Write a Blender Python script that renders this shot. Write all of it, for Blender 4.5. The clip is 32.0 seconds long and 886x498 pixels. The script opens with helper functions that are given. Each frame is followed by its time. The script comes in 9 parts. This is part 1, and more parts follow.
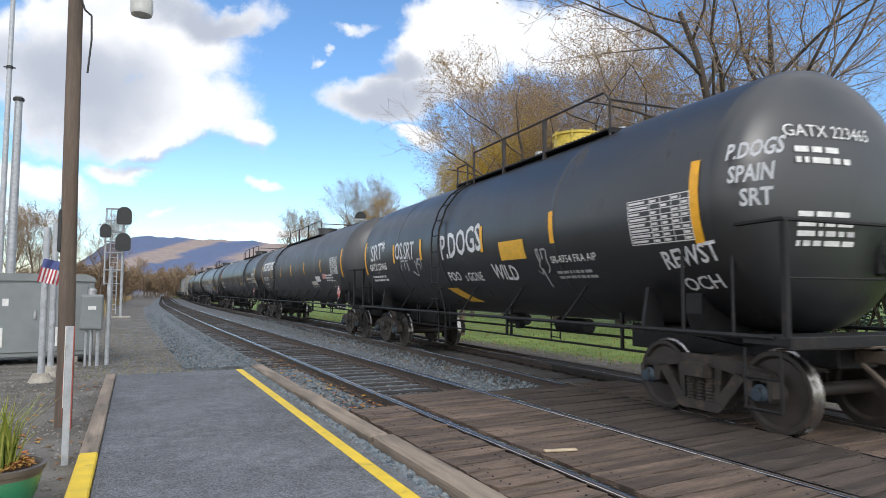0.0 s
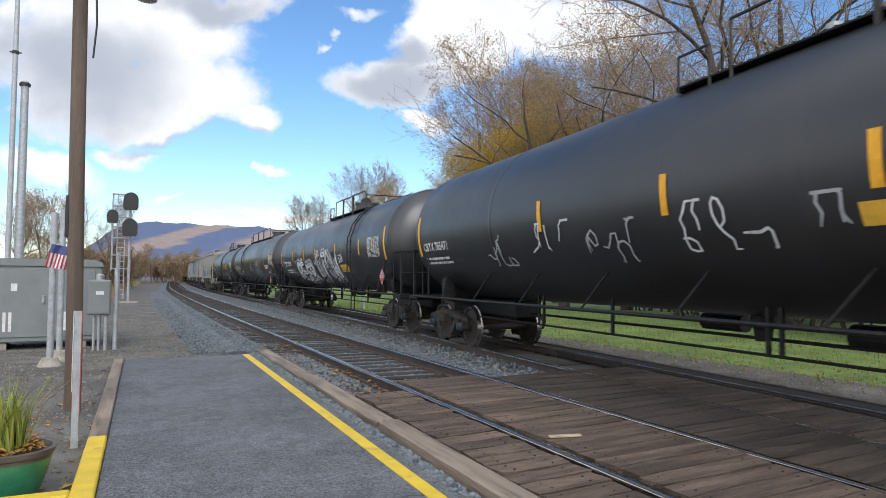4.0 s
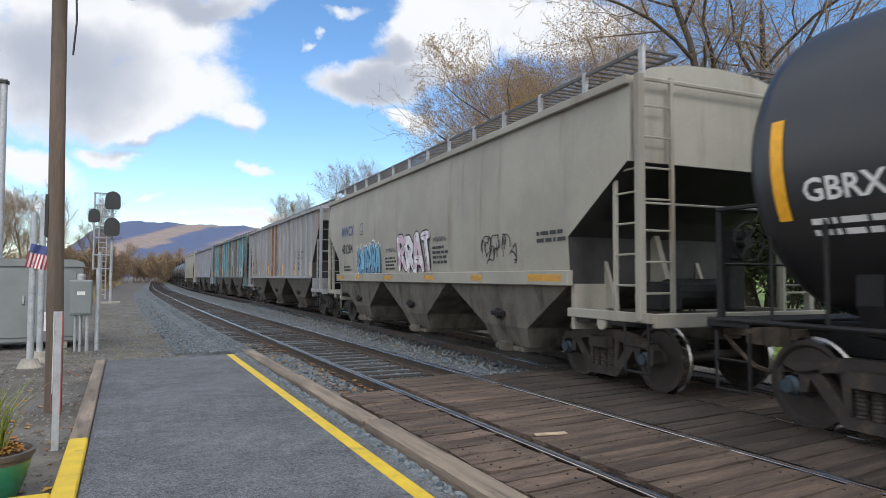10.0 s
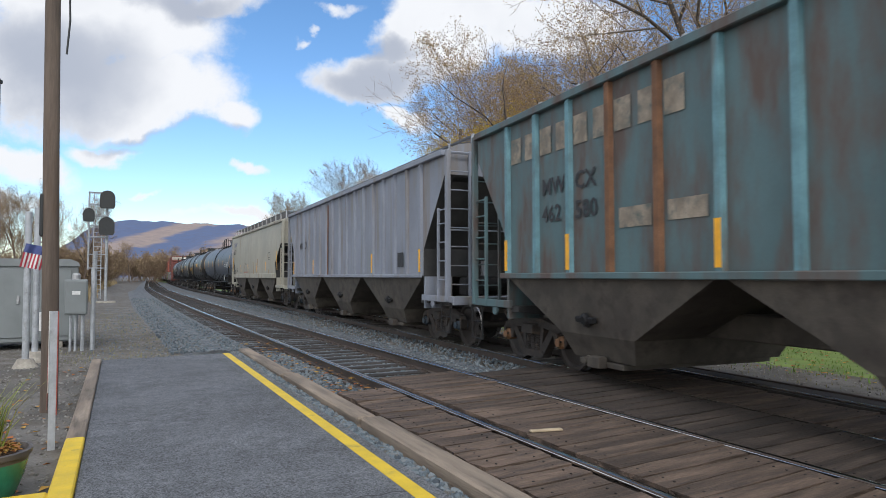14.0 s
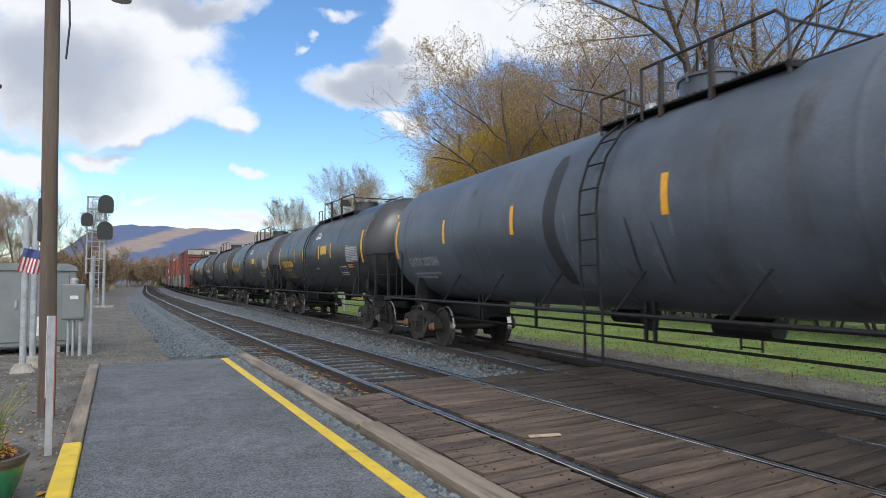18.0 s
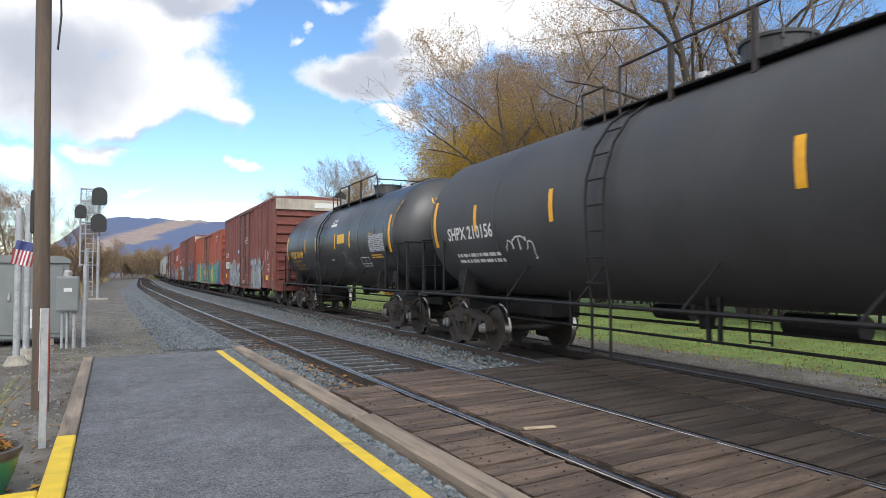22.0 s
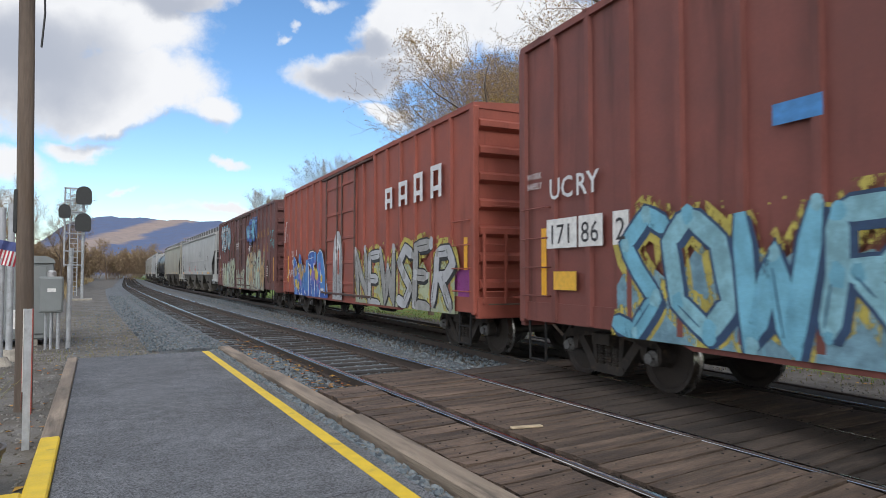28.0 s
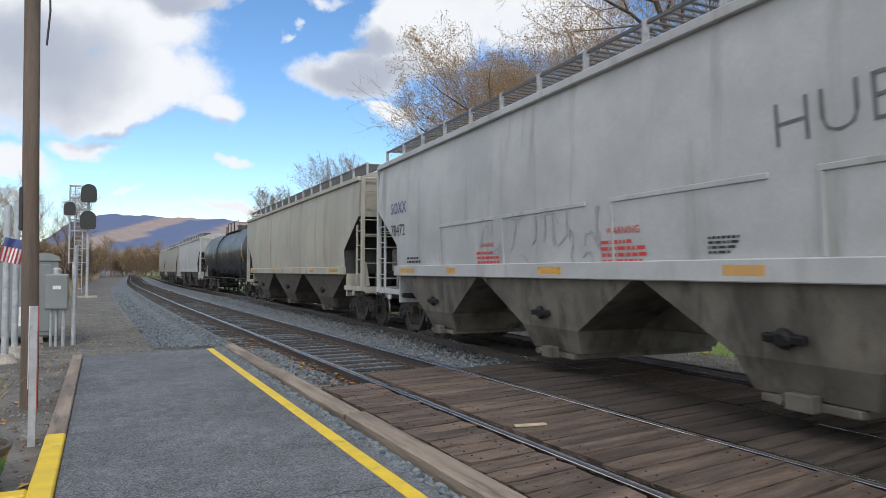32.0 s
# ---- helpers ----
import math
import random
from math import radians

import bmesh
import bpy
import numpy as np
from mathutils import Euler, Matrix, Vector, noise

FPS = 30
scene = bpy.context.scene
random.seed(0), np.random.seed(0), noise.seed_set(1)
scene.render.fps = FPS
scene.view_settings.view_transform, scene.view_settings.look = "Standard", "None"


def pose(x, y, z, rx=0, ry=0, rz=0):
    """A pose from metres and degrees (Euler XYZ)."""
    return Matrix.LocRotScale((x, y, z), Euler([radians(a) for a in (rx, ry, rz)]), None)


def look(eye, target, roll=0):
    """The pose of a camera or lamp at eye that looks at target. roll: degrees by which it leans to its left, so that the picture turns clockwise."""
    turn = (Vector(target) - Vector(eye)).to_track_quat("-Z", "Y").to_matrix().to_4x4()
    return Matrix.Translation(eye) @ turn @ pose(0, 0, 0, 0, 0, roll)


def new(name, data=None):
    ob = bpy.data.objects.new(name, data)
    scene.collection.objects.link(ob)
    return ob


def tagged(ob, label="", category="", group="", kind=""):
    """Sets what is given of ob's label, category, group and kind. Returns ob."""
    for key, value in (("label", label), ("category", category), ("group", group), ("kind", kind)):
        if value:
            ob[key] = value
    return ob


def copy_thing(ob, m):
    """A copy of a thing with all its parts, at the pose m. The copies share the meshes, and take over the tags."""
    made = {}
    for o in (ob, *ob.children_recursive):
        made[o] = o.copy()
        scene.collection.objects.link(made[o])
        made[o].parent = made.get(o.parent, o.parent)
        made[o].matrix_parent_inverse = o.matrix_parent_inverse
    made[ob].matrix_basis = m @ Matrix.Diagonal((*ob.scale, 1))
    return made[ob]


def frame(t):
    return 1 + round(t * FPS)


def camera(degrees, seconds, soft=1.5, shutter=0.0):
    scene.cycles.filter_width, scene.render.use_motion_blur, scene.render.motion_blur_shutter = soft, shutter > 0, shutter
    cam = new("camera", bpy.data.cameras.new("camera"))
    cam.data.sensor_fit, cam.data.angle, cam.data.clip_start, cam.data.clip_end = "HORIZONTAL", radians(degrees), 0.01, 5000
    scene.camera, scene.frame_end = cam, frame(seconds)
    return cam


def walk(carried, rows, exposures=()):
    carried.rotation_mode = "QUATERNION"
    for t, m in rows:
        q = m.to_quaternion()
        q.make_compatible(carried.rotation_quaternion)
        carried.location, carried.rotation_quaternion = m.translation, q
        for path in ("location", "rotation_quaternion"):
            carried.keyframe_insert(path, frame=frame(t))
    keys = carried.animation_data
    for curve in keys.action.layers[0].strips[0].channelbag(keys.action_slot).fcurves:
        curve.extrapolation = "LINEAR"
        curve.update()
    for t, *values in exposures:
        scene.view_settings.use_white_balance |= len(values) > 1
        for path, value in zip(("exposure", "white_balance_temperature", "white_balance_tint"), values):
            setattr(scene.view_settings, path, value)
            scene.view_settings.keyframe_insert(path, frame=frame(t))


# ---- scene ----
# the camera is carried by hand at one spot: seconds, tilt, lean, heading, and a small sway in x and y
EYE_Z = 1.476
PATH = [
    (0, 3.87, 0.27, 25.33, -0.004, -0.021), (0.5, 3.81, 0.30, 25.41, -0.004, -0.020), (1, 3.79, -0.13, 25.51, -0.001, -0.019), (1.5, 3.54, -0.03, 25.61, -0.007, -0.023),
    (2, 3.39, 0.61, 25.48, -0.013, -0.024), (2.5, 3.19, 0.24, 25.21, -0.010, -0.039), (3, 2.94, 0.44, 24.98, -0.011, -0.032), (3.5, 2.70, 0.53, 24.84, -0.008, -0.025),
    (5.5, 2.55, -0.03, 25.22, 0.000, -0.003), (6, 2.55, -0.06, 25.48, -0.000, -0.000), (6.5, 2.51, -0.01, 25.59, -0.002, -0.018), (7, 2.50, 0.10, 25.67, 0.004, -0.017),
    (7.5, 2.49, 0.22, 25.70, -0.004, -0.020), (8, 2.42, 0.19, 25.72, -0.004, -0.017), (8.5, 2.43, -0.01, 25.75, 0.002, -0.011), (9, 2.44, 0.10, 25.85, -0.000, -0.017),
    (9.5, 2.52, 0.14, 25.98, 0.006, -0.023), (10, 2.56, 0.24, 26.10, 0.003, -0.014), (10.5, 2.58, 0.23, 26.17, -0.001, -0.023), (11, 2.58, 0.17, 26.23, 0.005, -0.017),
    (11.5, 2.59, 0.07, 26.30, 0.001, -0.018), (12, 2.58, -0.13, 26.31, -0.000, -0.031), (12.5, 2.49, 0.00, 26.40, 0.001, -0.027), (13, 2.43, -0.11, 26.50, 0.003, -0.024),
    (13.5, 2.37, -0.09, 26.50, 0.005, -0.034), (14, 2.36, -0.05, 26.46, 0.000, -0.034), (14.5, 2.29, -0.00, 26.46, -0.004, -0.033), (16.5, 2.57, 0.03, 26.65, 0.004, -0.031),
    (17, 2.74, 0.08, 26.66, 0.004, -0.022), (17.5, 2.83, 0.10, 26.60, 0.000, -0.037), (18, 2.80, 0.02, 26.59, -0.001, -0.037), (18.5, 2.65, -0.13, 26.57, 0.001, -0.031),
    (19, 2.49, -0.00, 26.58, 0.001, -0.035), (19.5, 2.39, 0.04, 26.63, 0.006, -0.021), (20, 2.31, 0.14, 26.70, 0.004, -0.027), (20.5, 2.21, 0.14, 26.75, 0.005, -0.021),
    (21, 2.18, 0.13, 26.85, 0.005, -0.025), (21.5, 2.18, 0.10, 26.90, 0.006, -0.017), (22, 2.14, 0.03, 27.01, 0.004, -0.027), (22.5, 2.14, 0.15, 27.06, 0.003, -0.026),
    (23, 2.14, 0.24, 27.08, 0.006, -0.027), (23.5, 2.28, 0.17, 27.14, 0.005, -0.025), (24, 2.35, 0.11, 27.26, 0.010, -0.025), (24.5, 2.37, 0.08, 27.42, 0.009, -0.022),
    (25, 2.36, 0.05, 27.49, 0.009, -0.028), (25.5, 2.33, -0.04, 27.65, 0.003, -0.027), (27.5, 2.19, 0.10, 28.25, -0.002, -0.039), (28, 2.13, 0.00, 28.07, 0.004, -0.038),
    (28.5, 2.16, -0.13, 28.14, 0.007, -0.018), (29, 2.18, -0.09, 28.14, 0.003, -0.021), (29.5, 2.16, -0.29, 28.23, 0.004, -0.035), (30, 2.10, -0.21, 28.30, 0.008, -0.022),
    (30.5, 2.11, -0.06, 28.25, 0.003, -0.028), (31, 1.98, 0.00, 28.17, 0.003, -0.036), (31.5, 1.97, 0.13, 28.02, 0.001, -0.040), (32, 1.95, 0.08, 27.74, 0.001, -0.032),
]

cam = camera(68.57, 32.0, soft=0.7, shutter=0.1)


def cam_pose(tilt, lean, heading, dx, dy):
    e = Vector((dx, dy, EYE_Z))
    a, h = radians(tilt), radians(heading)
    return look(e, e + Vector((math.sin(h) * math.cos(a), math.cos(h) * math.cos(a), math.sin(a))), lean)


walk(cam, [(t, cam_pose(*r)) for t, *r in PATH],
     exposures=[(0, 0.52, 6350, 10), (6, 0.46, 6320, 10), (9, 0.42, 6320, 10), (13, 0.36, 6300, 10), (16.5, 0.34, 6250, 10), (18, 0.38, 6250, 10),
                (19, 0.44, 6300, 10), (20, 0.60, 6450, 10), (23.5, 0.60, 6450, 10), (25, 0.52, 6450, 10), (27.5, 0.34, 6400, 10), (32, 0.34, 6300, 10)])

# ---- light ----
SUN_DIR = Vector((-0.22, -0.75, 0.58)).normalized()  # from the place towards the sun
SUN_EL = math.asin(SUN_DIR.z)
world = bpy.data.worlds.new("world")
scene.world = world
world.use_nodes = True


def nd(nt, kind, **kw):
    n = nt.nodes.new(kind)
    for k, v in kw.items():
        if k in n.inputs:
            n.inputs[k].default_value = v
        else:
            setattr(n, k, v)
    return n


def mth(nt, op, a, b=None, c=None, clamp=False):
    n = nt.nodes.new("ShaderNodeMath")
    n.operation, n.use_clamp = op, clamp
    for i, v in enumerate((a, b, c)):
        if v is None:
            continue
        if isinstance(v, (int, float)):
            n.inputs[i].default_value = v
        else:
            nt.links.new(v, n.inputs[i])
    return n.outputs[0]


def smooth(nt, v, lo, hi):
    n = nt.nodes.new("ShaderNodeMapRange")
    n.interpolation_type = "SMOOTHSTEP"
    n.inputs["From Min"].default_value, n.inputs["From Max"].default_value = lo, hi
    nt.links.new(v, n.inputs["Value"])
    return n.outputs["Result"]


def mixc(nt, fac, a, b):
    n = nt.nodes.new("ShaderNodeMix")
    n.data_type = "RGBA"
    for k, v in ((0, fac), (6, a), (7, b)):
        if isinstance(v, (int, float)):
            n.inputs[k].default_value = v
        elif isinstance(v, tuple):
            n.inputs[k].default_value = (*v, 1) if len(v) == 3 else v
        else:
            nt.links.new(v, n.inputs[k])
    return n.outputs[2]


def build_sky():
    nt = world.node_tree
    nt.nodes.clear()
    co = nd(nt, "ShaderNodeTexCoord").outputs["Generated"]
    sky = nd(nt, "ShaderNodeTexSky", sky_type="NISHITA", sun_disc=False)
    sky.sun_elevation, sky.sun_rotation = SUN_EL, math.atan2(SUN_DIR.x, SUN_DIR.y)
    sky.altitude, sky.air_density, sky.dust_density, sky.ozone_density = 150, 1.0, 0.1, 2.5
    # clouds: banks named by their place on the sky, as seen about the valley's axis
    h, a = radians(25.48), radians(2.55)
    fw = (math.sin(h) * math.cos(a), math.cos(h) * math.cos(a), math.sin(a))
    rt = (math.cos(h), -math.sin(h), 0)
    up = (-math.sin(h) * math.sin(a), -math.cos(h) * math.sin(a), math.cos(a))

    def dot(v):
        n = nd(nt, "ShaderNodeVectorMath", operation="DOT_PRODUCT")
        n.inputs[1].default_value = v
        nt.links.new(co, n.inputs[0])
        return n.outputs["Value"]

    d = mth(nt, "MAXIMUM", dot(fw), 0.12)
    u, v = mth(nt, "DIVIDE", dot(rt), d), mth(nt, "DIVIDE", dot(up), d)
    uv = nd(nt, "ShaderNodeCombineXYZ")
    nt.links.new(u, uv.inputs[0]), nt.links.new(v, uv.inputs[1])

    def fbm(scale, detail, off, rough=0.55, src=uv.outputs[0]):
        m = nd(nt, "ShaderNodeMapping")
        m.inputs["Location"].default_value = off
        nt.links.new(src, m.inputs[0])
        n = nd(nt, "ShaderNodeTexNoise", noise_dimensions="3D")
        n.inputs["Scale"].default_value, n.inputs["Detail"].default_value, n.inputs["Roughness"].default_value = scale, detail, rough
        nt.links.new(m.outputs[0], n.inputs["Vector"])
        return n.outputs["Fac"]

    # the banks' outlines billow
    wx, wy = fbm(5.0, 10, (3.1, 1.7, 0), 0.55), fbm(5.0, 10, (7.4, 2.2, 5), 0.55)
    u = mth(nt, "ADD", u, mth(nt, "MULTIPLY", mth(nt, "SUBTRACT", wx, 0.5), 0.26))
    v = mth(nt, "ADD", v, mth(nt, "MULTIPLY", mth(nt, "SUBTRACT", wy, 0.5), 0.17))
    big, fine = fbm(5.0, 9, (3.1, 1.7, 0)), fbm(16, 8, (0, 5, 2), 0.65)
    shape = mth(nt, "ADD", mth(nt, "MULTIPLY", mth(nt, "SUBTRACT", big, 0.5), 1.6), mth(nt, "MULTIPLY", mth(nt, "SUBTRACT", fine, 0.5), 1.1))
    total = None
    for (x, y, rx, ry, w) in CLOUDS:
        e = mth(nt, "ADD", mth(nt, "POWER", mth(nt, "ABSOLUTE", mth(nt, "DIVIDE", mth(nt, "SUBTRACT", u, x), rx)), 2.0),
                mth(nt, "POWER", mth(nt, "ABSOLUTE", mth(nt, "DIVIDE", mth(nt, "SUBTRACT", v, y), ry)), 2.0))
        b = mth(nt, "MULTIPLY", mth(nt, "SUBTRACT", 1.0, e), w)
        total = b if total is None else mth(nt, "MAXIMUM", total, b)
    body = mth(nt, "ADD", mth(nt, "MAXIMUM", total, -1.0), shape)
    # scattered clouds over the rest of the sky
    rest = fbm(2.2, 8, (9, 4, 1), 0.6, co)
    away = smooth(nt, dot(fw), 0.75, 0.55)
    body = mth(nt, "MAXIMUM", body, mth(nt, "MULTIPLY", mth(nt, "SUBTRACT", mth(nt, "MULTIPLY", rest, away), 0.39), 5.0))
    dens = smooth(nt, body, -0.22, 0.55)
    thick = smooth(nt, body, 0.25, 1.1)
    # thick cloud is grey below where it faces away from the sun
    shade = mth(nt, "MULTIPLY", thick, smooth(nt, fbm(3.0, 5, (1.2, 8.3, 4)), 0.42, 0.62))
    grey = None
    for (x, y, rx, ry) in GREYS:
        e = mth(nt, "ADD", mth(nt, "POWER", mth(nt, "ABSOLUTE", mth(nt, "DIVIDE", mth(nt, "SUBTRACT", u, x), rx)), 2.0),
                mth(nt, "POWER", mth(nt, "ABSOLUTE", mth(nt, "DIVIDE", mth(nt, "SUBTRACT", v, y), ry)), 2.0))
        b = mth(nt, "SUBTRACT", 1.0, e)
        grey = b if grey is None else mth(nt, "MAXIMUM", grey, b)
    grey = smooth(nt, mth(nt, "ADD", grey, mth(nt, "MULTIPLY", mth(nt, "SUBTRACT", big, 0.5), 1.5)), -0.75, 1.0)
    shade = mth(nt, "MAXIMUM", mth(nt, "MULTIPLY", shade, 0.25), grey)
    ccol = mixc(nt, shade, (1.02, 1.025, 1.04), (0.53, 0.57, 0.66))
    bg_sky = nd(nt, "ShaderNodeBackground", Strength=SKY)
    hs = nd(nt, "ShaderNodeHueSaturation", Saturation=1.14)
    nt.links.new(sky.outputs[0], hs.inputs["Color"])
    nt.links.new(hs.outputs[0], bg_sky.inputs["Color"])
    # clouds shine more towards the sun
    glow = mth(nt, "ADD", CLOUD, mth(nt, "MULTIPLY", smooth(nt, dot(tuple(SUN_DIR)), -0.2, 1.0), 0.5))
    bg_c = nd(nt, "ShaderNodeBackground")
    nt.links.new(glow, bg_c.inputs["Strength"])
    nt.links.new(ccol, bg_c.inputs["Color"])
    mx = nd(nt, "ShaderNodeMixShader")
    nt.links.new(dens, mx.inputs[0]), nt.links.new(bg_sky.outputs[0], mx.inputs[1]), nt.links.new(bg_c.outputs[0], mx.inputs[2])
    nt.links.new(mx.outputs[0], nd(nt, "ShaderNodeOutputWorld").inputs[0])


SKY, CLOUD = 0.13, 0.72
CLOUDS = [(-0.497, 0.347, 0.203, 0.092, 1.2), (-0.424, 0.242, 0.141, 0.068, 1.0), (-0.608, 0.261, 0.16, 0.092, 1.1), (-0.338, 0.205, 0.068, 0.037, 0.9), (-0.313, 0.38, 0.068, 0.025, 0.6), (0.007, 0.328, 0.104, 0.08, 1.2),
          (-0.092, 0.261, 0.117, 0.046, 1.0), (0.025, 0.377, 0.117, 0.055, 1.0), (0.179, 0.347, 0.154, 0.061, 0.8), (-0.159, 0.377, 0.037, 0.014, 0.5), (-0.215, 0.319, 0.02, 0.009, 0.45), (-0.196, 0.339, 0.014, 0.007, 0.35),
          (-0.497, 0.159, 0.055, 0.017, 0.6), (-0.62, 0.132, 0.08, 0.026, 0.7), (-0.276, 0.132, 0.038, 0.01, 0.5), (-0.639, 0.082, 0.055, 0.022, 0.6), (-0.436, 0.089, 0.025, 0.005, 0.3), (-0.018, 0.193, 0.031, 0.02, 0.6),
          (-0.288, 0.049, 0.123, 0.009, 0.45)]
GREYS = [(-0.59, 0.267, 0.16, 0.08), (-0.362, 0.377, 0.092, 0.031), (-0.387, 0.171, 0.104, 0.016), (-0.079, 0.257, 0.101, 0.038), (-0.061, 0.304, 0.055, 0.025)]
build_sky()
sun = new("sun", bpy.data.lights.new("sun", "SUN"))
sun.data.energy, sun.data.angle, sun.data.color = 0.85, radians(14), (1.0, 0.95, 0.89)
sun.matrix_world = look(SUN_DIR * 100, (0, 0, 0))

# ---- materials ----
MATS = {}


def mat(name, color, rough=0.6, metal=0.0, var=0.25, scale=6.0, fine=60.0, bump=0.15, dirt=None, dirt_amt=0.0, spec=0.5, streak=0.0, rnd=0.0, stretch=(1, 1, 1)):
    """A surface with cloudy and fine variation, dirt in patches or vertical streaks, and fine relief."""
    if name in MATS:
        return MATS[name]
    m = bpy.data.materials.new(name)
    MATS[name] = m
    m.use_nodes = True
    nt = m.node_tree
    bs = nt.nodes["Principled BSDF"]
    co = nd(nt, "ShaderNodeTexCoord").outputs["Object"]
    mp = nd(nt, "ShaderNodeMapping")
    mp.inputs["Scale"].default_value = stretch
    nt.links.new(co, mp.inputs[0])
    inf = nd(nt, "ShaderNodeObjectInfo")
    off = nd(nt, "ShaderNodeVectorMath", operation="ADD")
    sc = nd(nt, "ShaderNodeVectorMath", operation="SCALE", Scale=37.0)
    cx = nd(nt, "ShaderNodeCombineXYZ")
    nt.links.new(inf.outputs["Random"], cx.inputs[0]), nt.links.new(inf.outputs["Random"], cx.inputs[2])
    nt.links.new(cx.outputs[0], sc.inputs[0])
    nt.links.new(mp.outputs[0], off.inputs[0]), nt.links.new(sc.outputs[0], off.inputs[1])
    p = off.outputs[0]

    def noise_(s, det=5, src=p):
        n = nd(nt, "ShaderNodeTexNoise", Scale=s, Detail=det, Roughness=0.6)
        nt.links.new(src, n.inputs["Vector"])
        return n.outputs["Fac"]

    big, small = noise_(scale), noise_(fine, 3)
    lo, hi = tuple(max(0, c * (1 - var)) for c in color), tuple(min(1, c * (1 + var)) for c in color)
    c1 = mixc(nt, smooth(nt, big, 0.3, 0.7), lo, hi)
    f2 = mth(nt, "MULTIPLY", smooth(nt, small, 0.35, 0.65), var * 0.8)
    c2 = mixc(nt, f2, c1, tuple(c * 0.55 for c in color))
    if rnd:
        hsv = nd(nt, "ShaderNodeHueSaturation")
        nt.links.new(mth(nt, "ADD", mth(nt, "MULTIPLY", mth(nt, "SUBTRACT", inf.outputs["Random"], 0.5), rnd * 2), 1.0), hsv.inputs["Value"])
        nt.links.new(c2, hsv.inputs["Color"])
        c2 = hsv.outputs[0]
    rg = mth(nt, "ADD", mth(nt, "MULTIPLY", mth(nt, "SUBTRACT", big, 0.5), 0.35), rough, clamp=True)
    if dirt:
        src = p
        if streak:
            ms = nd(nt, "ShaderNodeMapping")
            ms.inputs["Scale"].default_value = (1, 1, streak)
            nt.links.new(p, ms.inputs[0])
            src = ms.outputs[0]
        df = smooth(nt, noise_(scale * 1.3 + 1.0, 7, src), 0.62 - dirt_amt * 0.35, 0.80 - dirt_amt * 0.2)
        c2 = mixc(nt, mth(nt, "MULTIPLY", df, min(1.0, 0.5 + dirt_amt)), c2, dirt)
        rg = mth(nt, "MAXIMUM", rg, mth(nt, "MULTIPLY", df, 0.8))
    nt.links.new(c2, bs.inputs["Base Color"]), nt.links.new(rg, bs.inputs["Roughness"])
    bs.inputs["Metallic"].default_value = metal
    bs.inputs["Specular IOR Level"].default_value = spec
    if bump:
        b = nd(nt, "ShaderNodeBump", Strength=bump, Distance=0.02)
        nt.links.new(small, b.inputs["Height"])
        nt.links.new(b.outputs[0], bs.inputs["Normal"])
    return m

# ---- mesh helpers ----
def part(name, bm, material, parent=None, label="", m=None, smooth_=False):
    """One mesh object from a bmesh, under a thing or a part."""
    me = bpy.data.meshes.new(name)
    bm.to_mesh(me)
    bm.free()
    for x in (material if isinstance(material, (list, tuple)) else [material]):
        me.materials.append(x)
    if smooth_:
        me.shade_smooth()
        me.set_sharp_from_angle(angle=radians(35))
    return hang(name, me, parent, label, m)


def hang(name, me, parent=None, label="", m=None):
    ob = new(name, me)
    if parent is not None:
        ob.parent = parent
    if m is not None:
        ob.matrix_basis = m
    if label:
        ob["label"] = label
    return ob


def box(bm, x0, y0, z0, x1, y1, z1, bev=0.0, mi=0, m=None):
    r = bmesh.ops.create_cube(bm, size=1.0)
    vs = r["verts"]
    for v in vs:
        v.co = Vector(((x0 + x1) / 2 + v.co.x * (x1 - x0), (y0 + y1) / 2 + v.co.y * (y1 - y0), (z0 + z1) / 2 + v.co.z * (z1 - z0)))
    fs = {f for v in vs for f in v.link_faces}
    if bev:
        rb = bmesh.ops.bevel(bm, geom=list({e for v in vs for e in v.link_edges}), offset=bev, segments=1, affect="EDGES", profile=0.5)
        fs = set(rb["faces"]) | {f for f in fs if f.is_valid}
        vs = list({v for f in fs for v in f.verts})
    for f in fs:
        f.material_index = mi
    if m is not None:
        bmesh.ops.transform(bm, matrix=m, verts=list(vs))
    return vs


def prism(bm, pts, axis, a, b, mi=0):
    """A flat outline pushed from a to b along an axis ('x': pts are y,z; 'y': x,z; 'z': x,y)."""
    def at(p, t):
        return {"x": (t, p[0], p[1]), "y": (p[0], t, p[1]), "z": (p[0], p[1], t)}[axis]
    A, B = [bm.verts.new(at(p, a)) for p in pts], [bm.verts.new(at(p, b)) for p in pts]
    n = len(pts)
    fs = [bm.faces.new(A[::-1]), bm.faces.new(B)]
    for i in range(n):
        fs.append(bm.faces.new((A[i], A[(i + 1) % n], B[(i + 1) % n], B[i])))
    for f in fs:
        f.material_index = mi
    bmesh.ops.recalc_face_normals(bm, faces=fs)
    return fs


def rod(bm, p, q, r, seg=6, mi=0, r2=None):
    p, q = Vector(p), Vector(q)
    d = q - p
    m = Matrix.Translation((p + q) / 2) @ d.to_track_quat("Z", "Y").to_matrix().to_4x4()
    res = bmesh.ops.create_cone(bm, cap_ends=True, segments=seg, radius1=r, radius2=r if r2 is None else r2, depth=d.length, matrix=m)
    for v in res["verts"]:
        for f in v.link_faces:
            f.material_index = mi
    return res["verts"]


def pipe(bm, pts, r, seg=6, mi=0):
    for a, b in zip(pts, pts[1:]):
        rod(bm, a, b, r, seg, mi)


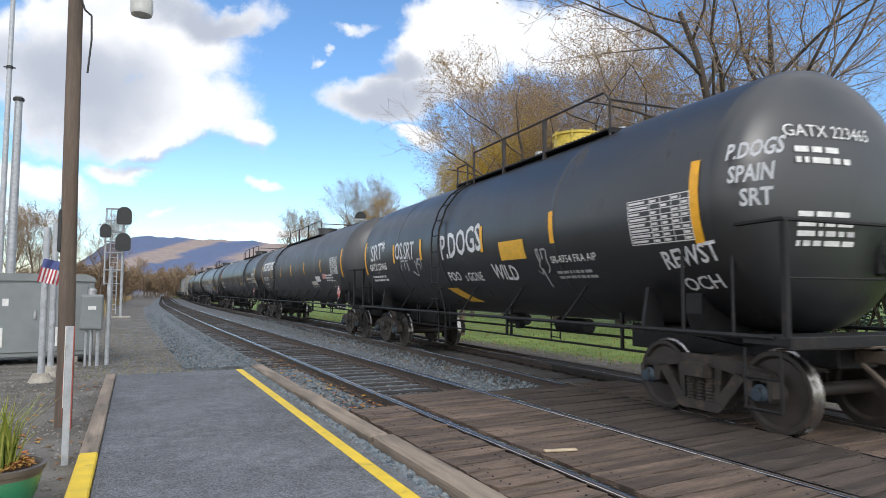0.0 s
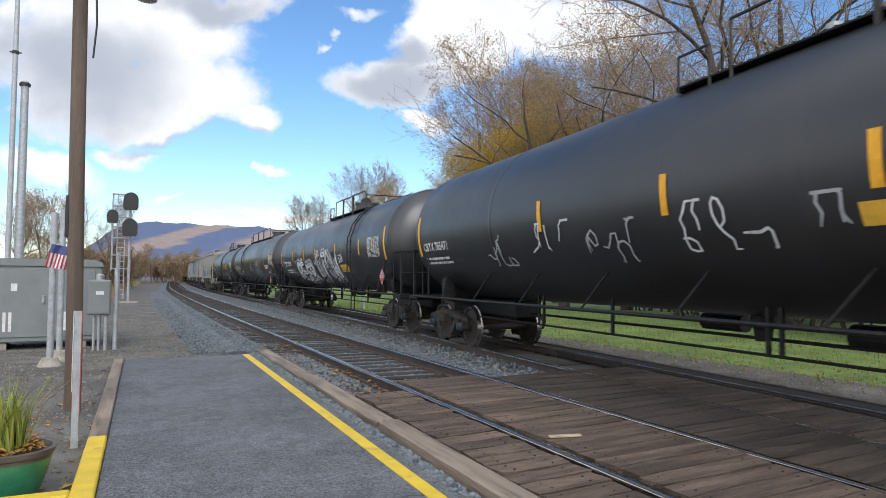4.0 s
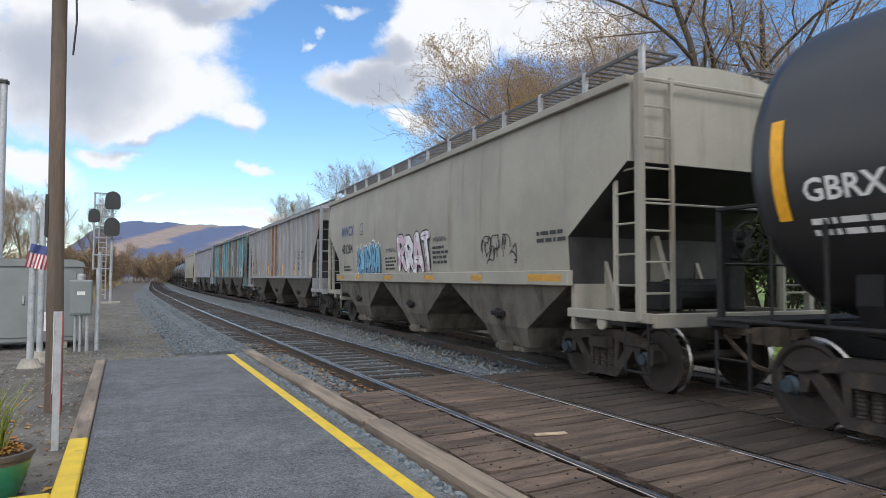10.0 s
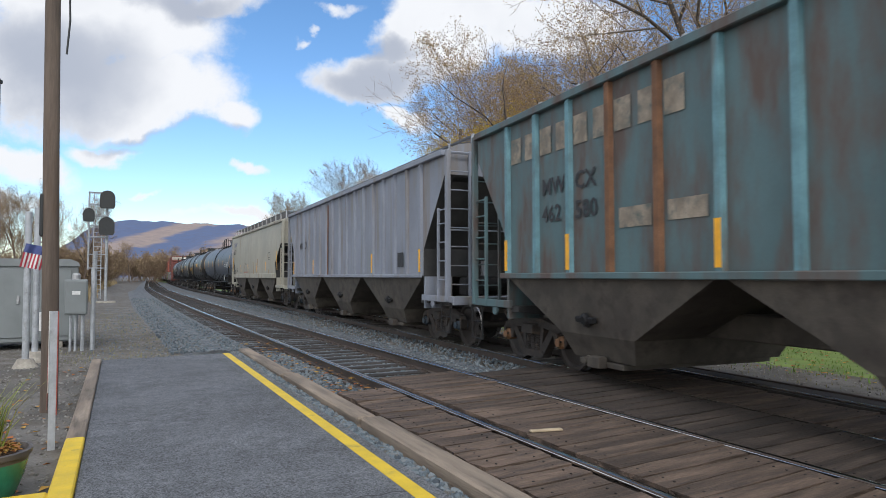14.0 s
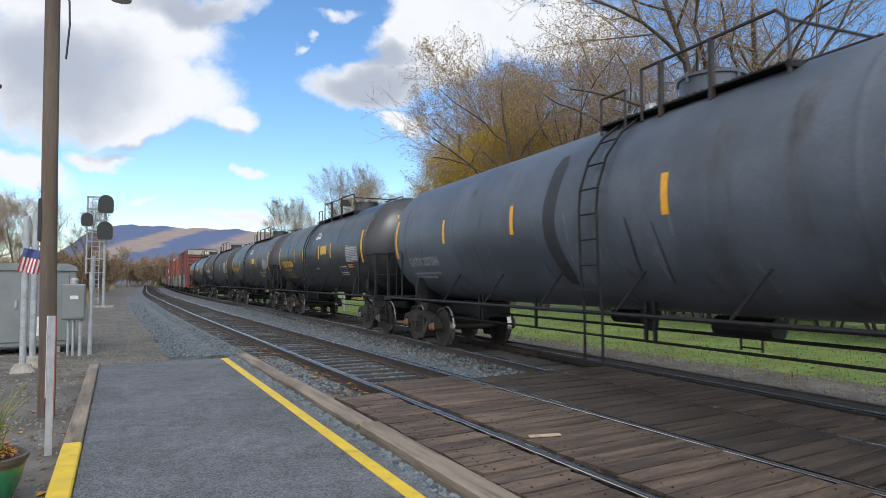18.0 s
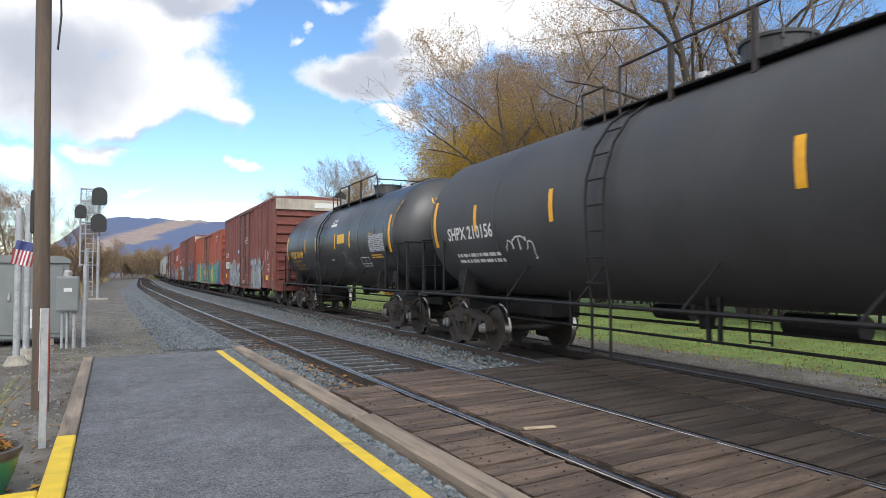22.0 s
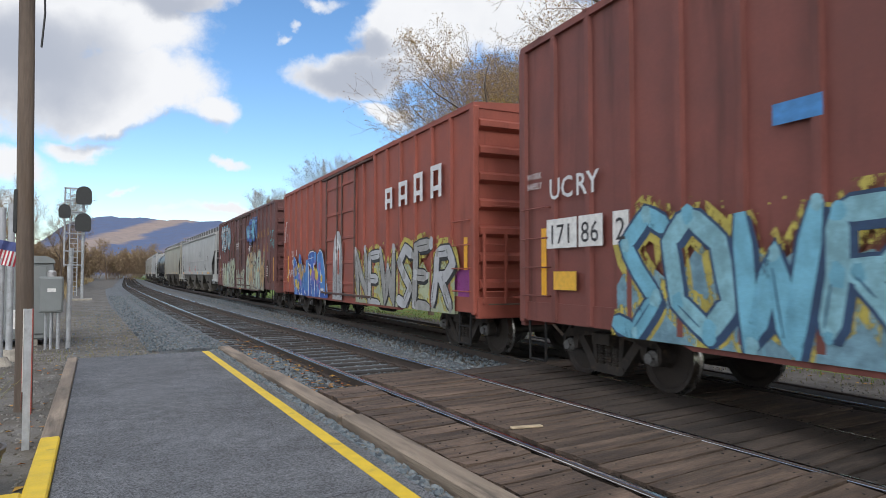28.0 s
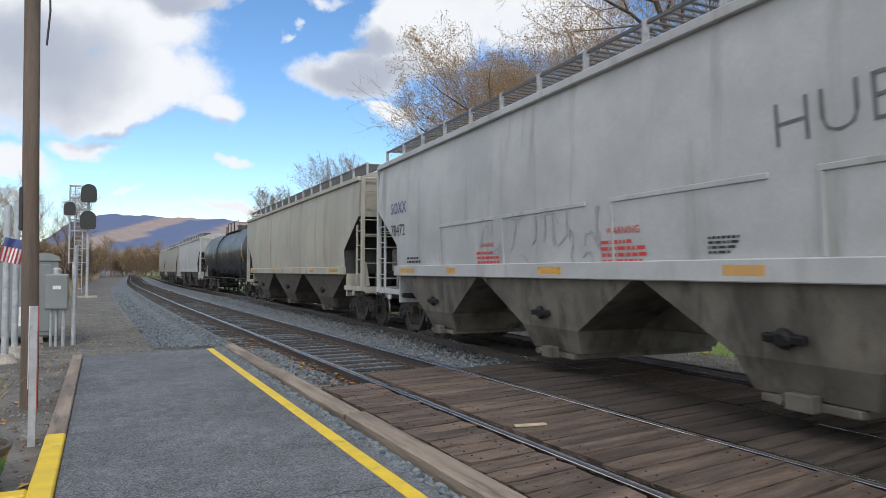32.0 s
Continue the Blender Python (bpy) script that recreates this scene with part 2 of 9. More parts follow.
def lathe(bm, prof, axis="z", seg=24, mi=0, at=(0, 0, 0)):
    """Turn a profile of (radius, height) about an axis."""
    rings = []
    for r, h in prof:
        ring = []
        for i in range(seg):
            a = 2 * math.pi * i / seg
            c, s = r * math.cos(a), r * math.sin(a)
            p = {"z": (c, s, h), "y": (c, h, s), "x": (h, c, s)}[axis]
            ring.append(bm.verts.new(Vector(p) + Vector(at)))
        rings.append(ring)
    fs = []
    for a, b in zip(rings, rings[1:]):
        for i in range(seg):
            fs.append(bm.faces.new((a[i], a[(i + 1) % seg], b[(i + 1) % seg], b[i])))
    fs.append(bm.faces.new(rings[0][::-1]))
    fs.append(bm.faces.new(rings[-1]))
    for f in fs:
        f.material_index = mi
    bmesh.ops.recalc_face_normals(bm, faces=fs)
    return fs


def grid_sheet(name, xs, ys, zf, material, label="", kind="structure", category=""):
    vs, fs = [], []
    for y in ys:
        for x in xs:
            vs.append((x, y, zf(x, y)))
    n = len(xs)
    for j in range(len(ys) - 1):
        for i in range(n - 1):
            a = j * n + i
            fs.append((a, a + 1, a + n + 1, a + n))
    me = bpy.data.meshes.new(name)
    me.from_pydata(vs, [], fs)
    me.materials.append(material)
    me.shade_smooth()
    return tagged(new(name, me), label, category or name, kind=kind)


# ---- the two tracks ----
GAUGE = 1.505
S_KN = (0, 15, 30, 50, 70, 90, 120)
S_K = (-0.00091, -0.00057, 0.00095, 0.00012, 0.00049, 0.00089, 0.0)
XA, XC, ZC, H2, FADE, BACK = 3.335, 6.125, -0.06, 0.0798, 46.55, 70.0
_s = np.arange(-620.0, 900.0, 0.25)


def _lay():
    i0 = int(np.searchsorted(_s, 0.0))
    k = np.where(_s < 0, 0.0, np.interp(_s, S_KN, S_K))
    th = np.cumsum(k) * 0.25
    th -= th[i0]
    div = np.where(_s >= 0, np.clip(1 - _s / FADE, 0, 1), np.clip(1 + _s / BACK, 0, 1)) * H2

    def go(h, x0):
        x, y = np.cumsum(np.sin(h)) * 0.25, np.cumsum(np.cos(h)) * 0.25
        return x - x[i0] + x0, y - y[i0], h
    return go(th, XA), go(th + div, XC)


TRACK_1, TRACK_2 = _lay()  # each by its rail on the platform's side


def on_track(tr, s, off=0.0):
    """Place and heading at the distance s, off metres to the right of the first rail."""
    x, y, h = (float(np.interp(s, _s, c)) for c in tr)
    return x + off * math.cos(h), y - off * math.sin(h), h


def sweep(name, tr, s_list, section, z, off, material, parent=None, label="", closed=True):
    """A section of (across, up) points laid along a track."""
    vs, fs = [], []
    n = len(section)
    for s in s_list:
        x, y, h = on_track(tr, s, off)
        c, d = math.cos(h), math.sin(h)
        for (a, u) in section:
            vs.append((x + a * c, y - a * d, z + u))
    for j in range(len(s_list) - 1):
        for i in range(n if closed else n - 1):
            a, b = j * n + i, j * n + (i + 1) % n
            fs.append((a, b, b + n, a + n))
    if closed:
        fs.append(tuple(range(n))[::-1])
        fs.append(tuple((len(s_list) - 1) * n + i for i in range(n)))
    me = bpy.data.meshes.new(name)
    me.from_pydata(vs, [], fs)
    bm = bmesh.new()
    bm.from_mesh(me)
    bmesh.ops.recalc_face_normals(bm, faces=bm.faces)
    bm.to_mesh(me)
    bm.free()
    for x in (material if isinstance(material, (list, tuple)) else [material]):
        me.materials.append(x)
    return hang(name, me, parent, label)

# ---- ground and tracks ----
M_GROUND = mat("gravel_ground", (0.142, 0.132, 0.118), 0.9, var=0.4, scale=0.8, fine=28, bump=0.8, dirt=(0.095, 0.08, 0.062), dirt_amt=0.6)
M_GRASS = mat("grass_ground", (0.145, 0.205, 0.045), 0.9, var=0.3, scale=0.8, fine=30, bump=0.4)
M_BALLAST = mat("ballast", (0.125, 0.135, 0.145), 0.85, var=0.45, scale=4, fine=50, bump=0.8)
M_RAIL = mat("rail_rust", (0.066, 0.048, 0.038), 0.65, var=0.3, scale=3, fine=40, bump=0.2)
M_SHINE = mat("rail_shine", (0.60, 0.60, 0.60), 0.17, 1.0, var=0.12, bump=0.02)
M_TIE = mat("tie_wood", (0.036, 0.031, 0.027), 0.85, var=0.35, scale=4, fine=60, bump=0.4, rnd=0.25)


def asphalt():
    """Rolled asphalt: pale and dark aggregate in a grey binder, with faint worn bands."""
    m = mat("platform_asphalt", (0.15, 0.156, 0.166), 0.88, var=0.10, scale=0.6, fine=110, bump=0.0)
    nt = m.node_tree
    bs = nt.nodes["Principled BSDF"]
    co = nd(nt, "ShaderNodeTexCoord").outputs["Object"]
    vo = nd(nt, "ShaderNodeTexVoronoi", Scale=110.0)
    nt.links.new(co, vo.inputs["Vector"])
    bw = nd(nt, "ShaderNodeRGBToBW")
    nt.links.new(vo.outputs["Color"], bw.inputs[0])
    n1 = nd(nt, "ShaderNodeTexNoise", Scale=32.0, Detail=6, Roughness=0.8)
    nt.links.new(co, n1.inputs["Vector"])
    n2 = nd(nt, "ShaderNodeTexNoise", Scale=0.9, Detail=4)
    nt.links.new(co, n2.inputs["Vector"])
    v = mth(nt, "ADD", mth(nt, "MULTIPLY", smooth(nt, bw.outputs[0], 0.10, 0.90), 0.17), mth(nt, "MULTIPLY", smooth(nt, n1.outputs["Fac"], 0.3, 0.7), 0.10))
    n3 = nd(nt, "ShaderNodeTexNoise", Scale=4.5, Detail=6, Roughness=0.7)
    nt.links.new(co, n3.inputs["Vector"])
    v = mth(nt, "ADD", v, mth(nt, "MULTIPLY", smooth(nt, n2.outputs["Fac"], 0.3, 0.7), 0.045))
    v = mth(nt, "MULTIPLY", v, mth(nt, "ADD", 0.62, mth(nt, "MULTIPLY", smooth(nt, n3.outputs["Fac"], 0.25, 0.75), 0.42)))
    c = nd(nt, "ShaderNodeCombineColor")
    nt.links.new(mth(nt, "MULTIPLY", v, 0.94), c.inputs[0]), nt.links.new(mth(nt, "MULTIPLY", v, 0.98), c.inputs[1]), nt.links.new(mth(nt, "MULTIPLY", v, 1.05), c.inputs[2])
    nt.links.new(c.outputs[0], bs.inputs["Base Color"])
    b = nd(nt, "ShaderNodeBump", Strength=0.7, Distance=0.006)
    nt.links.new(mth(nt, "ADD", bw.outputs[0], n1.outputs["Fac"]), b.inputs["Height"])
    nt.links.new(b.outputs[0], bs.inputs["Normal"])
    return m


M_ASPHALT = asphalt()
M_YELLOW = mat("yellow_paint", (0.72, 0.50, 0.03), 0.6, var=0.12, scale=5, fine=90, bump=0.2, dirt=(0.25, 0.20, 0.08), dirt_amt=0.12)
M_PLANK = mat("crossing_plank", (0.132, 0.092, 0.067), 0.8, var=0.6, scale=6, fine=55, bump=1.0, rnd=0.20, dirt=(0.052, 0.040, 0.033), dirt_amt=0.38, stretch=(0.14, 1, 1))
M_TIMBER = mat("edge_timber", (0.265, 0.212, 0.162), 0.85, var=0.4, scale=5, fine=40, bump=0.7, stretch=(1, 0.12, 1), dirt=(0.09, 0.075, 0.06), dirt_amt=0.35)

GZ = -0.22


def ground_z(x, y):
    z = GZ
    if x < 3.0:
        z = GZ + 0.14 * max(0.0, min(1.0, (14.0 - y) / 3.0 + 0.6)) if y < 20 else GZ
    return z - 0.06 * max(0.0, min(1.0, (y - 20) / 20))


xs = [-900, -300, -100, -40, -20, -12, -8, -5, -3, -2, -1, 0, 1, 2, 3, 6, 10, 12, 16, 24, 40, 80, 200, 500, 1500]
ys = [-900, -300, -100, -40, -20, -10, -5, 0, 3, 6, 9, 12, 13, 14, 16, 18, 20, 24, 30, 36, 44, 60, 90, 130, 200, 400, 900, 2500]
grid_sheet("ground", xs, ys, ground_z, M_GROUND, "grey gravel and bare earth beside the railway", category="ground")
grid_sheet("lawn", [10.5, 11.2, 13, 18, 30, 60, 110, 200], [-120, -60, -30, 0, 10, 20, 40, 70, 120, 220, 400],
           lambda x, y: GZ - 0.03 + 0.05 * min(1, max(0, x - 10.5)) + max(0, x - 40) * 0.03, M_GRASS, "bright green mown lawn with fallen leaves behind the track", category="lawn")

# ballast beds
SL = [-300, -150, -80, -40, -20, -10] + [float(i) for i in range(-5, 130, 3)] + [140, 160, 180, 200, 240, 300, 400, 600]
for tr, nm, zz in ((TRACK_1, "ballast_bed", 0.0), (TRACK_2, "ballast_bed", ZC)):
    ob = sweep(nm, tr, SL, [(-1.9, -0.34), (-1.15, -0.185), (2.65, -0.185), (3.4, -0.34)], zz, 0.0, M_BALLAST)
    tagged(ob, "grey crushed stone ballast under the track", "ballast", kind="structure")

RAIL_SEC = [(-0.068, -0.168), (-0.068, -0.155), (-0.012, -0.140), (-0.009, -0.045), (-0.036, -0.036), (-0.036, -0.004), (-0.028, 0.0), (0.028, 0.0), (0.036, -0.004), (0.036, -0.036), (0.009, -0.045), (0.012, -0.140), (0.068, -0.155), (0.068, -0.168)]
for tr, zz in ((TRACK_1, 0.0), (TRACK_2, ZC)):
    for off in (0.0, GAUGE):
        r = sweep("rail", tr, SL, RAIL_SEC, zz, off, M_RAIL)
        tagged(r, "brown rusty steel rail with a polished running surface", "rail", group="rails of the two tracks", kind="structure")
        sweep("running_surface", tr, SL, [(-0.0395, -0.032), (0.0375, -0.012), (0.034, -0.002), (0.022, 0.003), (0.004, 0.005), (-0.018, 0.002), (-0.032, -0.005), (-0.0395, -0.016)], zz, off, M_SHINE, r, "bright polished rail head")

bs_ = sweep("ballast_shoulder", TRACK_1, [14.2, 16, 19, 22, 26, 30, 36, 44, 54, 66, 80], [(-2.5, -0.34), (-1.9, -0.10), (-1.3, -0.06), (-0.8, -0.17), (-0.8, -0.34)], 0.0, 0.0, M_BALLAST)
tagged(bs_, "heaped blue-grey crushed stone beside the rail", "ballast", kind="structure")

# platform
pl = tagged(new("platform"), "grey asphalt station platform with a yellow safety line", "platform", kind="structure")
bm = bmesh.new()
box(bm, -0.25, -14, -0.35, 2.02, 12.95, 0.0, 0.01)
part("slab", bm, M_ASPHALT, pl)
bm = bmesh.new()
box(bm, 1.79, -14, 0.0, 1.91, 13.0, 0.004)
part("safety_line", bm, M_YELLOW, pl, "painted yellow line")
for y0, y1, mm in ((6.72, 12.8, M_TIMBER), (0.4, 6.70, M_YELLOW), (-6, 0.38, M_YELLOW)):
    bm = bmesh.new()
    box(bm, -0.405, y0, -0.2, -0.252, y1, 0.035, 0.012)
    part("curb", bm, mm, pl, "weathered timber curb" if mm is M_TIMBER else "yellow painted timber curb")
bm = bmesh.new()
box(bm, -2.6, 4.98, -0.2, -0.408, 5.12, 0.03, 0.012)
part("curb", bm, M_YELLOW, pl, "yellow painted timber curb")
ed = tagged(new("edging"), "worn brown timber edging along the crossing", "edging", kind="structure")
for y0, y1, x in ((9.9, 13.75, 2.2), (6.5, 9.88, 2.24), (2.2, 6.48, 2.28), (-3, 2.18, 2.28)):
    bm = bmesh.new()
    box(bm, x, y0, -0.25, x + 0.23, y1, 0.0, 0.02)
    part("timber", bm, M_TIMBER, ed)



# ---- the train: shared pieces ----
M_TRUCK = mat("truck_steel", (0.034, 0.028, 0.024), 0.75, var=0.4, scale=4, fine=30, bump=0.3, dirt=(0.11, 0.075, 0.05), dirt_amt=0.3)
M_WHEEL = mat("wheel_steel", (0.034, 0.027, 0.023), 0.6, var=0.3, scale=6, fine=30, bump=0.2)
M_TREAD = mat("wheel_tread", (0.40, 0.38, 0.36), 0.28, 1.0, var=0.1, bump=0.02)
M_CAPB = mat("bearing_cap_blue", (0.030, 0.048, 0.066), 0.6, var=0.3, scale=20)
M_CAPR = mat("bearing_cap_rust", (0.22, 0.11, 0.05), 0.6, var=0.3, scale=20)
M_CAPG = mat("bearing_cap_grey", (0.16, 0.16, 0.16), 0.5, var=0.3, scale=20)
M_COUP = mat("coupler_steel", (0.10, 0.075, 0.055), 0.7, var=0.35, scale=8, bump=0.3)
M_IRON = mat("black_fittings", (0.014, 0.014, 0.015), 0.58, var=0.3, scale=8, dirt=(0.046, 0.034, 0.026), dirt_amt=0.25, spec=0.3)
M_RUSTRAIL = mat("rusted_fittings", (0.030, 0.024, 0.022), 0.6, var=0.35, scale=6, dirt=(0.11, 0.065, 0.04), dirt_amt=0.25)
M_WHITE = mat("white_lettering", (0.72, 0.72, 0.70), 0.6, var=0.12, scale=12)
M_DIM = mat("faded_lettering", (0.34, 0.34, 0.34), 0.6, var=0.15, scale=12)
M_AMBER = mat("amber_reflector", (0.85, 0.42, 0.02), 0.45, var=0.1, scale=10)
M_LEMON = mat("yellow_lettering", (0.76, 0.43, 0.045), 0.55, var=0.1, scale=12)
M_RED = mat("red_lettering", (0.55, 0.05, 0.04), 0.5, var=0.1, scale=12)
M_INK = mat("black_lettering", (0.03, 0.03, 0.033), 0.6, var=0.15, scale=12)
M_NAVY = mat("blue_lettering", (0.06, 0.08, 0.22), 0.6, var=0.15, scale=12)

MESH = {}


def once(key, make, materials, smooth_=False):
    """A mesh made one time and shared by all its repeats."""
    if key not in MESH:
        bm = bmesh.new()
        make(bm)
        me = bpy.data.meshes.new(key if isinstance(key, str) else str(key[0]))
        bm.to_mesh(me)
        bm.free()
        for x in (materials if isinstance(materials, (list, tuple)) else [materials]):
            me.materials.append(x)
        if smooth_:
            me.shade_smooth()
            me.set_sharp_from_angle(angle=radians(32))
        MESH[key] = me
    return MESH[key]


def wheelset_mesh(bm):
    prof = [(0.08, -0.09), (0.12, -0.06), (0.36, -0.035), (0.40, -0.068), (0.487, -0.066), (0.487, -0.045), (0.460, -0.028), (0.455, 0.064), (0.405, 0.066), (0.37, 0.03), (0.14, 0.05), (0.10, 0.09), (0.08, 0.09)]
    for sx in (-1, 1):
        fs = lathe(bm, [(r, sx * (0.7525 + h)) for r, h in prof], "x", 32)
        for f in fs:
            if all(math.hypot(v.co.y, v.co.z) > 0.452 for v in f.verts):
                f.material_index = 1
        lathe(bm, [(0.08, sx * 0.84), (0.10, sx * 0.95), (0.105, sx * 1.06), (0.07, sx * 1.10), (0.07, sx * 1.13), (0.02, sx * 1.135)], "x", 16, 2)
        for i in range(3):
            a = 2 * math.pi * i / 3
            rod(bm, (sx * 1.09, 0.065 * math.cos(a), 0.065 * math.sin(a)), (sx * 1.125, 0.065 * math.cos(a), 0.065 * math.sin(a)), 0.016, 6, 0)
    lathe(bm, [(0.082, -0.68), (0.078, -0.2), (0.078, 0.2), (0.082, 0.68)], "x", 14)


def side_frame_mesh(bm):
    a, b = -0.075, 0.075
    top = [(-0.98, 0.60), (-0.98, 0.68), (-0.74, 0.72), (-0.30, 0.80), (0.30, 0.80), (0.74, 0.72), (0.98, 0.68), (0.98, 0.60), (0.76, 0.585), (0.30, 0.665), (-0.30, 0.665), (-0.76, 0.585)]
    prism(bm, top, "x", a, b)
    for s in (-1, 1):
        prism(bm, [(s * 0.98, 0.66), (s * 1.06, 0.58), (s * 1.06, 0.42), (s * 1.00, 0.36), (s * 0.985, 0.58), (s * 0.80, 0.60)], "x", a, b)
        prism(bm, [(s * 0.80, 0.62), (s * 0.78, 0.40), (s * 0.70, 0.42), (s * 0.66, 0.60)], "x", a, b)
        prism(bm, [(s * 0.72, 0.62), (s * 0.36, 0.20), (s * 0.22, 0.20), (s * 0.24, 0.28), (s * 0.58, 0.66)], "x", a, b)
        prism(bm, [(s * 0.36, 0.72), (s * 0.30, 0.24), (s * 0.235, 0.24), (s * 0.25, 0.72)], "x", a * 0.9, b * 0.9)
    prism(bm, [(-0.38, 0.20), (-0.30, 0.145), (0.30, 0.145), (0.38, 0.20), (0.34, 0.26), (-0.34, 0.26)], "x", a * 1.15, b * 1.15)


def coil(bm, x, y, z0, z1, r):
    n = 7
    prof = []
    for i in range(n):
        z = z0 + (z1 - z0) * i / n
        h = (z1 - z0) / n
        prof += [(r * 0.86, z), (r, z + h * 0.3), (r, z + h * 0.6), (r * 0.86, z + h * 0.9)]
    lathe(bm, prof, "z", 8, 0, (x, y, 0))


def spring_mesh(bm):
    coil(bm, 0, 0, 0.255, 0.53, 0.068)


def bolster_mesh(bm):
    prism(bm, [(-1.18, 0.55), (-1.18, 0.70), (-0.5, 0.80), (0.5, 0.80), (1.18, 0.70), (1.18, 0.55), (0.5, 0.42), (-0.5, 0.42)], "y", -0.19, 0.19)
    lathe(bm, [(0.2, 0.78), (0.2, 0.86)], "z", 16)


def brake_beam_mesh(bm):
    rod(bm, (-0.72, 0, 0.36), (0.72, 0, 0.36), 0.035, 6)
    for s in (-1, 1):
        box(bm, s * 0.70 - 0.05, -0.04, 0.30, s * 0.70 + 0.05, 0.05, 0.56, 0.01)


WHEELS = []


def truck(car, y, cap):
    t = hang("truck", once("truck_bolster", bolster_mesh, M_TRUCK), car, "rust-brown cast steel truck", pose(0, y, 0))
    for s in (-1, 1):
        hang("side_frame", once("side_frame", side_frame_mesh, M_TRUCK), t, "", pose(s * 0.99, 0, 0))
        for y in (-0.155, 0.0, 0.155):
            hang("spring", once("spring", spring_mesh, M_TRUCK), t, "", pose(s * 1.02, y, 0))
    for dy in (-0.89, 0.89):
        w = hang("wheelset", once(("wheelset", cap.name), wheelset_mesh, [M_WHEEL, M_TREAD, cap], True), t, "", pose(0, dy, 0.455))
        WHEELS.append(w)
        hang("brake_beam", once("brake_beam", brake_beam_mesh, M_TRUCK), t, "", pose(0, dy * 0.38, 0, 0, 0, 0 if dy > 0 else 180))
    return t


def coupler_mesh(bm):
    """Points to -y from the coupling line at y = 0 to the draft sill."""
    box(bm, -0.07, 0.10, 0.80, 0.07, 0.75, 0.94, 0.015)
    prism(bm, [(-0.16, 0.28), (-0.17, 0.05), (-0.10, -0.02), (-0.05, 0.10), (0.04, 0.10), (0.10, 0.0), (0.17, 0.05), (0.15, 0.22), (0.08, 0.32)], "z", 0.72, 1.02)
    rod(bm, (0.11, 0.02, 0.70), (0.11, 0.02, 1.05), 0.035, 8)
    pipe(bm, [(-0.22, 0.55, 0.80), (-0.25, 0.30, 0.62), (-0.20, 0.10, 0.45), (-0.05, -0.02, 0.38)], 0.03, 6)
    pipe(bm, [(-1.40, 0.62, 0.98), (-0.6, 0.52, 0.98), (-0.05, 0.30, 1.0), (-0.05, 0.2, 1.0)], 0.013, 5)


def couplers(car, L):
    hang("coupler", once("coupler", coupler_mesh, M_COUP), car, "", pose(0, -L / 2, 0))
    hang("coupler", once("coupler", coupler_mesh, M_COUP), car, "", pose(0, L / 2, 0, 0, 0, 180))


# ---- lettering and paint on the cars ----
def flat_text(s, size, align="LEFT", bold=0.0):
    """A bmesh of built-in letters in x, y."""
    cu = bpy.data.curves.new("t", "FONT")
    cu.body, cu.size, cu.align_x, cu.resolution_u, cu.offset = s, size, align, 2, bold
    ob = bpy.data.objects.new("t", cu)
    me = bpy.data.meshes.new_from_object(ob)
    bm = bmesh.new()
    bm.from_mesh(me)
    bpy.data.objects.remove(ob)
    bpy.data.curves.remove(cu)
    bpy.data.meshes.remove(me)
    return bm


def bars_bm(w, h, rows, rng, gap=0.45):
    """Rows of short bars in place of small writing."""
    bm = bmesh.new()
    rh = h / rows
    for r in range(rows):
        x = 0.0
        end = w * rng.uniform(0.6, 1.0)
        while x < end:
            d = rng.uniform(0.4, 2.2) * rh
            quad(bm, x, h - (r + 1) * rh, min(x + d, w), h - (r + gap) * rh)
            x += d + rh * 0.35
    return bm


def quad(bm, x0, y0, x1, y1, mi=0, z=0.0):
    f = bm.faces.new([bm.verts.new(p) for p in ((x0, y0, z), (x1, y0, z), (x1, y1, z), (x0, y1, z))])
    f.material_index = mi
    return f


def poly(bm, pts, mi=0, z=0.0):
    f = bm.faces.new([bm.verts.new((p[0], p[1], z)) for p in pts])
    f.material_index = mi
    return f


def stroke(bm, pts, w, mi=0, z=0.0, close=False):
    """A ribbon of even width along points."""
    n = len(pts)
    L, R = [], []
    for i in range(n):
        a, b = Vector(pts[max(0, i - 1)]), Vector(pts[min(n - 1, i + 1)])
        d = (b - a)
        d = d.normalized() if d.length > 1e-6 else Vector((1, 0))
        k = w * (0.55 if i in (0, n - 1) else 1.0) / 2
        p = Vector(pts[i])
        L.append(bm.verts.new((p.x - d.y * k, p.y + d.x * k, z)))
        R.append(bm.verts.new((p.x + d.y * k, p.y - d.x * k, z)))
    for i in range(n - 1):
        bm.faces.new((L[i], R[i], R[i + 1], L[i + 1])).material_index = mi


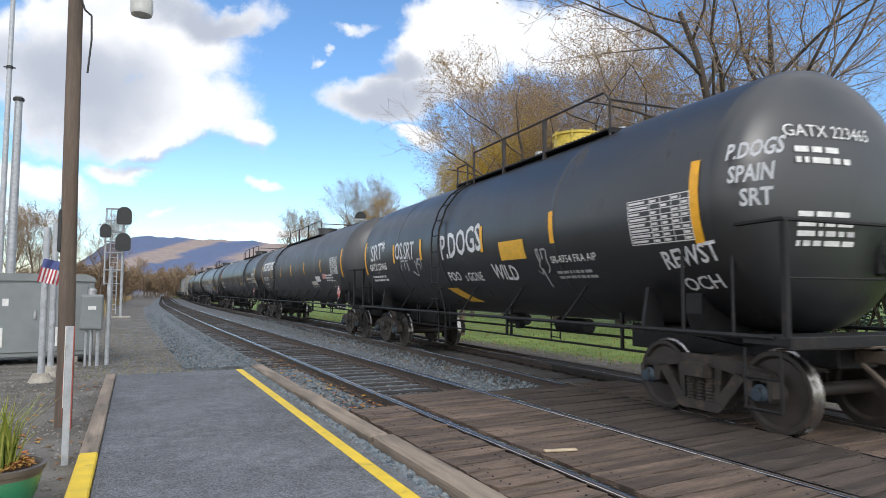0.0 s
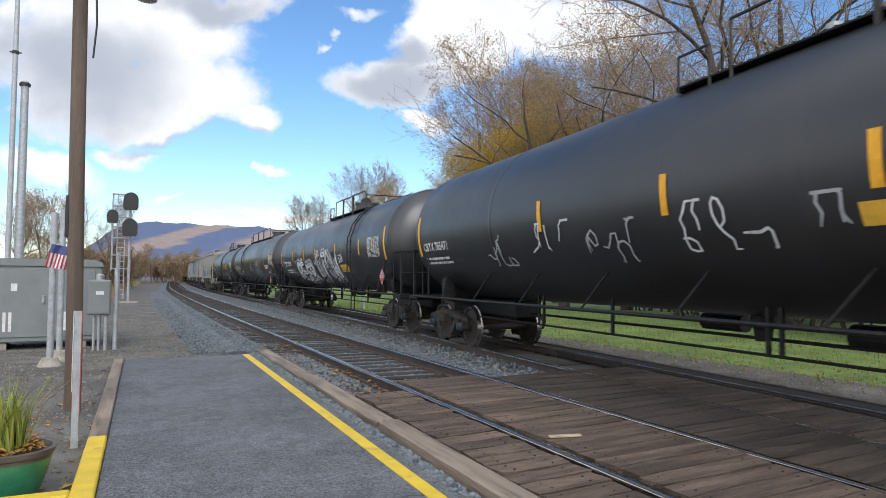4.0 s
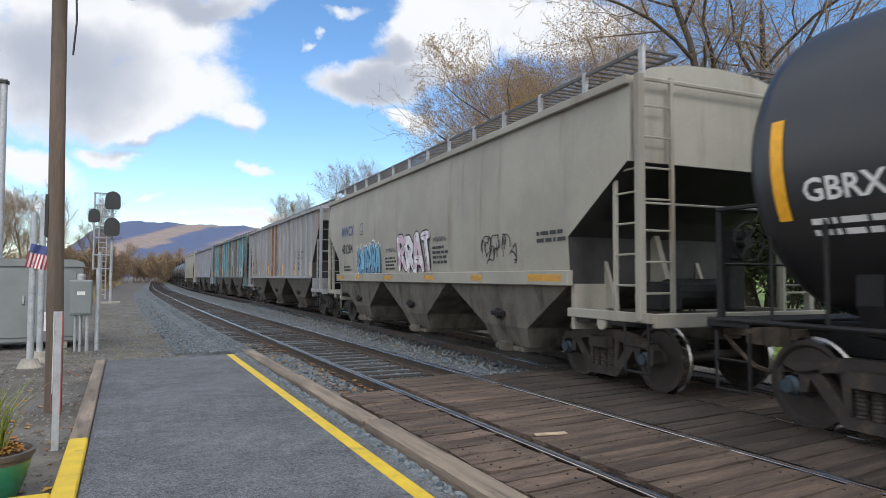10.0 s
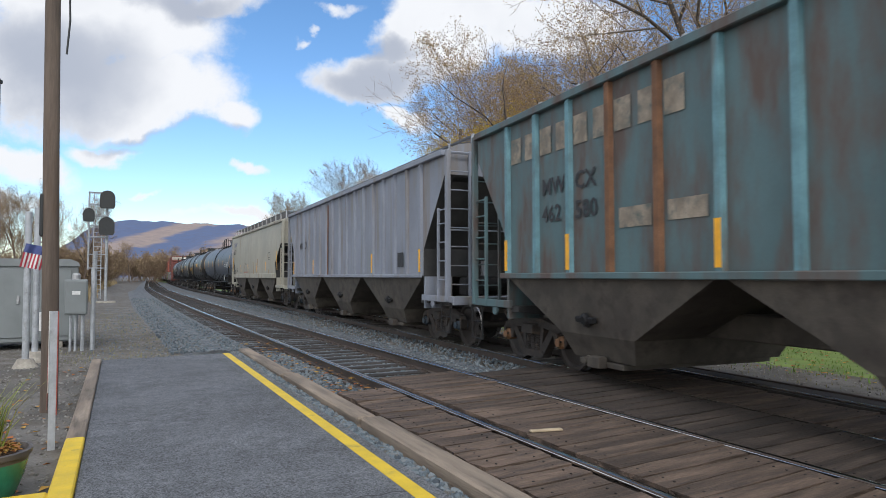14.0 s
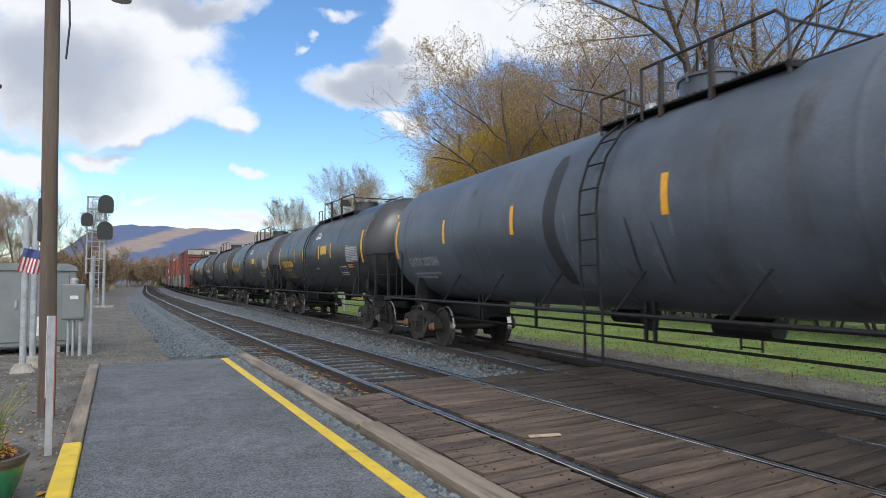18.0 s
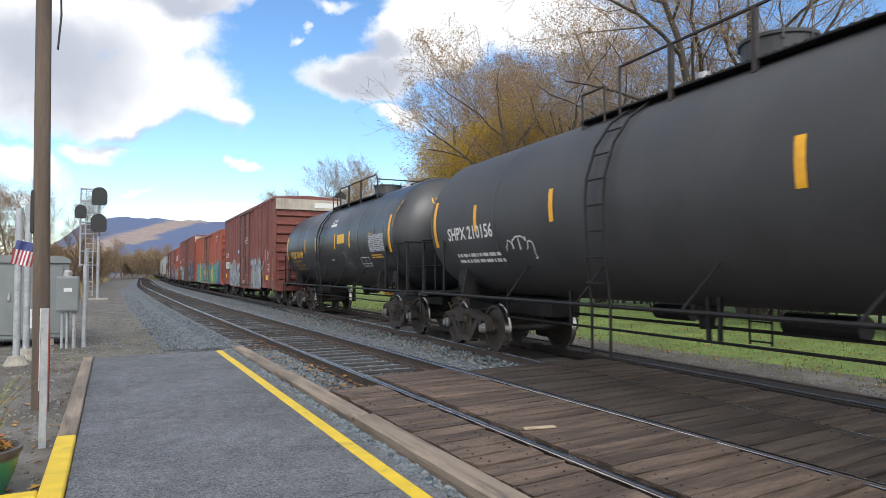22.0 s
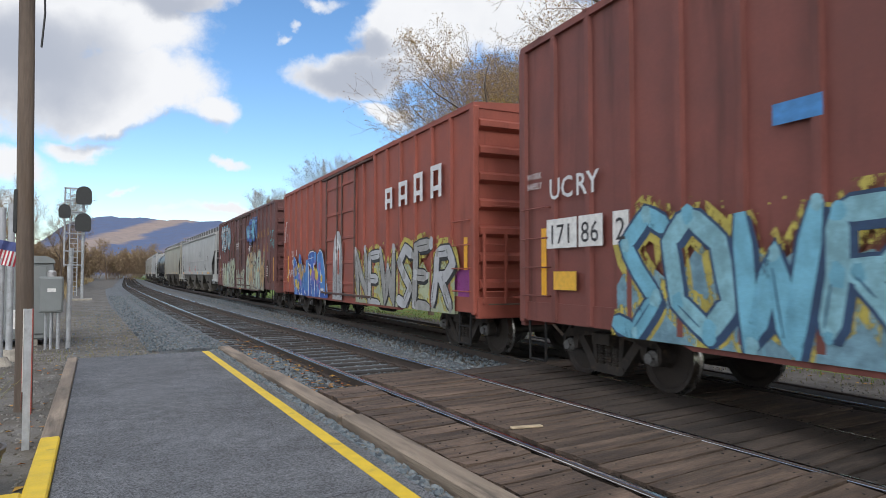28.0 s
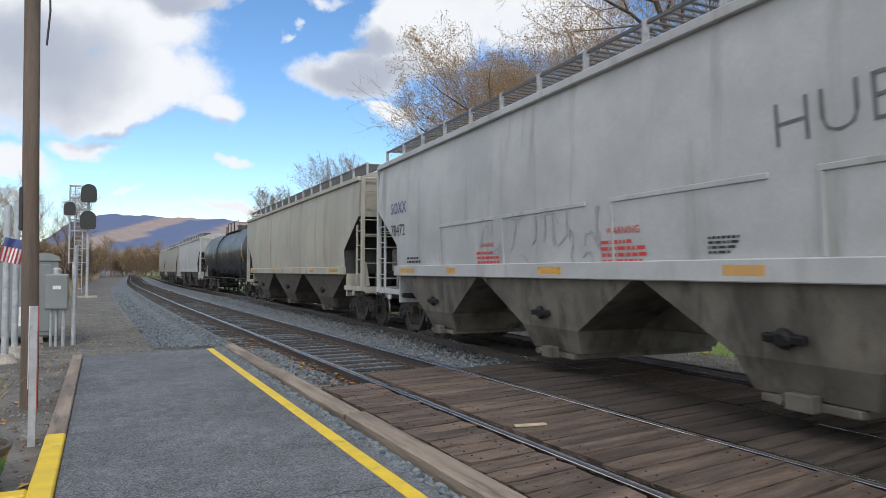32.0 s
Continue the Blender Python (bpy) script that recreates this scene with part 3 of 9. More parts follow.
class Skin:
    """The near side of a car as a sheet: u to the right as one faces it, v up; both in metres from the car's middle and the rail."""

    def __init__(self, car, kind, R=1.5, zc=2.72, half=1.6):
        self.car, self.kind, self.R, self.zc, self.half = car, kind, R, zc, half
        self.proud = 0.010

    def put(self, name, bm, u, v, material, label="", lift=0.008, cut=0.16, rot=0.0, kx=1.0, ky=1.0):
        m = Matrix.Translation((u, v, 0)) @ Matrix.Rotation(radians(rot), 4, "Z") @ Matrix.Diagonal((kx, ky, 1, 1))
        bmesh.ops.transform(bm, matrix=m, verts=bm.verts)
        if self.kind == "tank":
            lo, hi = min((x.co.y for x in bm.verts), default=0), max((x.co.y for x in bm.verts), default=0)
            y = math.floor(lo / cut) * cut + cut
            while y < hi:
                bmesh.ops.bisect_plane(bm, geom=bm.verts[:] + bm.edges[:] + bm.faces[:], plane_co=(0, y, 0), plane_no=(0, 1, 0))
                y += cut
        for x in bm.verts:
            u_, v_, k = x.co
            if self.kind == "tank":
                a = (v_ - self.zc) / self.R
                r = self.R + lift + k
                x.co = Vector((-r * math.cos(a), -u_, self.zc + r * math.sin(a)))
            else:
                x.co = Vector((-(self.half(v_) if callable(self.half) else self.half) - lift - k, -u_, v_))
        return part(name, bm, material, self.car, label)

    def text(self, s, u, v, size, material, bold=0.0, rot=0.0, kx=1.0, name="lettering", label="", lift=0.008):
        return self.put(name, flat_text(s, size, "LEFT", bold), u, v, material, label, lift, rot=rot, kx=kx)

    def bars(self, u, v, w, h, rows, material, seed=0, name="small_print", rot=0.0):
        return self.put(name, bars_bm(w, h, rows, random.Random(seed)), u, v, material, rot=rot)

    def rect(self, u, v, w, h, material, name="reflector", label="", lift=0.008):
        bm = bmesh.new()
        quad(bm, 0, 0, w, h)
        return self.put(name, bm, u, v, material, label, lift)


def head_put(sk, name, bm, L2, dep, x, z, material, end=-1):
    """Lay flat lettering on a tank's domed end."""
    R, zc = sk.R, sk.zc
    for v in bm.verts:
        px, pz = x + v.co.x, z - 2.72 + zc + v.co.y
        r = min(0.98, math.hypot(px, pz - zc) / R)
        v.co = Vector((px, end * (L2 - dep + dep * math.sqrt(1 - r * r) + 0.012), pz))
    return part(name, bm, material, sk.car)


def blob(rng, cx, cy, rx, ry, n=14, k=0.18, tilt=0.0):
    out = []
    ph = [rng.uniform(-k, k) for _ in range(n)]
    for i in range(n):
        a = 2 * math.pi * i / n
        c, s = math.cos(a), math.sin(a)
        # squarish letters
        q = (abs(c) ** 2.8 + abs(s) ** 2.8) ** (-1 / 2.8) * (1 + ph[i])
        x, y = rx * q * c, ry * q * s
        out.append((cx + x + tilt * y, cy + y))
    return out


SHAPES = {  # fat-stroke skeletons on a unit square that only hint at letters
    0: [[(0.12, 0), (0.16, 0.5), (0.10, 1)], [(0.10, 1), (0.62, 1.02), (0.88, 0.78), (0.60, 0.55), (0.2, 0.52)], [(0.35, 0.52), (0.62, 0.30), (0.95, -0.02)]],
    1: [[(0.1, 0), (0.08, 1)], [(0.08, 1), (0.45, 0.45), (0.9, 0.02)], [(0.92, 0), (0.88, 1.03)]],
    2: [[(0.88, 0.9), (0.45, 1.03), (0.12, 0.78), (0.45, 0.55), (0.85, 0.32), (0.55, 0.02), (0.08, 0.10)]],
    3: [[(0.05, 0), (0.42, 1.02), (0.62, 1.0), (0.95, 0)], [(0.22, 0.36), (0.78, 0.33)]],
    4: [[(0.9, 1.0), (0.12, 0.97), (0.1, 0.03), (0.92, 0.0)], [(0.12, 0.52), (0.75, 0.5)]],
    5: [[(0.05, 1), (0.25, 0.05), (0.5, 0.7), (0.72, 0.03), (0.95, 1.02)]],
    6: [[(0.5, 1.02), (0.12, 0.78), (0.10, 0.25), (0.5, 0.0), (0.9, 0.26), (0.88, 0.76), (0.5, 1.02)]],
    7: [[(0.05, 0.98), (0.95, 1.02)], [(0.5, 1.0), (0.46, 0.0)]],
}


def letter_strokes(bm, shape, cx, cy, rx, ry, lean, wd, mi, z, dx=0.0, dy=0.0):
    """One fat letter of ribbons, each a hair above the last."""
    for k, b in enumerate(shape):
        pts = []
        for q in range(len(b) - 1):
            for t in (0, 0.25, 0.5, 0.75):
                pts.append((b[q][0] + (b[q + 1][0] - b[q][0]) * t, b[q][1] + (b[q + 1][1] - b[q][1]) * t))
        pts.append(b[-1])
        stroke(bm, [(cx + dx + (x - 0.5) * 2 * rx + lean * (y - 0.5), cy + dy + (y - 0.5) * 2 * ry) for x, y in pts], wd, mi, z + 0.0001 * k)


def graffiti(skin, u, v, w, h, fills, edge, halo=None, seed=1, letters=5, accent=None, label="spray-painted graffiti lettering", word=None, floor=None, field=None):
    """Fat painted letters: a filled ground, overspray, a dropped shadow, outlines, coloured faces, inner lines, shines, drips and specks."""
    rng = random.Random(seed)
    mats = [edge] + list(fills) + ([accent] if accent else []) + ([field] if field else []) + ([halo] if halo else [])
    bm = bmesh.new()
    n = len(word) if word else letters
    step = w / n
    if field:  # painted ground with a ragged upper edge
        m_ = n * 4
        tops = [h * (0.62 + 0.22 * math.sin(k * 1.7 + seed) * rng.random() + rng.uniform(-0.08, 0.12)) for k in range(m_ + 1)]
        for k in range(m_):
            a, b = w * k / m_, w * (k + 1) / m_
            bm.faces.new([bm.verts.new(p) for p in ((a, -0.2, 0), (b, -0.2, 0), (b, tops[k + 1], 0), (a, tops[k], 0))]).material_index = 1 + len(fills) + (1 if accent else 0)
    glyphs = {"S": 2, "O": 6, "U": 5, "R": 0, "B": 0, "E": 4, "A": 3, "T": 7, "M": 5, "I": 7, "L": 4, "N": 1, "W": 5}
    H = len(mats) - 1
    places = []
    for i in range(n):
        places.append((step * (i + 0.5) + rng.uniform(-0.05, 0.05) * step, h / 2 + rng.uniform(-0.05, 0.05) * h, step * 0.50, h * 0.43 * rng.uniform(0.85, 1.1), rng.uniform(-0.35, 0.35) * step,
                       SHAPES[glyphs.get(word[i], rng.randint(0, 7)) if word else rng.randint(0, 7)], 0.0016 + 0.005 * i / n))
    if halo:
        for i, (cx, cy, rx, ry, lean, shape, z) in enumerate(places):
            letter_strokes(bm, shape, cx, cy, rx, ry, lean, step * 0.34 + 0.20 * min(1.0, h), H, 0.0003 + 0.0002 * i / n)
        for i in range(n * 16):
            r = rng.uniform(0.006, 0.028)
            cx, cy = rng.uniform(-0.1, w + 0.1), h * (rng.gauss(1.02, 0.06) if rng.random() < 0.6 else rng.random())
            poly(bm, [(cx + r * math.cos(a * math.pi / 3), cy + r * math.sin(a * math.pi / 3)) for a in range(6)], H, 0.0009)
    for i, (cx, cy, rx, ry, lean, shape, z) in enumerate(places):
        wd = step * (rng.uniform(0.20, 0.23) if word else rng.uniform(0.30, 0.36)) + 0.03
        letter_strokes(bm, shape, cx, cy, rx, ry, lean, wd + 0.05, 0, z, 0.05, -0.05)
        letter_strokes(bm, shape, cx, cy, rx, ry, lean, wd + 0.07, 0, z + 0.0006)
        letter_strokes(bm, shape, cx, cy, rx, ry, lean, wd, 1 + i % len(fills), z + 0.0012)
        if len(fills) > 1:  # blots and fades of the next colour inside
            for k in range(5):
                b = rng.choice(shape)
                q = rng.choice(b)
                r = rng.uniform(0.2, 0.42) * wd
                poly(bm, blob(rng, cx + (q[0] - 0.5) * 2 * rx + lean * (q[1] - 0.5), cy + (q[1] - 0.5) * 2 * ry, r, r * 1.3, 12, 0.22), 1 + (i + 1) % len(fills), z + 0.0018 + 0.0001 * k)
        for b in shape:  # hard inner lines
            q = rng.randint(0, len(b) - 2)
            a_, b_ = b[q], b[q + 1]
            pts = [(cx + ((a_[0] + (b_[0] - a_[0]) * t) - 0.5) * 2 * rx + lean * (a_[1] + (b_[1] - a_[1]) * t - 0.5) - wd * 0.22, cy + ((a_[1] + (b_[1] - a_[1]) * t) - 0.5) * 2 * ry) for t in (0.15, 0.4, 0.65, 0.85)]
            stroke(bm, pts, 0.022, 1 + len(fills) if accent else 0, z + 0.0026)
        if rng.random() < 0.7:  # a drip
            x0 = cx + rng.uniform(-0.6, 0.6) * rx
            stroke(bm, [(x0, cy - ry * 0.9), (x0 + 0.005, cy - ry * 1.1), (x0, cy - ry * rng.uniform(1.15, 1.4))], 0.016, 1 + i % len(fills), z + 0.0003)
    low = 0.76 if floor is None and skin.kind != "tank" else floor
    if low is not None and low > v - 0.3:
        bmesh.ops.bisect_plane(bm, geom=bm.verts[:] + bm.edges[:] + bm.faces[:], plane_co=(0, low - v, 0), plane_no=(0, 1, 0), clear_inner=True)
    return skin.put("graffiti", bm, u, v, mats, label, skin.proud, 0.25)


def tag(skin, u, v, w, h, material, seed, n=5, wd=0.035):
    """A thin sprayed scrawl that nobody can read."""
    rng = random.Random(seed)
    bm = bmesh.new()
    for i in range(n):
        x0 = w * i / n
        pts, x, y = [], x0, h * rng.uniform(0.2, 0.5)
        a = rng.uniform(0.6, 1.6)
        for j in range(12):
            pts.append((x, y))
            a += rng.uniform(-1.3, 1.3)
            x += math.cos(a) * h * 0.16 + w / n * 0.04
            y += math.sin(a) * h * 0.22
            y = min(h, max(0, y))
            x = min(x0 + w / n * 1.2, max(x0 - w / n * 0.2, x))
        stroke(bm, pts, wd, 0, 0.001 * (i % 2))
    return skin.put("graffiti", bm, u, v, material, "", skin.proud - 0.001)


def tall_scrawl(skin, u, v, w, h, material, seed):
    """A fast scrawl of tall leaning loops, with a ringed cross at its foot."""
    rng = random.Random(seed)
    bm = bmesh.new()
    count = 9
    for i in range(count):
        x = w * 0.82 * i / count
        low, up = h * rng.uniform(0.02, 0.16), h * rng.uniform(0.74, 1.0)
        bow = rng.uniform(0.05, 0.16)
        pts = [(x + 0.30 - bow * math.sin(math.pi * k / 8) * 1.6 + 0.20 * (1 - k / 8), low + (up - low) * (1 - k / 8)) for k in range(9)]
        stroke(bm, pts, 0.042, 0, 0.0006 * (i % 3))
        if i % 2 == 0:  # the loop that joins it to the next stroke
            stroke(bm, [(x + 0.30, low), (x + 0.42, low + 0.03), (x + 0.50, low + 0.2 * h), (x + 0.46, low + 0.42 * h), (x + 0.36, low + 0.40 * h), (x + 0.40, low + 0.24 * h)], 0.036, 0, 0.0003 + 0.0006 * (i % 3))
        else:
            stroke(bm, [(x + 0.46, up), (x + 0.58, up - 0.10 * h), (x + 0.42, up - 0.26 * h), (x + 0.56, up - 0.40 * h)], 0.036, 0, 0.0003 + 0.0006 * (i % 3))
    stroke(bm, [(0.05, 0.75 * h), (0.0, 0.6 * h), (0.06, 0.42 * h), (0.2, 0.30 * h), (0.3, 0.34 * h)], 0.036, 0, 0.002)
    stroke(bm, [(0.25, 0.2 * h), (0.5, 0.12 * h)], 0.03, 0, 0.002)
    cx, cy, q = w * 0.92, 0.24 * h, 0.31
    stroke(bm, [(cx + q * 0.85 * math.cos(6.5 * k / 20 + 1), cy + q * math.sin(6.5 * k / 20 + 1)) for k in range(21)], 0.034, 0, 0.0024)
    for a in (1.45, 3.9, 5.3):
        stroke(bm, [(cx, cy), (cx + q * 0.82 * math.cos(a), cy + q * 0.95 * math.sin(a))], 0.03, 0, 0.0028)
    return skin.put("graffiti", bm, u, v, material, "tall silver scrawl", skin.proud - 0.001)


def data_panel(skin, u, v, w, h, material, seed=3, filled=False):
    """A stencilled table of tests and dates: frame lines and rows of bars."""
    rng = random.Random(seed)
    bm = bmesh.new()
    t = 0.012
    if filled:  # white decal with dark print
        quad(bm, 0, 0, w, h, 0, -0.003)
        for r in range(9):
            x = 0.03
            while x < w - 0.08:
                d = rng.uniform(0.03, 0.14)
                if rng.random() < 0.85:
                    quad(bm, x, h * (r + 0.25) / 9, min(x + d, w - 0.03), h * (r + 0.72) / 9, 1)
                x += d + 0.025
        return skin.put("data_panel", bm, u, v, [mat("decal_white", (0.45, 0.46, 0.48), 0.6, var=0.1), mat("decal_print", (0.10, 0.10, 0.11), 0.6)], "white printed decal")
    for y in np.linspace(0, h, 9):
        quad(bm, 0, y, w, y + t)
    for x in (0, w * 0.38, w * 0.55, w * 0.72, w * 0.86, w - t):
        quad(bm, x, 0, x + t, h)
    for r in range(8):
        quad(bm, 0.03, h * r / 8 + h * 0.05, w * 0.36 * rng.uniform(0.5, 1), h * r / 8 + h * 0.10, 0, 0.001)
        for x in (0.40, 0.57, 0.74, 0.88):
            if rng.random() < 0.8:
                quad(bm, w * x, h * r / 8 + h * 0.04, w * (x + 0.09), h * r / 8 + h * 0.095, 0, 0.001)
    return skin.put("data_panel", bm, u, v, material, "white stencilled table")


def frame_box(skin, u, v, w, h, material, cells=2, t=0.02):
    bm = bmesh.new()
    for y in (0, h * 0.25, h - t):
        quad(bm, 0, y, w, y + t)
    for i in range(cells + 1):
        quad(bm, (w - t) * i / cells, 0, (w - t) * i / cells + t, h, 0, 0.001)
    return skin.put("stencil_box", bm, u, v, material)

# ---- tank cars ----
def paint(name, c, rough=0.45, dirt=(0.06, 0.055, 0.05), amt=0.22, var=0.2, streak=0.18, scale=0.8, bump=0.03, spec=0.5):
    return mat(name, c, rough, var=var, scale=scale, fine=30, bump=bump, dirt=dirt, dirt_amt=amt, streak=streak, spec=spec)


P_BLACK = paint("tank_black", (0.011, 0.0125, 0.015), 0.40, dirt=(0.024, 0.022, 0.021), spec=0.9)
P_FADED = paint("tank_faded_black", (0.034, 0.035, 0.038), 0.46, amt=0.3, spec=0.8)
P_GLOSS = paint("tank_gloss_black", (0.010, 0.0115, 0.014), 0.37, dirt=(0.024, 0.022, 0.021), amt=0.14, var=0.2, spec=1.0)
P_SLATE = paint("tank_slate", (0.088, 0.103, 0.128), 0.45, amt=0.30, var=0.3)
P_SMOKE = paint("tank_smoke", (0.052, 0.053, 0.056), 0.6, amt=0.3)
M_HATCH = mat("yellow_hatch", (0.60, 0.45, 0.06), 0.5, var=0.2)
M_STEEL = mat("galvanized", (0.42, 0.42, 0.42), 0.45, 0.6, var=0.2, scale=10)


def shell_mesh(bm, n, R, zc, dep, seams):
    prof = []
    for k in range(8):
        a = math.pi / 2 * k / 7
        prof.append((max(0.02, R * math.sin(a)), -(n - dep) - dep * math.cos(a)))
    prof.append((R, -(n - dep) + 0.03))
    for y in sorted(seams):
        prof += [(R, y - 0.09), (R, y - 0.040), (R + 0.006, y - 0.025), (R + 0.006, y + 0.025), (R, y + 0.040), (R, y + 0.09)]
    prof.append((R, (n - dep) - 0.03))
    for k in range(7, -1, -1):
        a = math.pi / 2 * k / 7
        prof.append((max(0.02, R * math.sin(a)), (n - dep) + dep * math.cos(a)))
    lathe(bm, prof, "y", 64, 0, (0, 0, zc))


def brake_wheel_mesh(bm):
    """A hand wheel in the x-z plane, with its rod down."""
    n = 20
    pts = [(0.27 * math.cos(2 * math.pi * i / n), 0, 0.27 * math.sin(2 * math.pi * i / n)) for i in range(n + 1)]
    pipe(bm, pts, 0.018, 5)
    for i in range(6):
        a = math.pi * i / 3
        rod(bm, (0, 0.02, 0), (0.26 * math.cos(a), 0, 0.26 * math.sin(a)), 0.016, 5)
    lathe(bm, [(0.09, 0.0), (0.09, 0.16), (0.06, 0.2)], "y", 10)
    box(bm, -0.16, 0.10, -0.25, 0.16, 0.26, 0.18, 0.03)


def step_mesh(bm):
    """A U-shaped stirrup below the sill."""
    pipe(bm, [(0, -0.22, 0), (0, -0.22, -0.62), (0, 0.22, -0.62), (0, 0.22, 0)], 0.018, 5)
    rod(bm, (0, -0.22, -0.3), (0, 0.22, -0.3), 0.014, 5)


def tank_car(L, R=1.5, zc=2.72, skin=None, label="", manway=0.3, ladder=-0.75, walk=(-1.6, 3.2), hatch=None, cap=M_CAPB, amber=(), ends=True, rail_mat=None, sill_pos=True, seams=None):
    """A tank car: shell, saddles, stub sills, end decks and rails, running rails, top walkway, ladder, trucks."""
    car = tagged(new("tank_car"), label, "tank car", group="cars of the freight train")
    rm = rail_mat or M_IRON
    n, dep, y2 = L / 2 - 0.66, 0.62, L / 2
    tc = y2 - 2.02
    sm = seams if seams is not None else (-n * 0.5, ladder * -1.0, n * 0.5)
    bm = bmesh.new()
    shell_mesh(bm, n, R, zc, dep, sm)
    part("shell", bm, skin, car, smooth_=True)
    top = zc + R
    for s in (-1, 1):
        bm = bmesh.new()
        box(bm, -0.32, min(s * (y2 - 0.75), s * (y2 - 4.2)), 0.72, 0.32, max(s * (y2 - 0.75), s * (y2 - 4.2)), 1.08, 0.02)
        part("stub_sill", bm, M_IRON, car)
        bm = bmesh.new()  # saddle that carries the shell over the truck
        pts = [(-1.02, 1.02), (-1.12, 1.30), (-1.10, 1.74), (-0.8, 1.42), (0, 1.20), (0.8, 1.42), (1.10, 1.74), (1.12, 1.30), (1.02, 1.02), (0.3, 0.88), (-0.3, 0.88)]
        prism(bm, pts, "y", s * tc - 0.13, s * tc + 0.13)
        for x in (-1, 1):  # slim outer brackets that lean on the shell
            prism(bm, [(x * 1.40, 1.05), (x * 1.36, 1.30), (x * 1.30, 1.62), (x * 1.22, 1.60), (x * 1.10, 1.45), (x * 1.05, 1.05)], "y", s * (tc - 0.62) - 0.03, s * (tc - 0.62) + 0.03)
        part("saddle", bm, M_IRON, car)
        bm = bmesh.new()  # deck over the coupler
        y0, y1 = s * (y2 - 0.42), s * (y2 - 0.98)
        box(bm, -1.42, min(y0, y1), 1.06, 1.42, max(y0, y1), 1.11, 0.01)
        box(bm, -1.45, min(y0, y1), 1.03, -1.41, max(y0, y1), 1.10)
        box(bm, 1.41, min(y0, y1), 1.03, 1.45, max(y0, y1), 1.10)
        box(bm, -1.45, y0 - 0.03, 0.99, 1.45, y0 + 0.03, 1.12, 0.01)
        part("end_deck", bm, M_IRON, car)
        bm = bmesh.new()
        ya, yb = s * (y2 - 1.85), s * (y2 - 0.52)
        pipe(bm, [(-1.44, ya, 1.1), (-1.44, ya, 2.18), (-1.42, ya - s * -0.12, 2.28), (-1.40, yb, 2.30), (0, yb, 2.30), (1.40, yb, 2.30), (1.42, ya + s * 0.12, 2.28), (1.44, ya, 2.18), (1.44, ya, 1.1)], 0.024, 6)
        part("end_rail", bm, rm, car)
        for x in (-1.36, 1.36):
            bm = bmesh.new()
            box(bm, x - 0.03, yb - 0.035, 1.08, x + 0.03, yb + 0.035, 2.30, 0.006)
            part("rail_post", bm, rm, car)
            bm = bmesh.new()
            rod(bm, (x, (ya + yb) / 2, 1.08), (x, (ya + yb) / 2, 2.28), 0.018, 5)
            part("rail_post", bm, rm, car)
        bm = bmesh.new()
        pipe(bm, [(-1.36, yb, 1.7), (1.36, yb, 1.7)], 0.016, 5)
        part("cross_rail", bm, rm, car)
        for x in (-1.44, 1.44):
            hang("step", once("step", step_mesh, M_IRON), car, "", pose(x, s * (y2 - 0.75), 0.98))
    for x in (-1.44, 1.44):  # running rails along both sides, tied to the shell
        bm = bmesh.new()
        rod(bm, (x, -y2 + 0.6, 1.10), (x, y2 - 0.6, 1.10), 0.028, 8)
        k = int((L - 7) / 1.9)
        for i in range(k):
            y = -(L - 7) / 2 + (L - 7) * (i + 0.5) / k
            sx = -1 if x < 0 else 1
            rod(bm, (x, y, 1.10), (sx * 1.20, y - 0.35, 1.66), 0.018, 6)
        part("running_rail", bm, M_IRON, car)
    hang("brake_wheel", once("brake_wheel", brake_wheel_mesh, M_IRON), car, "", pose(0.55, -y2 + 0.62, 2.0))
    bm = bmesh.new()  # brake gear under the belly
    rod(bm, (0.45, -1.9, 0.90), (0.45, -0.9, 0.90), 0.15, 14)
    rod(bm, (0.75, 1.0, 0.92), (0.75, 1.8, 0.92), 0.13, 12)
    rod(bm, (0.1, -y2 + 2.6, 0.80), (0.1, y2 - 2.6, 0.80), 0.025, 5)
    rod(bm, (-0.71, -y2 + 2.6, 0.70), (-0.71, y2 - 2.6, 0.70), 0.02, 5)
    for y in (-4.4, -0.9, -0.72, 2.2, 4.3, 4.48):
        if abs(y) < y2 - 3.2:
            box(bm, -0.73, y - 0.025, 0.70, -0.69, y + 0.025, 1.25)
    part("brake_rigging", bm, M_IRON, car)
    bm = bmesh.new()
    lathe(bm, [(0.16, 1.28), (0.16, 1.0), (0.12, 0.92), (0.10, 0.78)], "z", 12, 0, (0, 0, 0))
    part("bottom_valve", bm, M_IRON, car)
    # top walkway: grating, posts, rails
    w0, w1 = -walk[1], -walk[0]
    bm = bmesh.new()
    for x in (-0.74, 0.74):
        box(bm, x - 0.15, w0, top - 0.17, x + 0.15, w1, top - 0.15)
        for i in range(int((w1 - w0) / 0.12)):
            box(bm, x - 0.15, w0 + i * 0.12, top - 0.15, x + 0.15, w0 + i * 0.12 + 0.03, top - 0.135)
    for y in (w0, w1):
        box(bm, -0.9, y - 0.03, top - 0.22, 0.9, y + 0.03, top - 0.15)
    part("walkway", bm, M_IRON, car, "dark grated top walkway")
    bm = bmesh.new()
    zt = top + 0.44
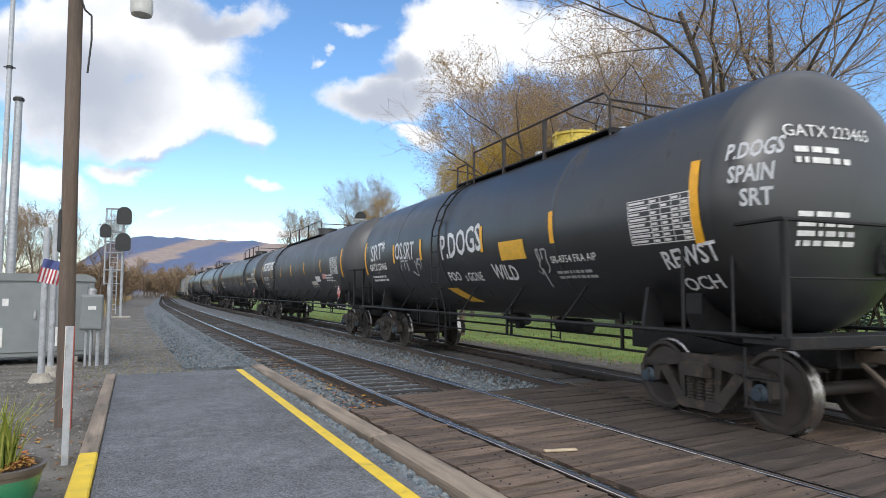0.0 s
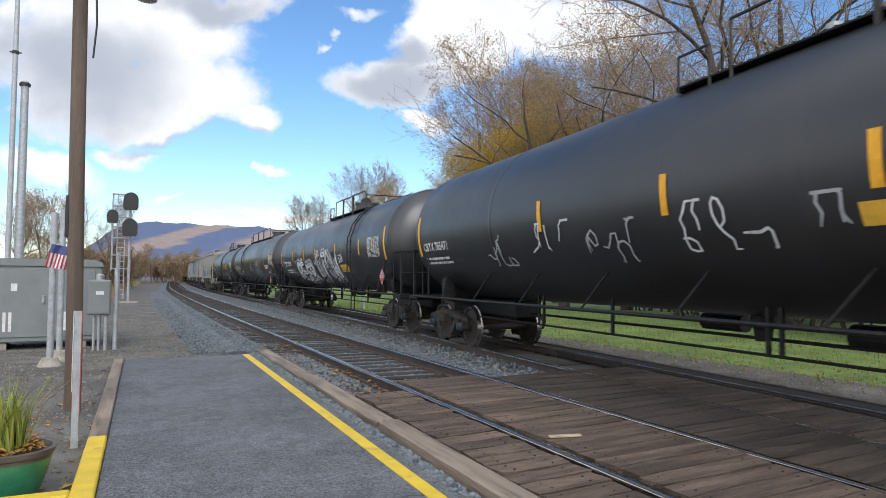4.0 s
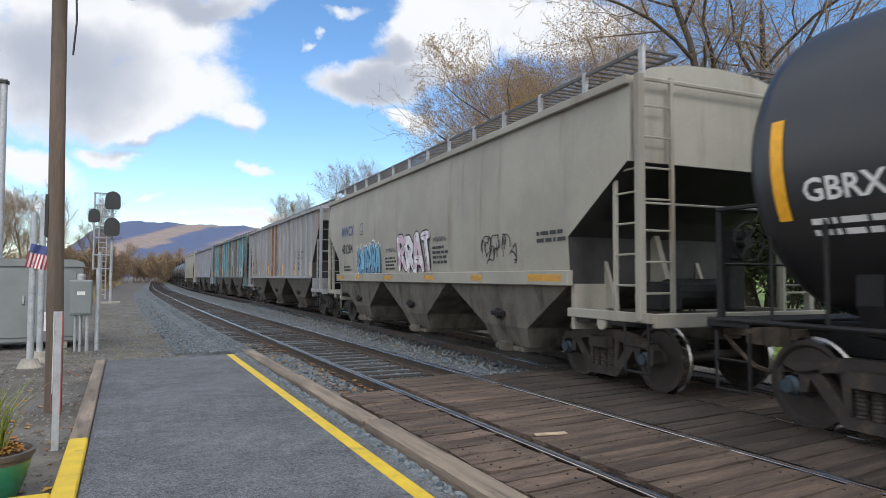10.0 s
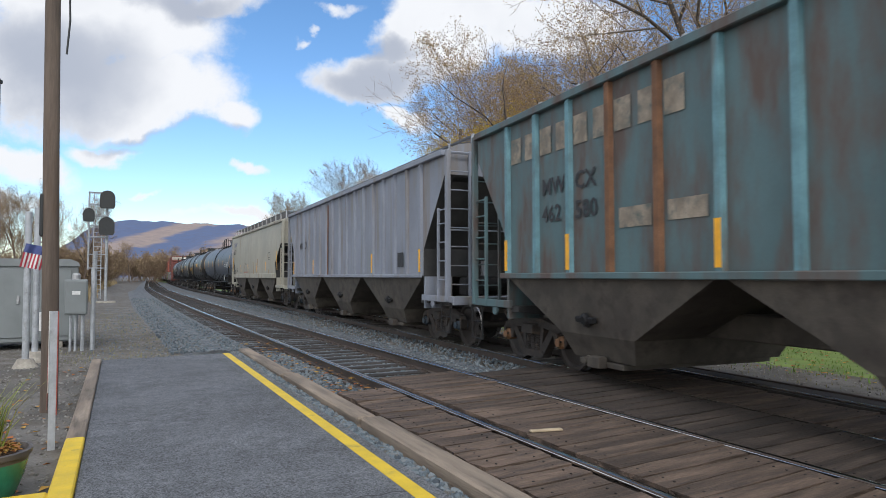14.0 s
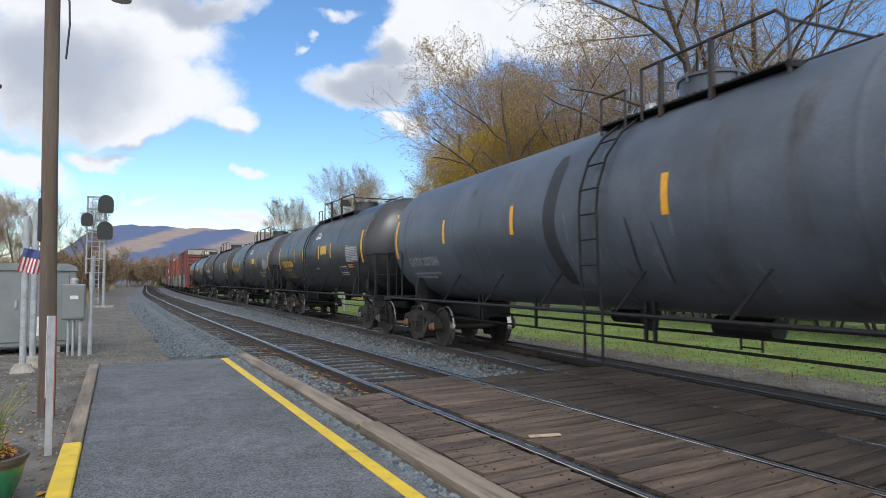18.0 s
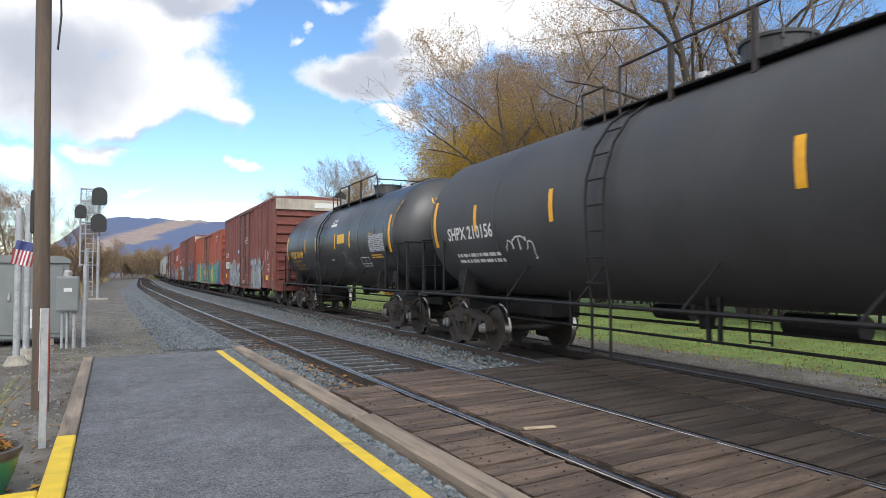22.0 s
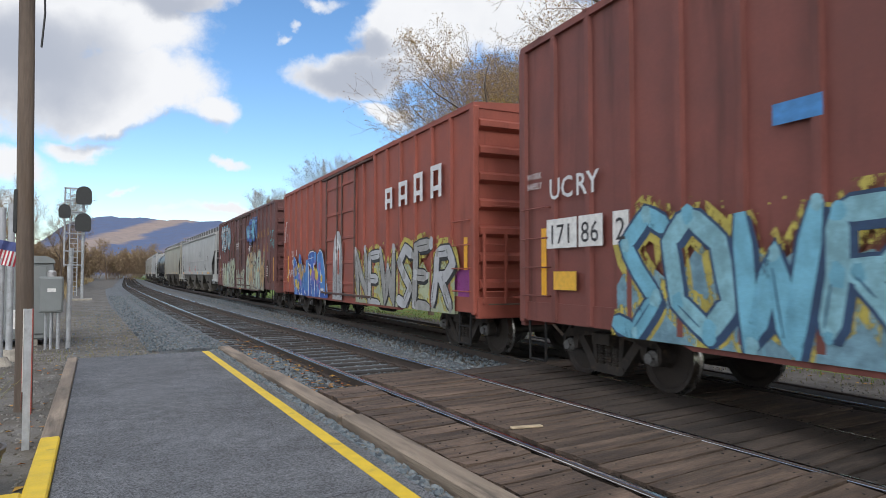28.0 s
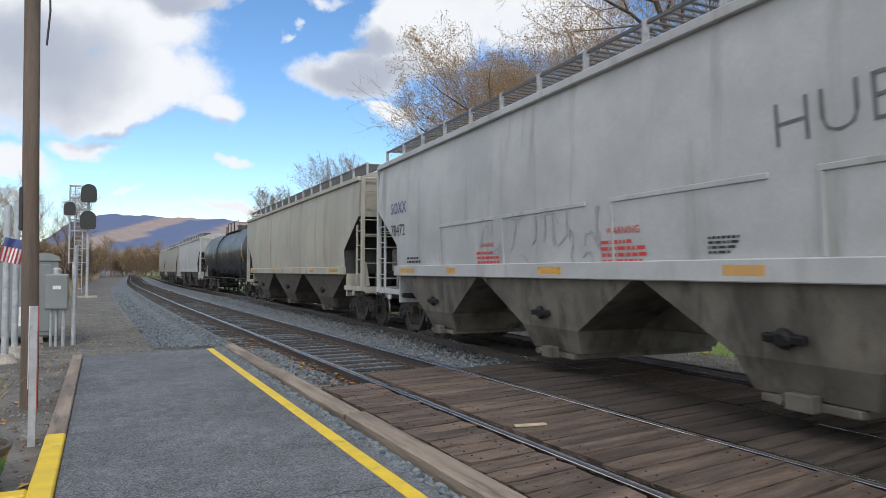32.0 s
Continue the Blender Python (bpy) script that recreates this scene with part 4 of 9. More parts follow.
    for x in (-0.88, 0.88):
        pipe(bm, [(x, w0, top - 0.3), (x, w0, zt - 0.15), (x, w0 + 0.15, zt), (x, w1 - 0.9, zt), (x, w1 - 0.9, top - 0.28)], 0.022, 6)
        for y in (w0 + (w1 - w0) * 0.33, w0 + (w1 - w0) * 0.6):
            box(bm, x - 0.03, y - 0.03, top - 0.3, x + 0.03, y + 0.03, zt)
        pipe(bm, [(x, w1, top - 0.3), (x, w1, top + 0.25), (x, w1 - 0.55, top + 0.25), (x, w1 - 0.55, top - 0.28)], 0.02, 6)
    pipe(bm, [(-0.88, w0, zt - 0.15), (0.88, w0, zt - 0.15)], 0.02, 5)
    part("safety_rail", bm, M_RUSTRAIL, car, "dark brown tubular safety rail")
    bm = bmesh.new()
    my = -manway
    lathe(bm, [(0.50, top - 0.06), (0.50, top + 0.02), (0.43, top + 0.03), (0.43, top + 0.26), (0.46, top + 0.27), (0.46, top + 0.31), (0.1, top + 0.33)], "z", 24, 0, (0, my, 0))
    for i in range(8):
        a = math.pi * i / 4
        rod(bm, (0.45 * math.cos(a), my + 0.45 * math.sin(a), top + 0.2), (0.45 * math.cos(a), my + 0.45 * math.sin(a), top + 0.34), 0.02, 5)
    part("manway", bm, hatch or skin, car)
    bm = bmesh.new()
    lathe(bm, [(0.1, top - 0.05), (0.1, top + 0.2), (0.07, top + 0.26)], "z", 10, 0, (0.3, my - 1.0, 0))
    part("valve", bm, M_STEEL, car)
    bm = bmesh.new()
    lathe(bm, [(0.08, top - 0.05), (0.08, top + 0.16)], "z", 10, 0, (-0.25, my + 0.95, 0))
    part("valve", bm, M_STEEL, car)
    for sx in (-1, 1):  # ladders down each side
        bm = bmesh.new()
        ly = -ladder
        path = [(sx * (R * math.cos(radians(a)) + 0.09), zc + R * math.sin(radians(a))) for a in (62, 45, 28, 10, 0)] + [(sx * (R + 0.07), 1.75), (sx * 1.47, 1.1), (sx * 1.47, 0.45)]
        for dy in (-0.2, 0.2):
            pipe(bm, [(p[0], ly + dy, p[1]) for p in path], 0.02, 5)
        lad = part("ladder", bm, M_IRON, car)
        for z in (0.5, 0.8, 1.1, 1.4, 1.75, 2.1, 2.45, 2.8, 3.15, 3.5, 3.8):
            x = sx * 1.47 if z <= 1.1 else sx * (R + 0.08) * (math.cos(math.asin(max(-1, min(1, (z - zc) / (R + 0.01))))) if z > zc else 1.0)
            hang("rung", once("ladder_rung", lambda b: rod(b, (0, -0.2, 0), (0, 0.2, 0), 0.014, 5), M_IRON), lad, "", pose(x, ly, z))
    couplers(car, L)
    for s in (-1, 1):
        truck(car, s * tc, cap)
    sk = Skin(car, "tank", R, zc)
    for a in amber:
        sk.rect(a - 0.06, 2.32, 0.12, 0.50, M_AMBER)
    if ends:
        for u in (-n + 0.80, n - 0.85):
            sk.rect(u - 0.07, 2.08, 0.14, 0.98, M_AMBER)
    return car, sk, n, dep, tc


# ---- covered hoppers ----
def hopper_paint(name, c, amt=0.3, dirt=(0.20, 0.17, 0.13), streak=0.12):
    return mat(name, c, 0.6, var=0.14, scale=0.7, fine=25, bump=0.03, dirt=dirt, dirt_amt=amt, streak=streak)


H_TAN = hopper_paint("hopper_tan", (0.31, 0.295, 0.25))
H_GREY = hopper_paint("hopper_grey", (0.26, 0.268, 0.28), 0.42, (0.22, 0.16, 0.11))
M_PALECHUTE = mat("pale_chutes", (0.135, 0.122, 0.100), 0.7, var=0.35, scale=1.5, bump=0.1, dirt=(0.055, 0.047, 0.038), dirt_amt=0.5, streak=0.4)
H_TEAL = hopper_paint("hopper_teal", (0.088, 0.150, 0.160), 0.66, (0.105, 0.078, 0.066), 0.3)
H_BLUE = hopper_paint("hopper_blue_grey", (0.235, 0.255, 0.30), 0.42, (0.2, 0.17, 0.14))
H_CREAM = hopper_paint("hopper_cream", (0.36, 0.345, 0.285), 0.30, (0.26, 0.2, 0.13))
H_WHITE = hopper_paint("hopper_white_grey", (0.41, 0.417, 0.412), 0.28, (0.22, 0.21, 0.18))
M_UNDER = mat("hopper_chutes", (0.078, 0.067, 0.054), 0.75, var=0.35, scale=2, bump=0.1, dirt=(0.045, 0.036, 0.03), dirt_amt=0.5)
M_SLOPE = mat("dark_slope_sheet", (0.035, 0.034, 0.034), 0.7, var=0.4, scale=2, bump=0.1)
M_MESH = mat("running_board", (0.10, 0.10, 0.105), 0.6, var=0.2, scale=10)
M_RIBTEAL = mat("rib_turquoise", (0.135, 0.275, 0.315), 0.6, var=0.3, scale=2, dirt=(0.12, 0.085, 0.06), dirt_amt=0.38, streak=0.15)
M_RUST = mat("rust_streaks", (0.185, 0.092, 0.048), 0.8, var=0.35, scale=3)


def hopper_car(L, skin, label, ribbed=False, ribs=17, bays=3, cap=M_CAPB, rib_mat=None, top=4.15, w=1.58, chute=None, amber_bar=True, ladder_mat=None, rusty=(), flagged=()):
    """A covered hopper: body with cut-away ends, ribs or bowed sides, chutes, end frames, roof hatches and running boards."""
    car = tagged(new("covered_hopper"), label, "hopper car", group="cars of the freight train")
    n, y2 = L / 2 - 0.80, L / 2
    tc = y2 - 2.02
    lm = ladder_mat or skin
    bow = 0.0 if ribbed else 0.07
    zs = 1.52 if ribbed else 1.46  # lower edge of the side sheets

    def side(z):
        t = (z - zs) / (top - zs)
        return w - 0.05 + bow * 4 * t * (1 - t) if not ribbed else w - 0.06

    cut_y, cut_z, end_z = (1.15, 2.15, 3.70) if ribbed else (1.35, 2.15, 3.05)
    secs = [(-n, end_z), (-n + cut_y, cut_z), (-n + cut_y + 0.01, zs), (-n / 3, zs), (n / 3, zs), (n - cut_y - 0.01, zs), (n - cut_y, cut_z), (n, end_z)]
    bm = bmesh.new()
    rings = []
    for y, zb in secs:
        zl_ = [zb + (top - zb) * k / 6 for k in range(7)]
        ring = [(-side(z), z) for z in zl_] + [(-1.2, top + 0.16), (-0.6, top + 0.27), (0, top + 0.30), (0.6, top + 0.27), (1.2, top + 0.16)] + [(side(z), z) for z in zl_[::-1]]
        rings.append([bm.verts.new((x, y, z)) for x, z in ring])
    m = len(rings[0])
    for a, b in zip(rings, rings[1:]):
        for i in range(m):
            bm.faces.new((a[i], a[(i + 1) % m], b[(i + 1) % m], b[i]))
    bm.faces.new(rings[0][::-1]), bm.faces.new(rings[-1])
    bmesh.ops.recalc_face_normals(bm, faces=bm.faces)
    # downward faces and low end faces take the dark slope-sheet material
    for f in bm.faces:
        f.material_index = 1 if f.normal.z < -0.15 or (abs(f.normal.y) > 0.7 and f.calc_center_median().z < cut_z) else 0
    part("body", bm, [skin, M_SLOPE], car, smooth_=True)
    for sx in (-1, 1):
        bm = bmesh.new()
        box(bm, sx * w - 0.06, -n + cut_y - 0.05, zs - 0.03, sx * w + (0.0 if ribbed else 0.05), n - cut_y + 0.05, zs + (0.06 if ribbed else 0.20), 0.012)
        part("side_sill", bm, skin, car)
        bm = bmesh.new()
        box(bm, sx * (w - 0.02) - 0.06, -n, top - 0.10, sx * (w - 0.02) + 0.06, n, top + 0.02, 0.012)
        part("top_chord", bm, skin, car)
    if ribbed:
        def rib(bm):
            prism(bm, [(-0.05, -0.07), (0.06, -0.045), (0.06, 0.045), (-0.05, 0.07)], "z", zs + 0.03, top - 0.08)
        for i in range(ribs):
            y = (-n + cut_y + 0.1) + (2 * (n - cut_y - 0.1)) * i / (ribs - 1)
            for sx in (-1, 1):
                k = ribs - 1 - i  # counted from the car's rear
                rm = M_RUST if k in rusty else rib_mat or skin
                hang("rib", once(("rib", skin.name, top, rm.name), rib, rm), car, "rusted side rib" if k in rusty else "", pose(sx * (w - 0.05), y, 0, 0, 0, 0 if sx > 0 else 180))
                if k in flagged and sx < 0:
                    bm = bmesh.new()
                    box(bm, -w - 0.018, y - 0.044, zs + 0.10, -w - 0.011, y + 0.044, zs + 0.62)
                    part("reflector", bm, M_AMBER, car)
    # chutes
    span = 2 * (n - cut_y)
    for i in range(bays):
        yc = -span / 2 + span * (i + 0.5) / bays
        h = span / bays / 2 - 0.02
        bm = bmesh.new()
        def ring_(hx, hy, z, dy=0.0):
            return [bm.verts.new((sx * hx, yc + dy + sy * hy, z)) for sx, sy in ((-1, -1), (1, -1), (1, 1), (-1, 1))]
        r0, r1, r2 = ring_(w - 0.05, h, zs + 0.01), ring_(w - 0.16, h * 0.36, 0.70), ring_(w - 0.30, h * 0.24 + 0.12, 0.36)
        for a, b in ((r0, r1), (r1, r2)):
            for k in range(4):
                bm.faces.new((a[k], a[(k + 1) % 4], b[(k + 1) % 4], b[k]))
        bm.faces.new(r2), bm.faces.new(r0[::-1])
        bmesh.ops.recalc_face_normals(bm, faces=bm.faces)
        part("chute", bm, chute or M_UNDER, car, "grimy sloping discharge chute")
        bm = bmesh.new()
        box(bm, -w + 0.25, yc - 0.50, 0.27, w - 0.25, yc + 0.50, 0.35, 0.01)
        box(bm, -w + 0.12, yc - 0.14, 0.26, -w + 0.26, yc + 0.14, 0.42, 0.01)
        rod(bm, (-w + 0.12, yc + 0.2, 0.34), (-w + 0.6, yc + 0.2, 0.34), 0.05, 8)
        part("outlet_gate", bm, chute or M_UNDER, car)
        bm = bmesh.new()
        lathe(bm, [(0.10, 0), (0.10, 0.04), (0.06, 0.07)], "x", 10)
        box(bm, -0.02, -0.22, -0.04, 0.05, 0.22, 0.04, 0.01)
        part("vibrator_bracket", bm, M_IRON, car, "", Matrix.Translation((-(w - 0.10), yc + 0.1, 0.92)) @ pose(0, 0, 0, 0, 12, 180))
    bm = bmesh.new()
    box(bm, -0.3, -y2 + 0.75, 0.72, 0.3, y2 - 0.75, 1.05, 0.02)
    part("centre_sill", bm, M_UNDER, car)
    for s in (-1, 1):
        y0, y1 = s * (y2 - 0.42), s * (n - cut_y - 0.1)
        lo, hi = min(y0, y1), max(y0, y1)
        bm = bmesh.new()  # end deck, with a jacking pad on its edge
        for x in (-1.50, 1.50):
            box(bm, x - 0.035, lo, 0.98, x + 0.035, hi, 1.11, 0.01)
            lathe(bm, [(0.09, x - 0.02), (0.09, x + 0.02)], "x", 12, 0, (0, s * (tc + 0.55), 0.93))
            xa, xb = sorted((x, x * 0.55))
            prism(bm, [(s * (n - cut_y) + 0.04, 0.80), (s * (n - cut_y) - 0.04, 0.80), (s * (n - cut_y) - 0.04, zs), (s * (n - cut_y) + 0.04, zs)], "x", xa, xb)
        box(bm, -1.52, y0 - 0.04, 0.93, 1.52, y0 + 0.04, 1.11, 0.01)
        part("end_frame", bm, lm, car)
        bm = bmesh.new()
        ya, yb_ = sorted((s * (y2 - 0.44), s * (y2 - 0.80)))
        box(bm, -1.46, ya, 1.03, 1.46, yb_, 1.06)
        for k in range(18):
            box(bm, -1.44 + 0.16 * k, ya, 1.06, -1.41 + 0.16 * k, yb_, 1.085)
        ya, yb_ = sorted((s * tc - 0.22, s * tc + 0.22))
        prism(bm, [(-1.46, 1.02), (-1.46, 0.92), (-0.4, 0.80), (0.4, 0.80), (1.46, 0.92), (1.46, 1.02)], "y", ya, yb_)
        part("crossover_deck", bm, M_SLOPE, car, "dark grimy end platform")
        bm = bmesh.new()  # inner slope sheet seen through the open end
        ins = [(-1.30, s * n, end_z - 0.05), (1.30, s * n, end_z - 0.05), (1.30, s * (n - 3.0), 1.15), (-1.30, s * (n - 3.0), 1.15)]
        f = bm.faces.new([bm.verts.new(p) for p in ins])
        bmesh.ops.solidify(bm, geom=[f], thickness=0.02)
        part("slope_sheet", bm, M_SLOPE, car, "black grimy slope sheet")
        bm = bmesh.new()
        prism(bm, [(s * (tc + 0.35), 1.1), (s * (tc - 0.5), 1.1), (s * (tc - 0.5), 2.1), (s * (tc - 0.1), 2.35)], "x", -0.05, 0.05)
        for x in (-0.9, 0.9):
            prism(bm, [(s * (tc + 0.15), 1.1), (s * (tc - 0.5), 1.1), (s * (tc - 0.5), 2.1), (s * (tc - 0.3), 2.2)], "x", x - 0.03, x + 0.03)
        part("bolster_web", bm, skin, car)
        for x in (-1.52, 1.52):  # corner post and ladders on side and end
            bm = bmesh.new()
            yb = s * (y2 - 0.66)
            box(bm, x - 0.05, yb - 0.05, 1.0, x + 0.05, yb + 0.05, top, 0.008)
            part("corner_post", bm, lm, car)
            bm = bmesh.new()
            for yy, z1 in ((yb - s * 0.48, 3.0),):
                box(bm, x - 0.025, yy - 0.025, 0.98, x + 0.025, yy + 0.025, z1)
            for z in (1.45, 1.85, 2.25, 2.65, 2.95):
                rod(bm, (x, yb, z), (x, yb - s * 0.48, z), 0.015, 5)
            part("side_ladder", bm, lm, car)
            bm = bmesh.new()
            xi = x - (0.52 if x > 0 else -0.52)
            box(bm, xi - 0.025, yb - 0.025, 1.0, xi + 0.025, yb + 0.025, top)
            for z in (1.35, 1.75, 2.15, 2.55, 2.95, 3.35, 3.75):
                rod(bm, (x, yb, z), (xi, yb, z), 0.015, 5)
            part("end_ladder", bm, lm, car)
            hang("step", once("step", step_mesh, M_IRON), car, "", pose(x, s * (y2 - 0.75), 0.98))
        bm = bmesh.new()
        rod(bm, (-1.5, s * (y2 - 0.66), 2.5), (1.5, s * (y2 - 0.66), 2.5), 0.016, 5)
        part("grab_rail", bm, lm, car)
        bm = bmesh.new()
        rod(bm, (-1.5, s * (y2 - 0.66), top - 0.05), (1.5, s * (y2 - 0.66), top - 0.05), 0.03, 5)
        part("grab_rail", bm, lm, car)
    hang("brake_wheel", once("brake_wheel", brake_wheel_mesh, M_IRON), car, "", pose(0.35, -y2 + 0.66, 2.05))
    bm = bmesh.new()
    rod(bm, (-0.45, -y2 + 1.35, 1.32), (0.45, -y2 + 1.35, 1.32), 0.22, 14)
    box(bm, 0.2, -y2 + 0.85, 1.1, 0.5, -y2 + 1.05, 2.1, 0.02)
    box(bm, -0.9, -y2 + 1.0, 1.1, -0.5, -y2 + 1.4, 1.5, 0.03)
    part("brake_cylinder", bm, M_IRON, car)
    # roof: hatches and running boards on posts
    zt = top + 0.30
    k = int(2 * n / 1.4)
    for i in range(k):
        y = -n + 0.7 + (2 * n - 1.4) * i / (k - 1)
        hang("roof_hatch", once(("roof_hatch", skin.name), lambda b: lathe(b, [(0.42, -0.06), (0.42, 0.05), (0.1, 0.10)], "z", 14), skin), car, "", pose(0, y, zt))
    for sx in (-1, 1):
        bm = bmesh.new()
        x0, x1 = (sx * 0.30, sx * 0.85) if ribbed else (sx * 0.75, sx * 1.35)
        zb = top + 0.36
        for x in (x0, x1):
            box(bm, x - 0.02, -n, zb, x + 0.02, n, zb + 0.04)
        j = int(2 * n / 0.16)
        for i in range(j):
            y = -n + 2 * n * i / j
            box(bm, min(x0, x1), y, zb + 0.01, max(x0, x1), y + 0.05, zb + 0.03)
        part("running_board", bm, M_MESH, car, "dark open-mesh roof walkway")
        j = int(2 * n / 1.15)
        for i in range(j + 1):
            y = -n + 2 * n * i / j
            hang("bracket", once("bracket", lambda b: box(b, -0.025, -0.04, 0.02, 0.025, 0.04, 0.42), M_STEEL), car, "", pose(x1, y, top))
    couplers(car, L)
    for s in (-1, 1):
        truck(car, s * tc, cap)
    sk = Skin(car, "flat", half=(lambda z: side(z)) if not ribbed else w - 0.05)
    if amber_bar and not ribbed:
        for f_, d_ in ((-0.82, 0.9), (-0.55, 0.4), (-0.21, 0.6), (0.145, 0.5), (0.44, 0.45), (0.70, 0.95)):
            b_ = bmesh.new()
            quad(b_, 0, 0, d_, 0.11)
            Skin(car, "flat", half=w + 0.052).put("reflector", b_, f_ * n, zs + 0.03, M_AMBER)
    return car, sk, n, cut_y


# ---- boxcars ----
def box_paint(name, c, amt=0.3):
    return mat(name, c, 0.62, var=0.16, scale=0.9, fine=25, bump=0.04, dirt=tuple(x * 0.40 for x in c), dirt_amt=amt, streak=0.10)


M_RODS = mat("grimy_rods", (0.10, 0.055, 0.045), 0.7, var=0.35, scale=4)
B_BROWN = box_paint("boxcar_brown", (0.195, 0.062, 0.050), 0.32)
B_RED = box_paint("boxcar_red", (0.33, 0.085, 0.050), 0.18)
B_OXIDE = box_paint("boxcar_oxide", (0.29, 0.075, 0.05), 0.22)
B_PLUM = box_paint("boxcar_plum", (0.135, 0.056, 0.052), 0.42)


def boxcar(L, skin, label, top=5.12, posts=19, door=(-1.5, 1.5), end_ribs=9, white_end=False, cap=M_CAPG, door_bars=True):
    """A boxcar: side sheets with posts, a plug door with rods, ribbed ends, roof, sills, ladders, trucks."""
    car = tagged(new("boxcar"), label, "boxcar", group="cars of the freight train")
    n, y2, w = L / 2 - 0.85, L / 2, 1.55
    tc = y2 - 2.25
    bm = bmesh.new()
    box(bm, -w, -n, 1.05, w, n, top - 0.10, 0.0)
    part("body", bm, skin, car)
    bm = bmesh.new()
    prism(bm, [(-w - 0.05, top - 0.14), (-w - 0.05, top - 0.04), (0, top + 0.08), (w + 0.05, top - 0.04), (w + 0.05, top - 0.14)], "y", -n - 0.02, n + 0.02)
    part("roof", bm, skin, car)
    for i in range(14):
        y = -n + 2 * n * (i + 0.5) / 14
        bm = bmesh.new()
        prism(bm, [(-w - 0.06, top - 0.03), (0, top + 0.12), (w + 0.06, top - 0.03), (w + 0.06, top - 0.06), (0, top + 0.05), (-w - 0.06, top - 0.06)], "y", y - 0.05, y + 0.05)
        part("roof_rib", bm, skin, car)
    # side sill: deeper between the trucks
    for sx in (-1, 1):
        bm = bmesh.new()
        pts = [(-n, 1.10), (-n, 0.82), (-n + 3.1, 0.82), (-n + 3.5, 0.70), (n - 3.5, 0.70), (n - 3.1, 0.82), (n, 0.82), (n, 1.10)]
        prism(bm, pts, "x", sx * w - 0.02, sx * w + 0.03)
        part("side_sill", bm, skin, car)
    def post(bm):
        prism(bm, [(-0.02, -0.060), (0.060, -0.045), (0.060, 0.045), (-0.02, 0.060)], "z", 0.84, top - 0.13)
    d0, d1 = -door[1], -door[0]
    for i in range(posts + 1):
        y = -n + 0.07 + (2 * n - 0.14) * i / posts
        if d0 - 0.1 < y < d1 + 0.1:
            continue
        for sx in (-1, 1):
            hang("side_post", once(("side_post", skin.name, top), post, skin), car, "", pose(sx * w, y, 0, 0, 0, 0 if sx > 0 else 180))
    for sx in (-1, 1):
        bm = bmesh.new()
        x0, x1 = sorted((sx * (w - 0.02), sx * (w + 0.035)))
        box(bm, x0, d0 + 0.06, 1.0, x1, d1 - 0.06, top - 0.25, 0.01)
        d = part("door", bm, skin, car, "closed plug door")
        x = sx * (w + 0.065)
        for y in (d0 + 0.08, d0 + (d1 - d0) * 0.42, d0 + (d1 - d0) * 0.58, d1 - 0.08):
            bm = bmesh.new()
            rod(bm, (x, y, 0.85), (x, y, top - 0.22), 0.025, 6)
            part("door_rod", bm, M_RODS, d)
        for z in (1.25, 1.85, 2.55, 3.3, 4.1):
            bm = bmesh.new()
            box(bm, min(x, x - sx * 0.03), d0 + 0.1, z - 0.04, max(x, x - sx * 0.03), d1 - 0.1, z + 0.04, 0.008)
            part("door_bar", bm, skin, d)
        bm = bmesh.new()
        box(bm, min(x, x - sx * 0.02), d0 + (d1 - d0) * 0.36, 2.02, max(x, x + sx * 0.02), d0 + (d1 - d0) * 0.64, 2.42, 0.02)
        rod(bm, (x + sx * 0.03, (d0 + d1) / 2, 2.2), (x + sx * 0.03, (d0 + d1) / 2, 1.5), 0.02, 6)
        part("door_lock", bm, skin, d)
        for z in (0.93, top - 0.21):
            bm = bmesh.new()
            box(bm, sorted((sx * w, sx * (w + 0.09)))[0], d0 - 1.2, z - 0.03, sorted((sx * w, sx * (w + 0.09)))[1], d1 + 0.4, z + 0.03, 0.008)
            part("door_track", bm, M_RODS, car)
    for s in (-1, 1):
        yb = s * n
        def er(bm):
            prism(bm, [(0, -0.11), (0.11, -0.05), (0.11, 0.05), (0, 0.11)], "x", -w + 0.06, w - 0.06)
        for i in range(end_ribs):
            z = 1.32 + (top - 1.75) * i / (end_ribs - 1)
            hang("end_rib", once(("end_rib", skin.name), er, skin), car, "", pose(0, yb, z, 0, 0, 0 if s > 0 else 180))
        for x in (-w, w):
            bm = bmesh.new()
            box(bm, x - 0.06, yb - 0.06, 0.78, x + 0.06, yb + 0.06, top - 0.1, 0.02)
            part("corner_post", bm, skin, car)
            bm = bmesh.new()
            sx = -1 if x < 0 else 1
            for z in (1.2, 1.62, 2.05, 2.5):
                yy = yb - s * 0.75
                pipe(bm, [(x, yy, z), (x + sx * 0.09, yy, z), (x + sx * 0.09, yb - s * 0.08, z), (x, yb - s * 0.08, z)], 0.013, 5)
            part("side_ladder", bm, skin, car)
            bm = bmesh.new()
            xi = x - sx * 0.55
            for z in (1.2, 1.62, 2.05):
                rod(bm, (x - sx * 0.1, yb + s * 0.16, z), (xi, yb + s * 0.16, z), 0.014, 5)
            for xx in (x - sx * 0.1, xi):
                box(bm, xx - 0.025, yb + s * 0.16 - 0.02, 1.0, xx + 0.025, yb + s * 0.16 + 0.02, 2.25)
            part("end_ladder", bm, skin, car)
            hang("step", once("step", step_mesh, skin), car, "", pose(x, s * (n - 0.38), 0.86))
        bm = bmesh.new()
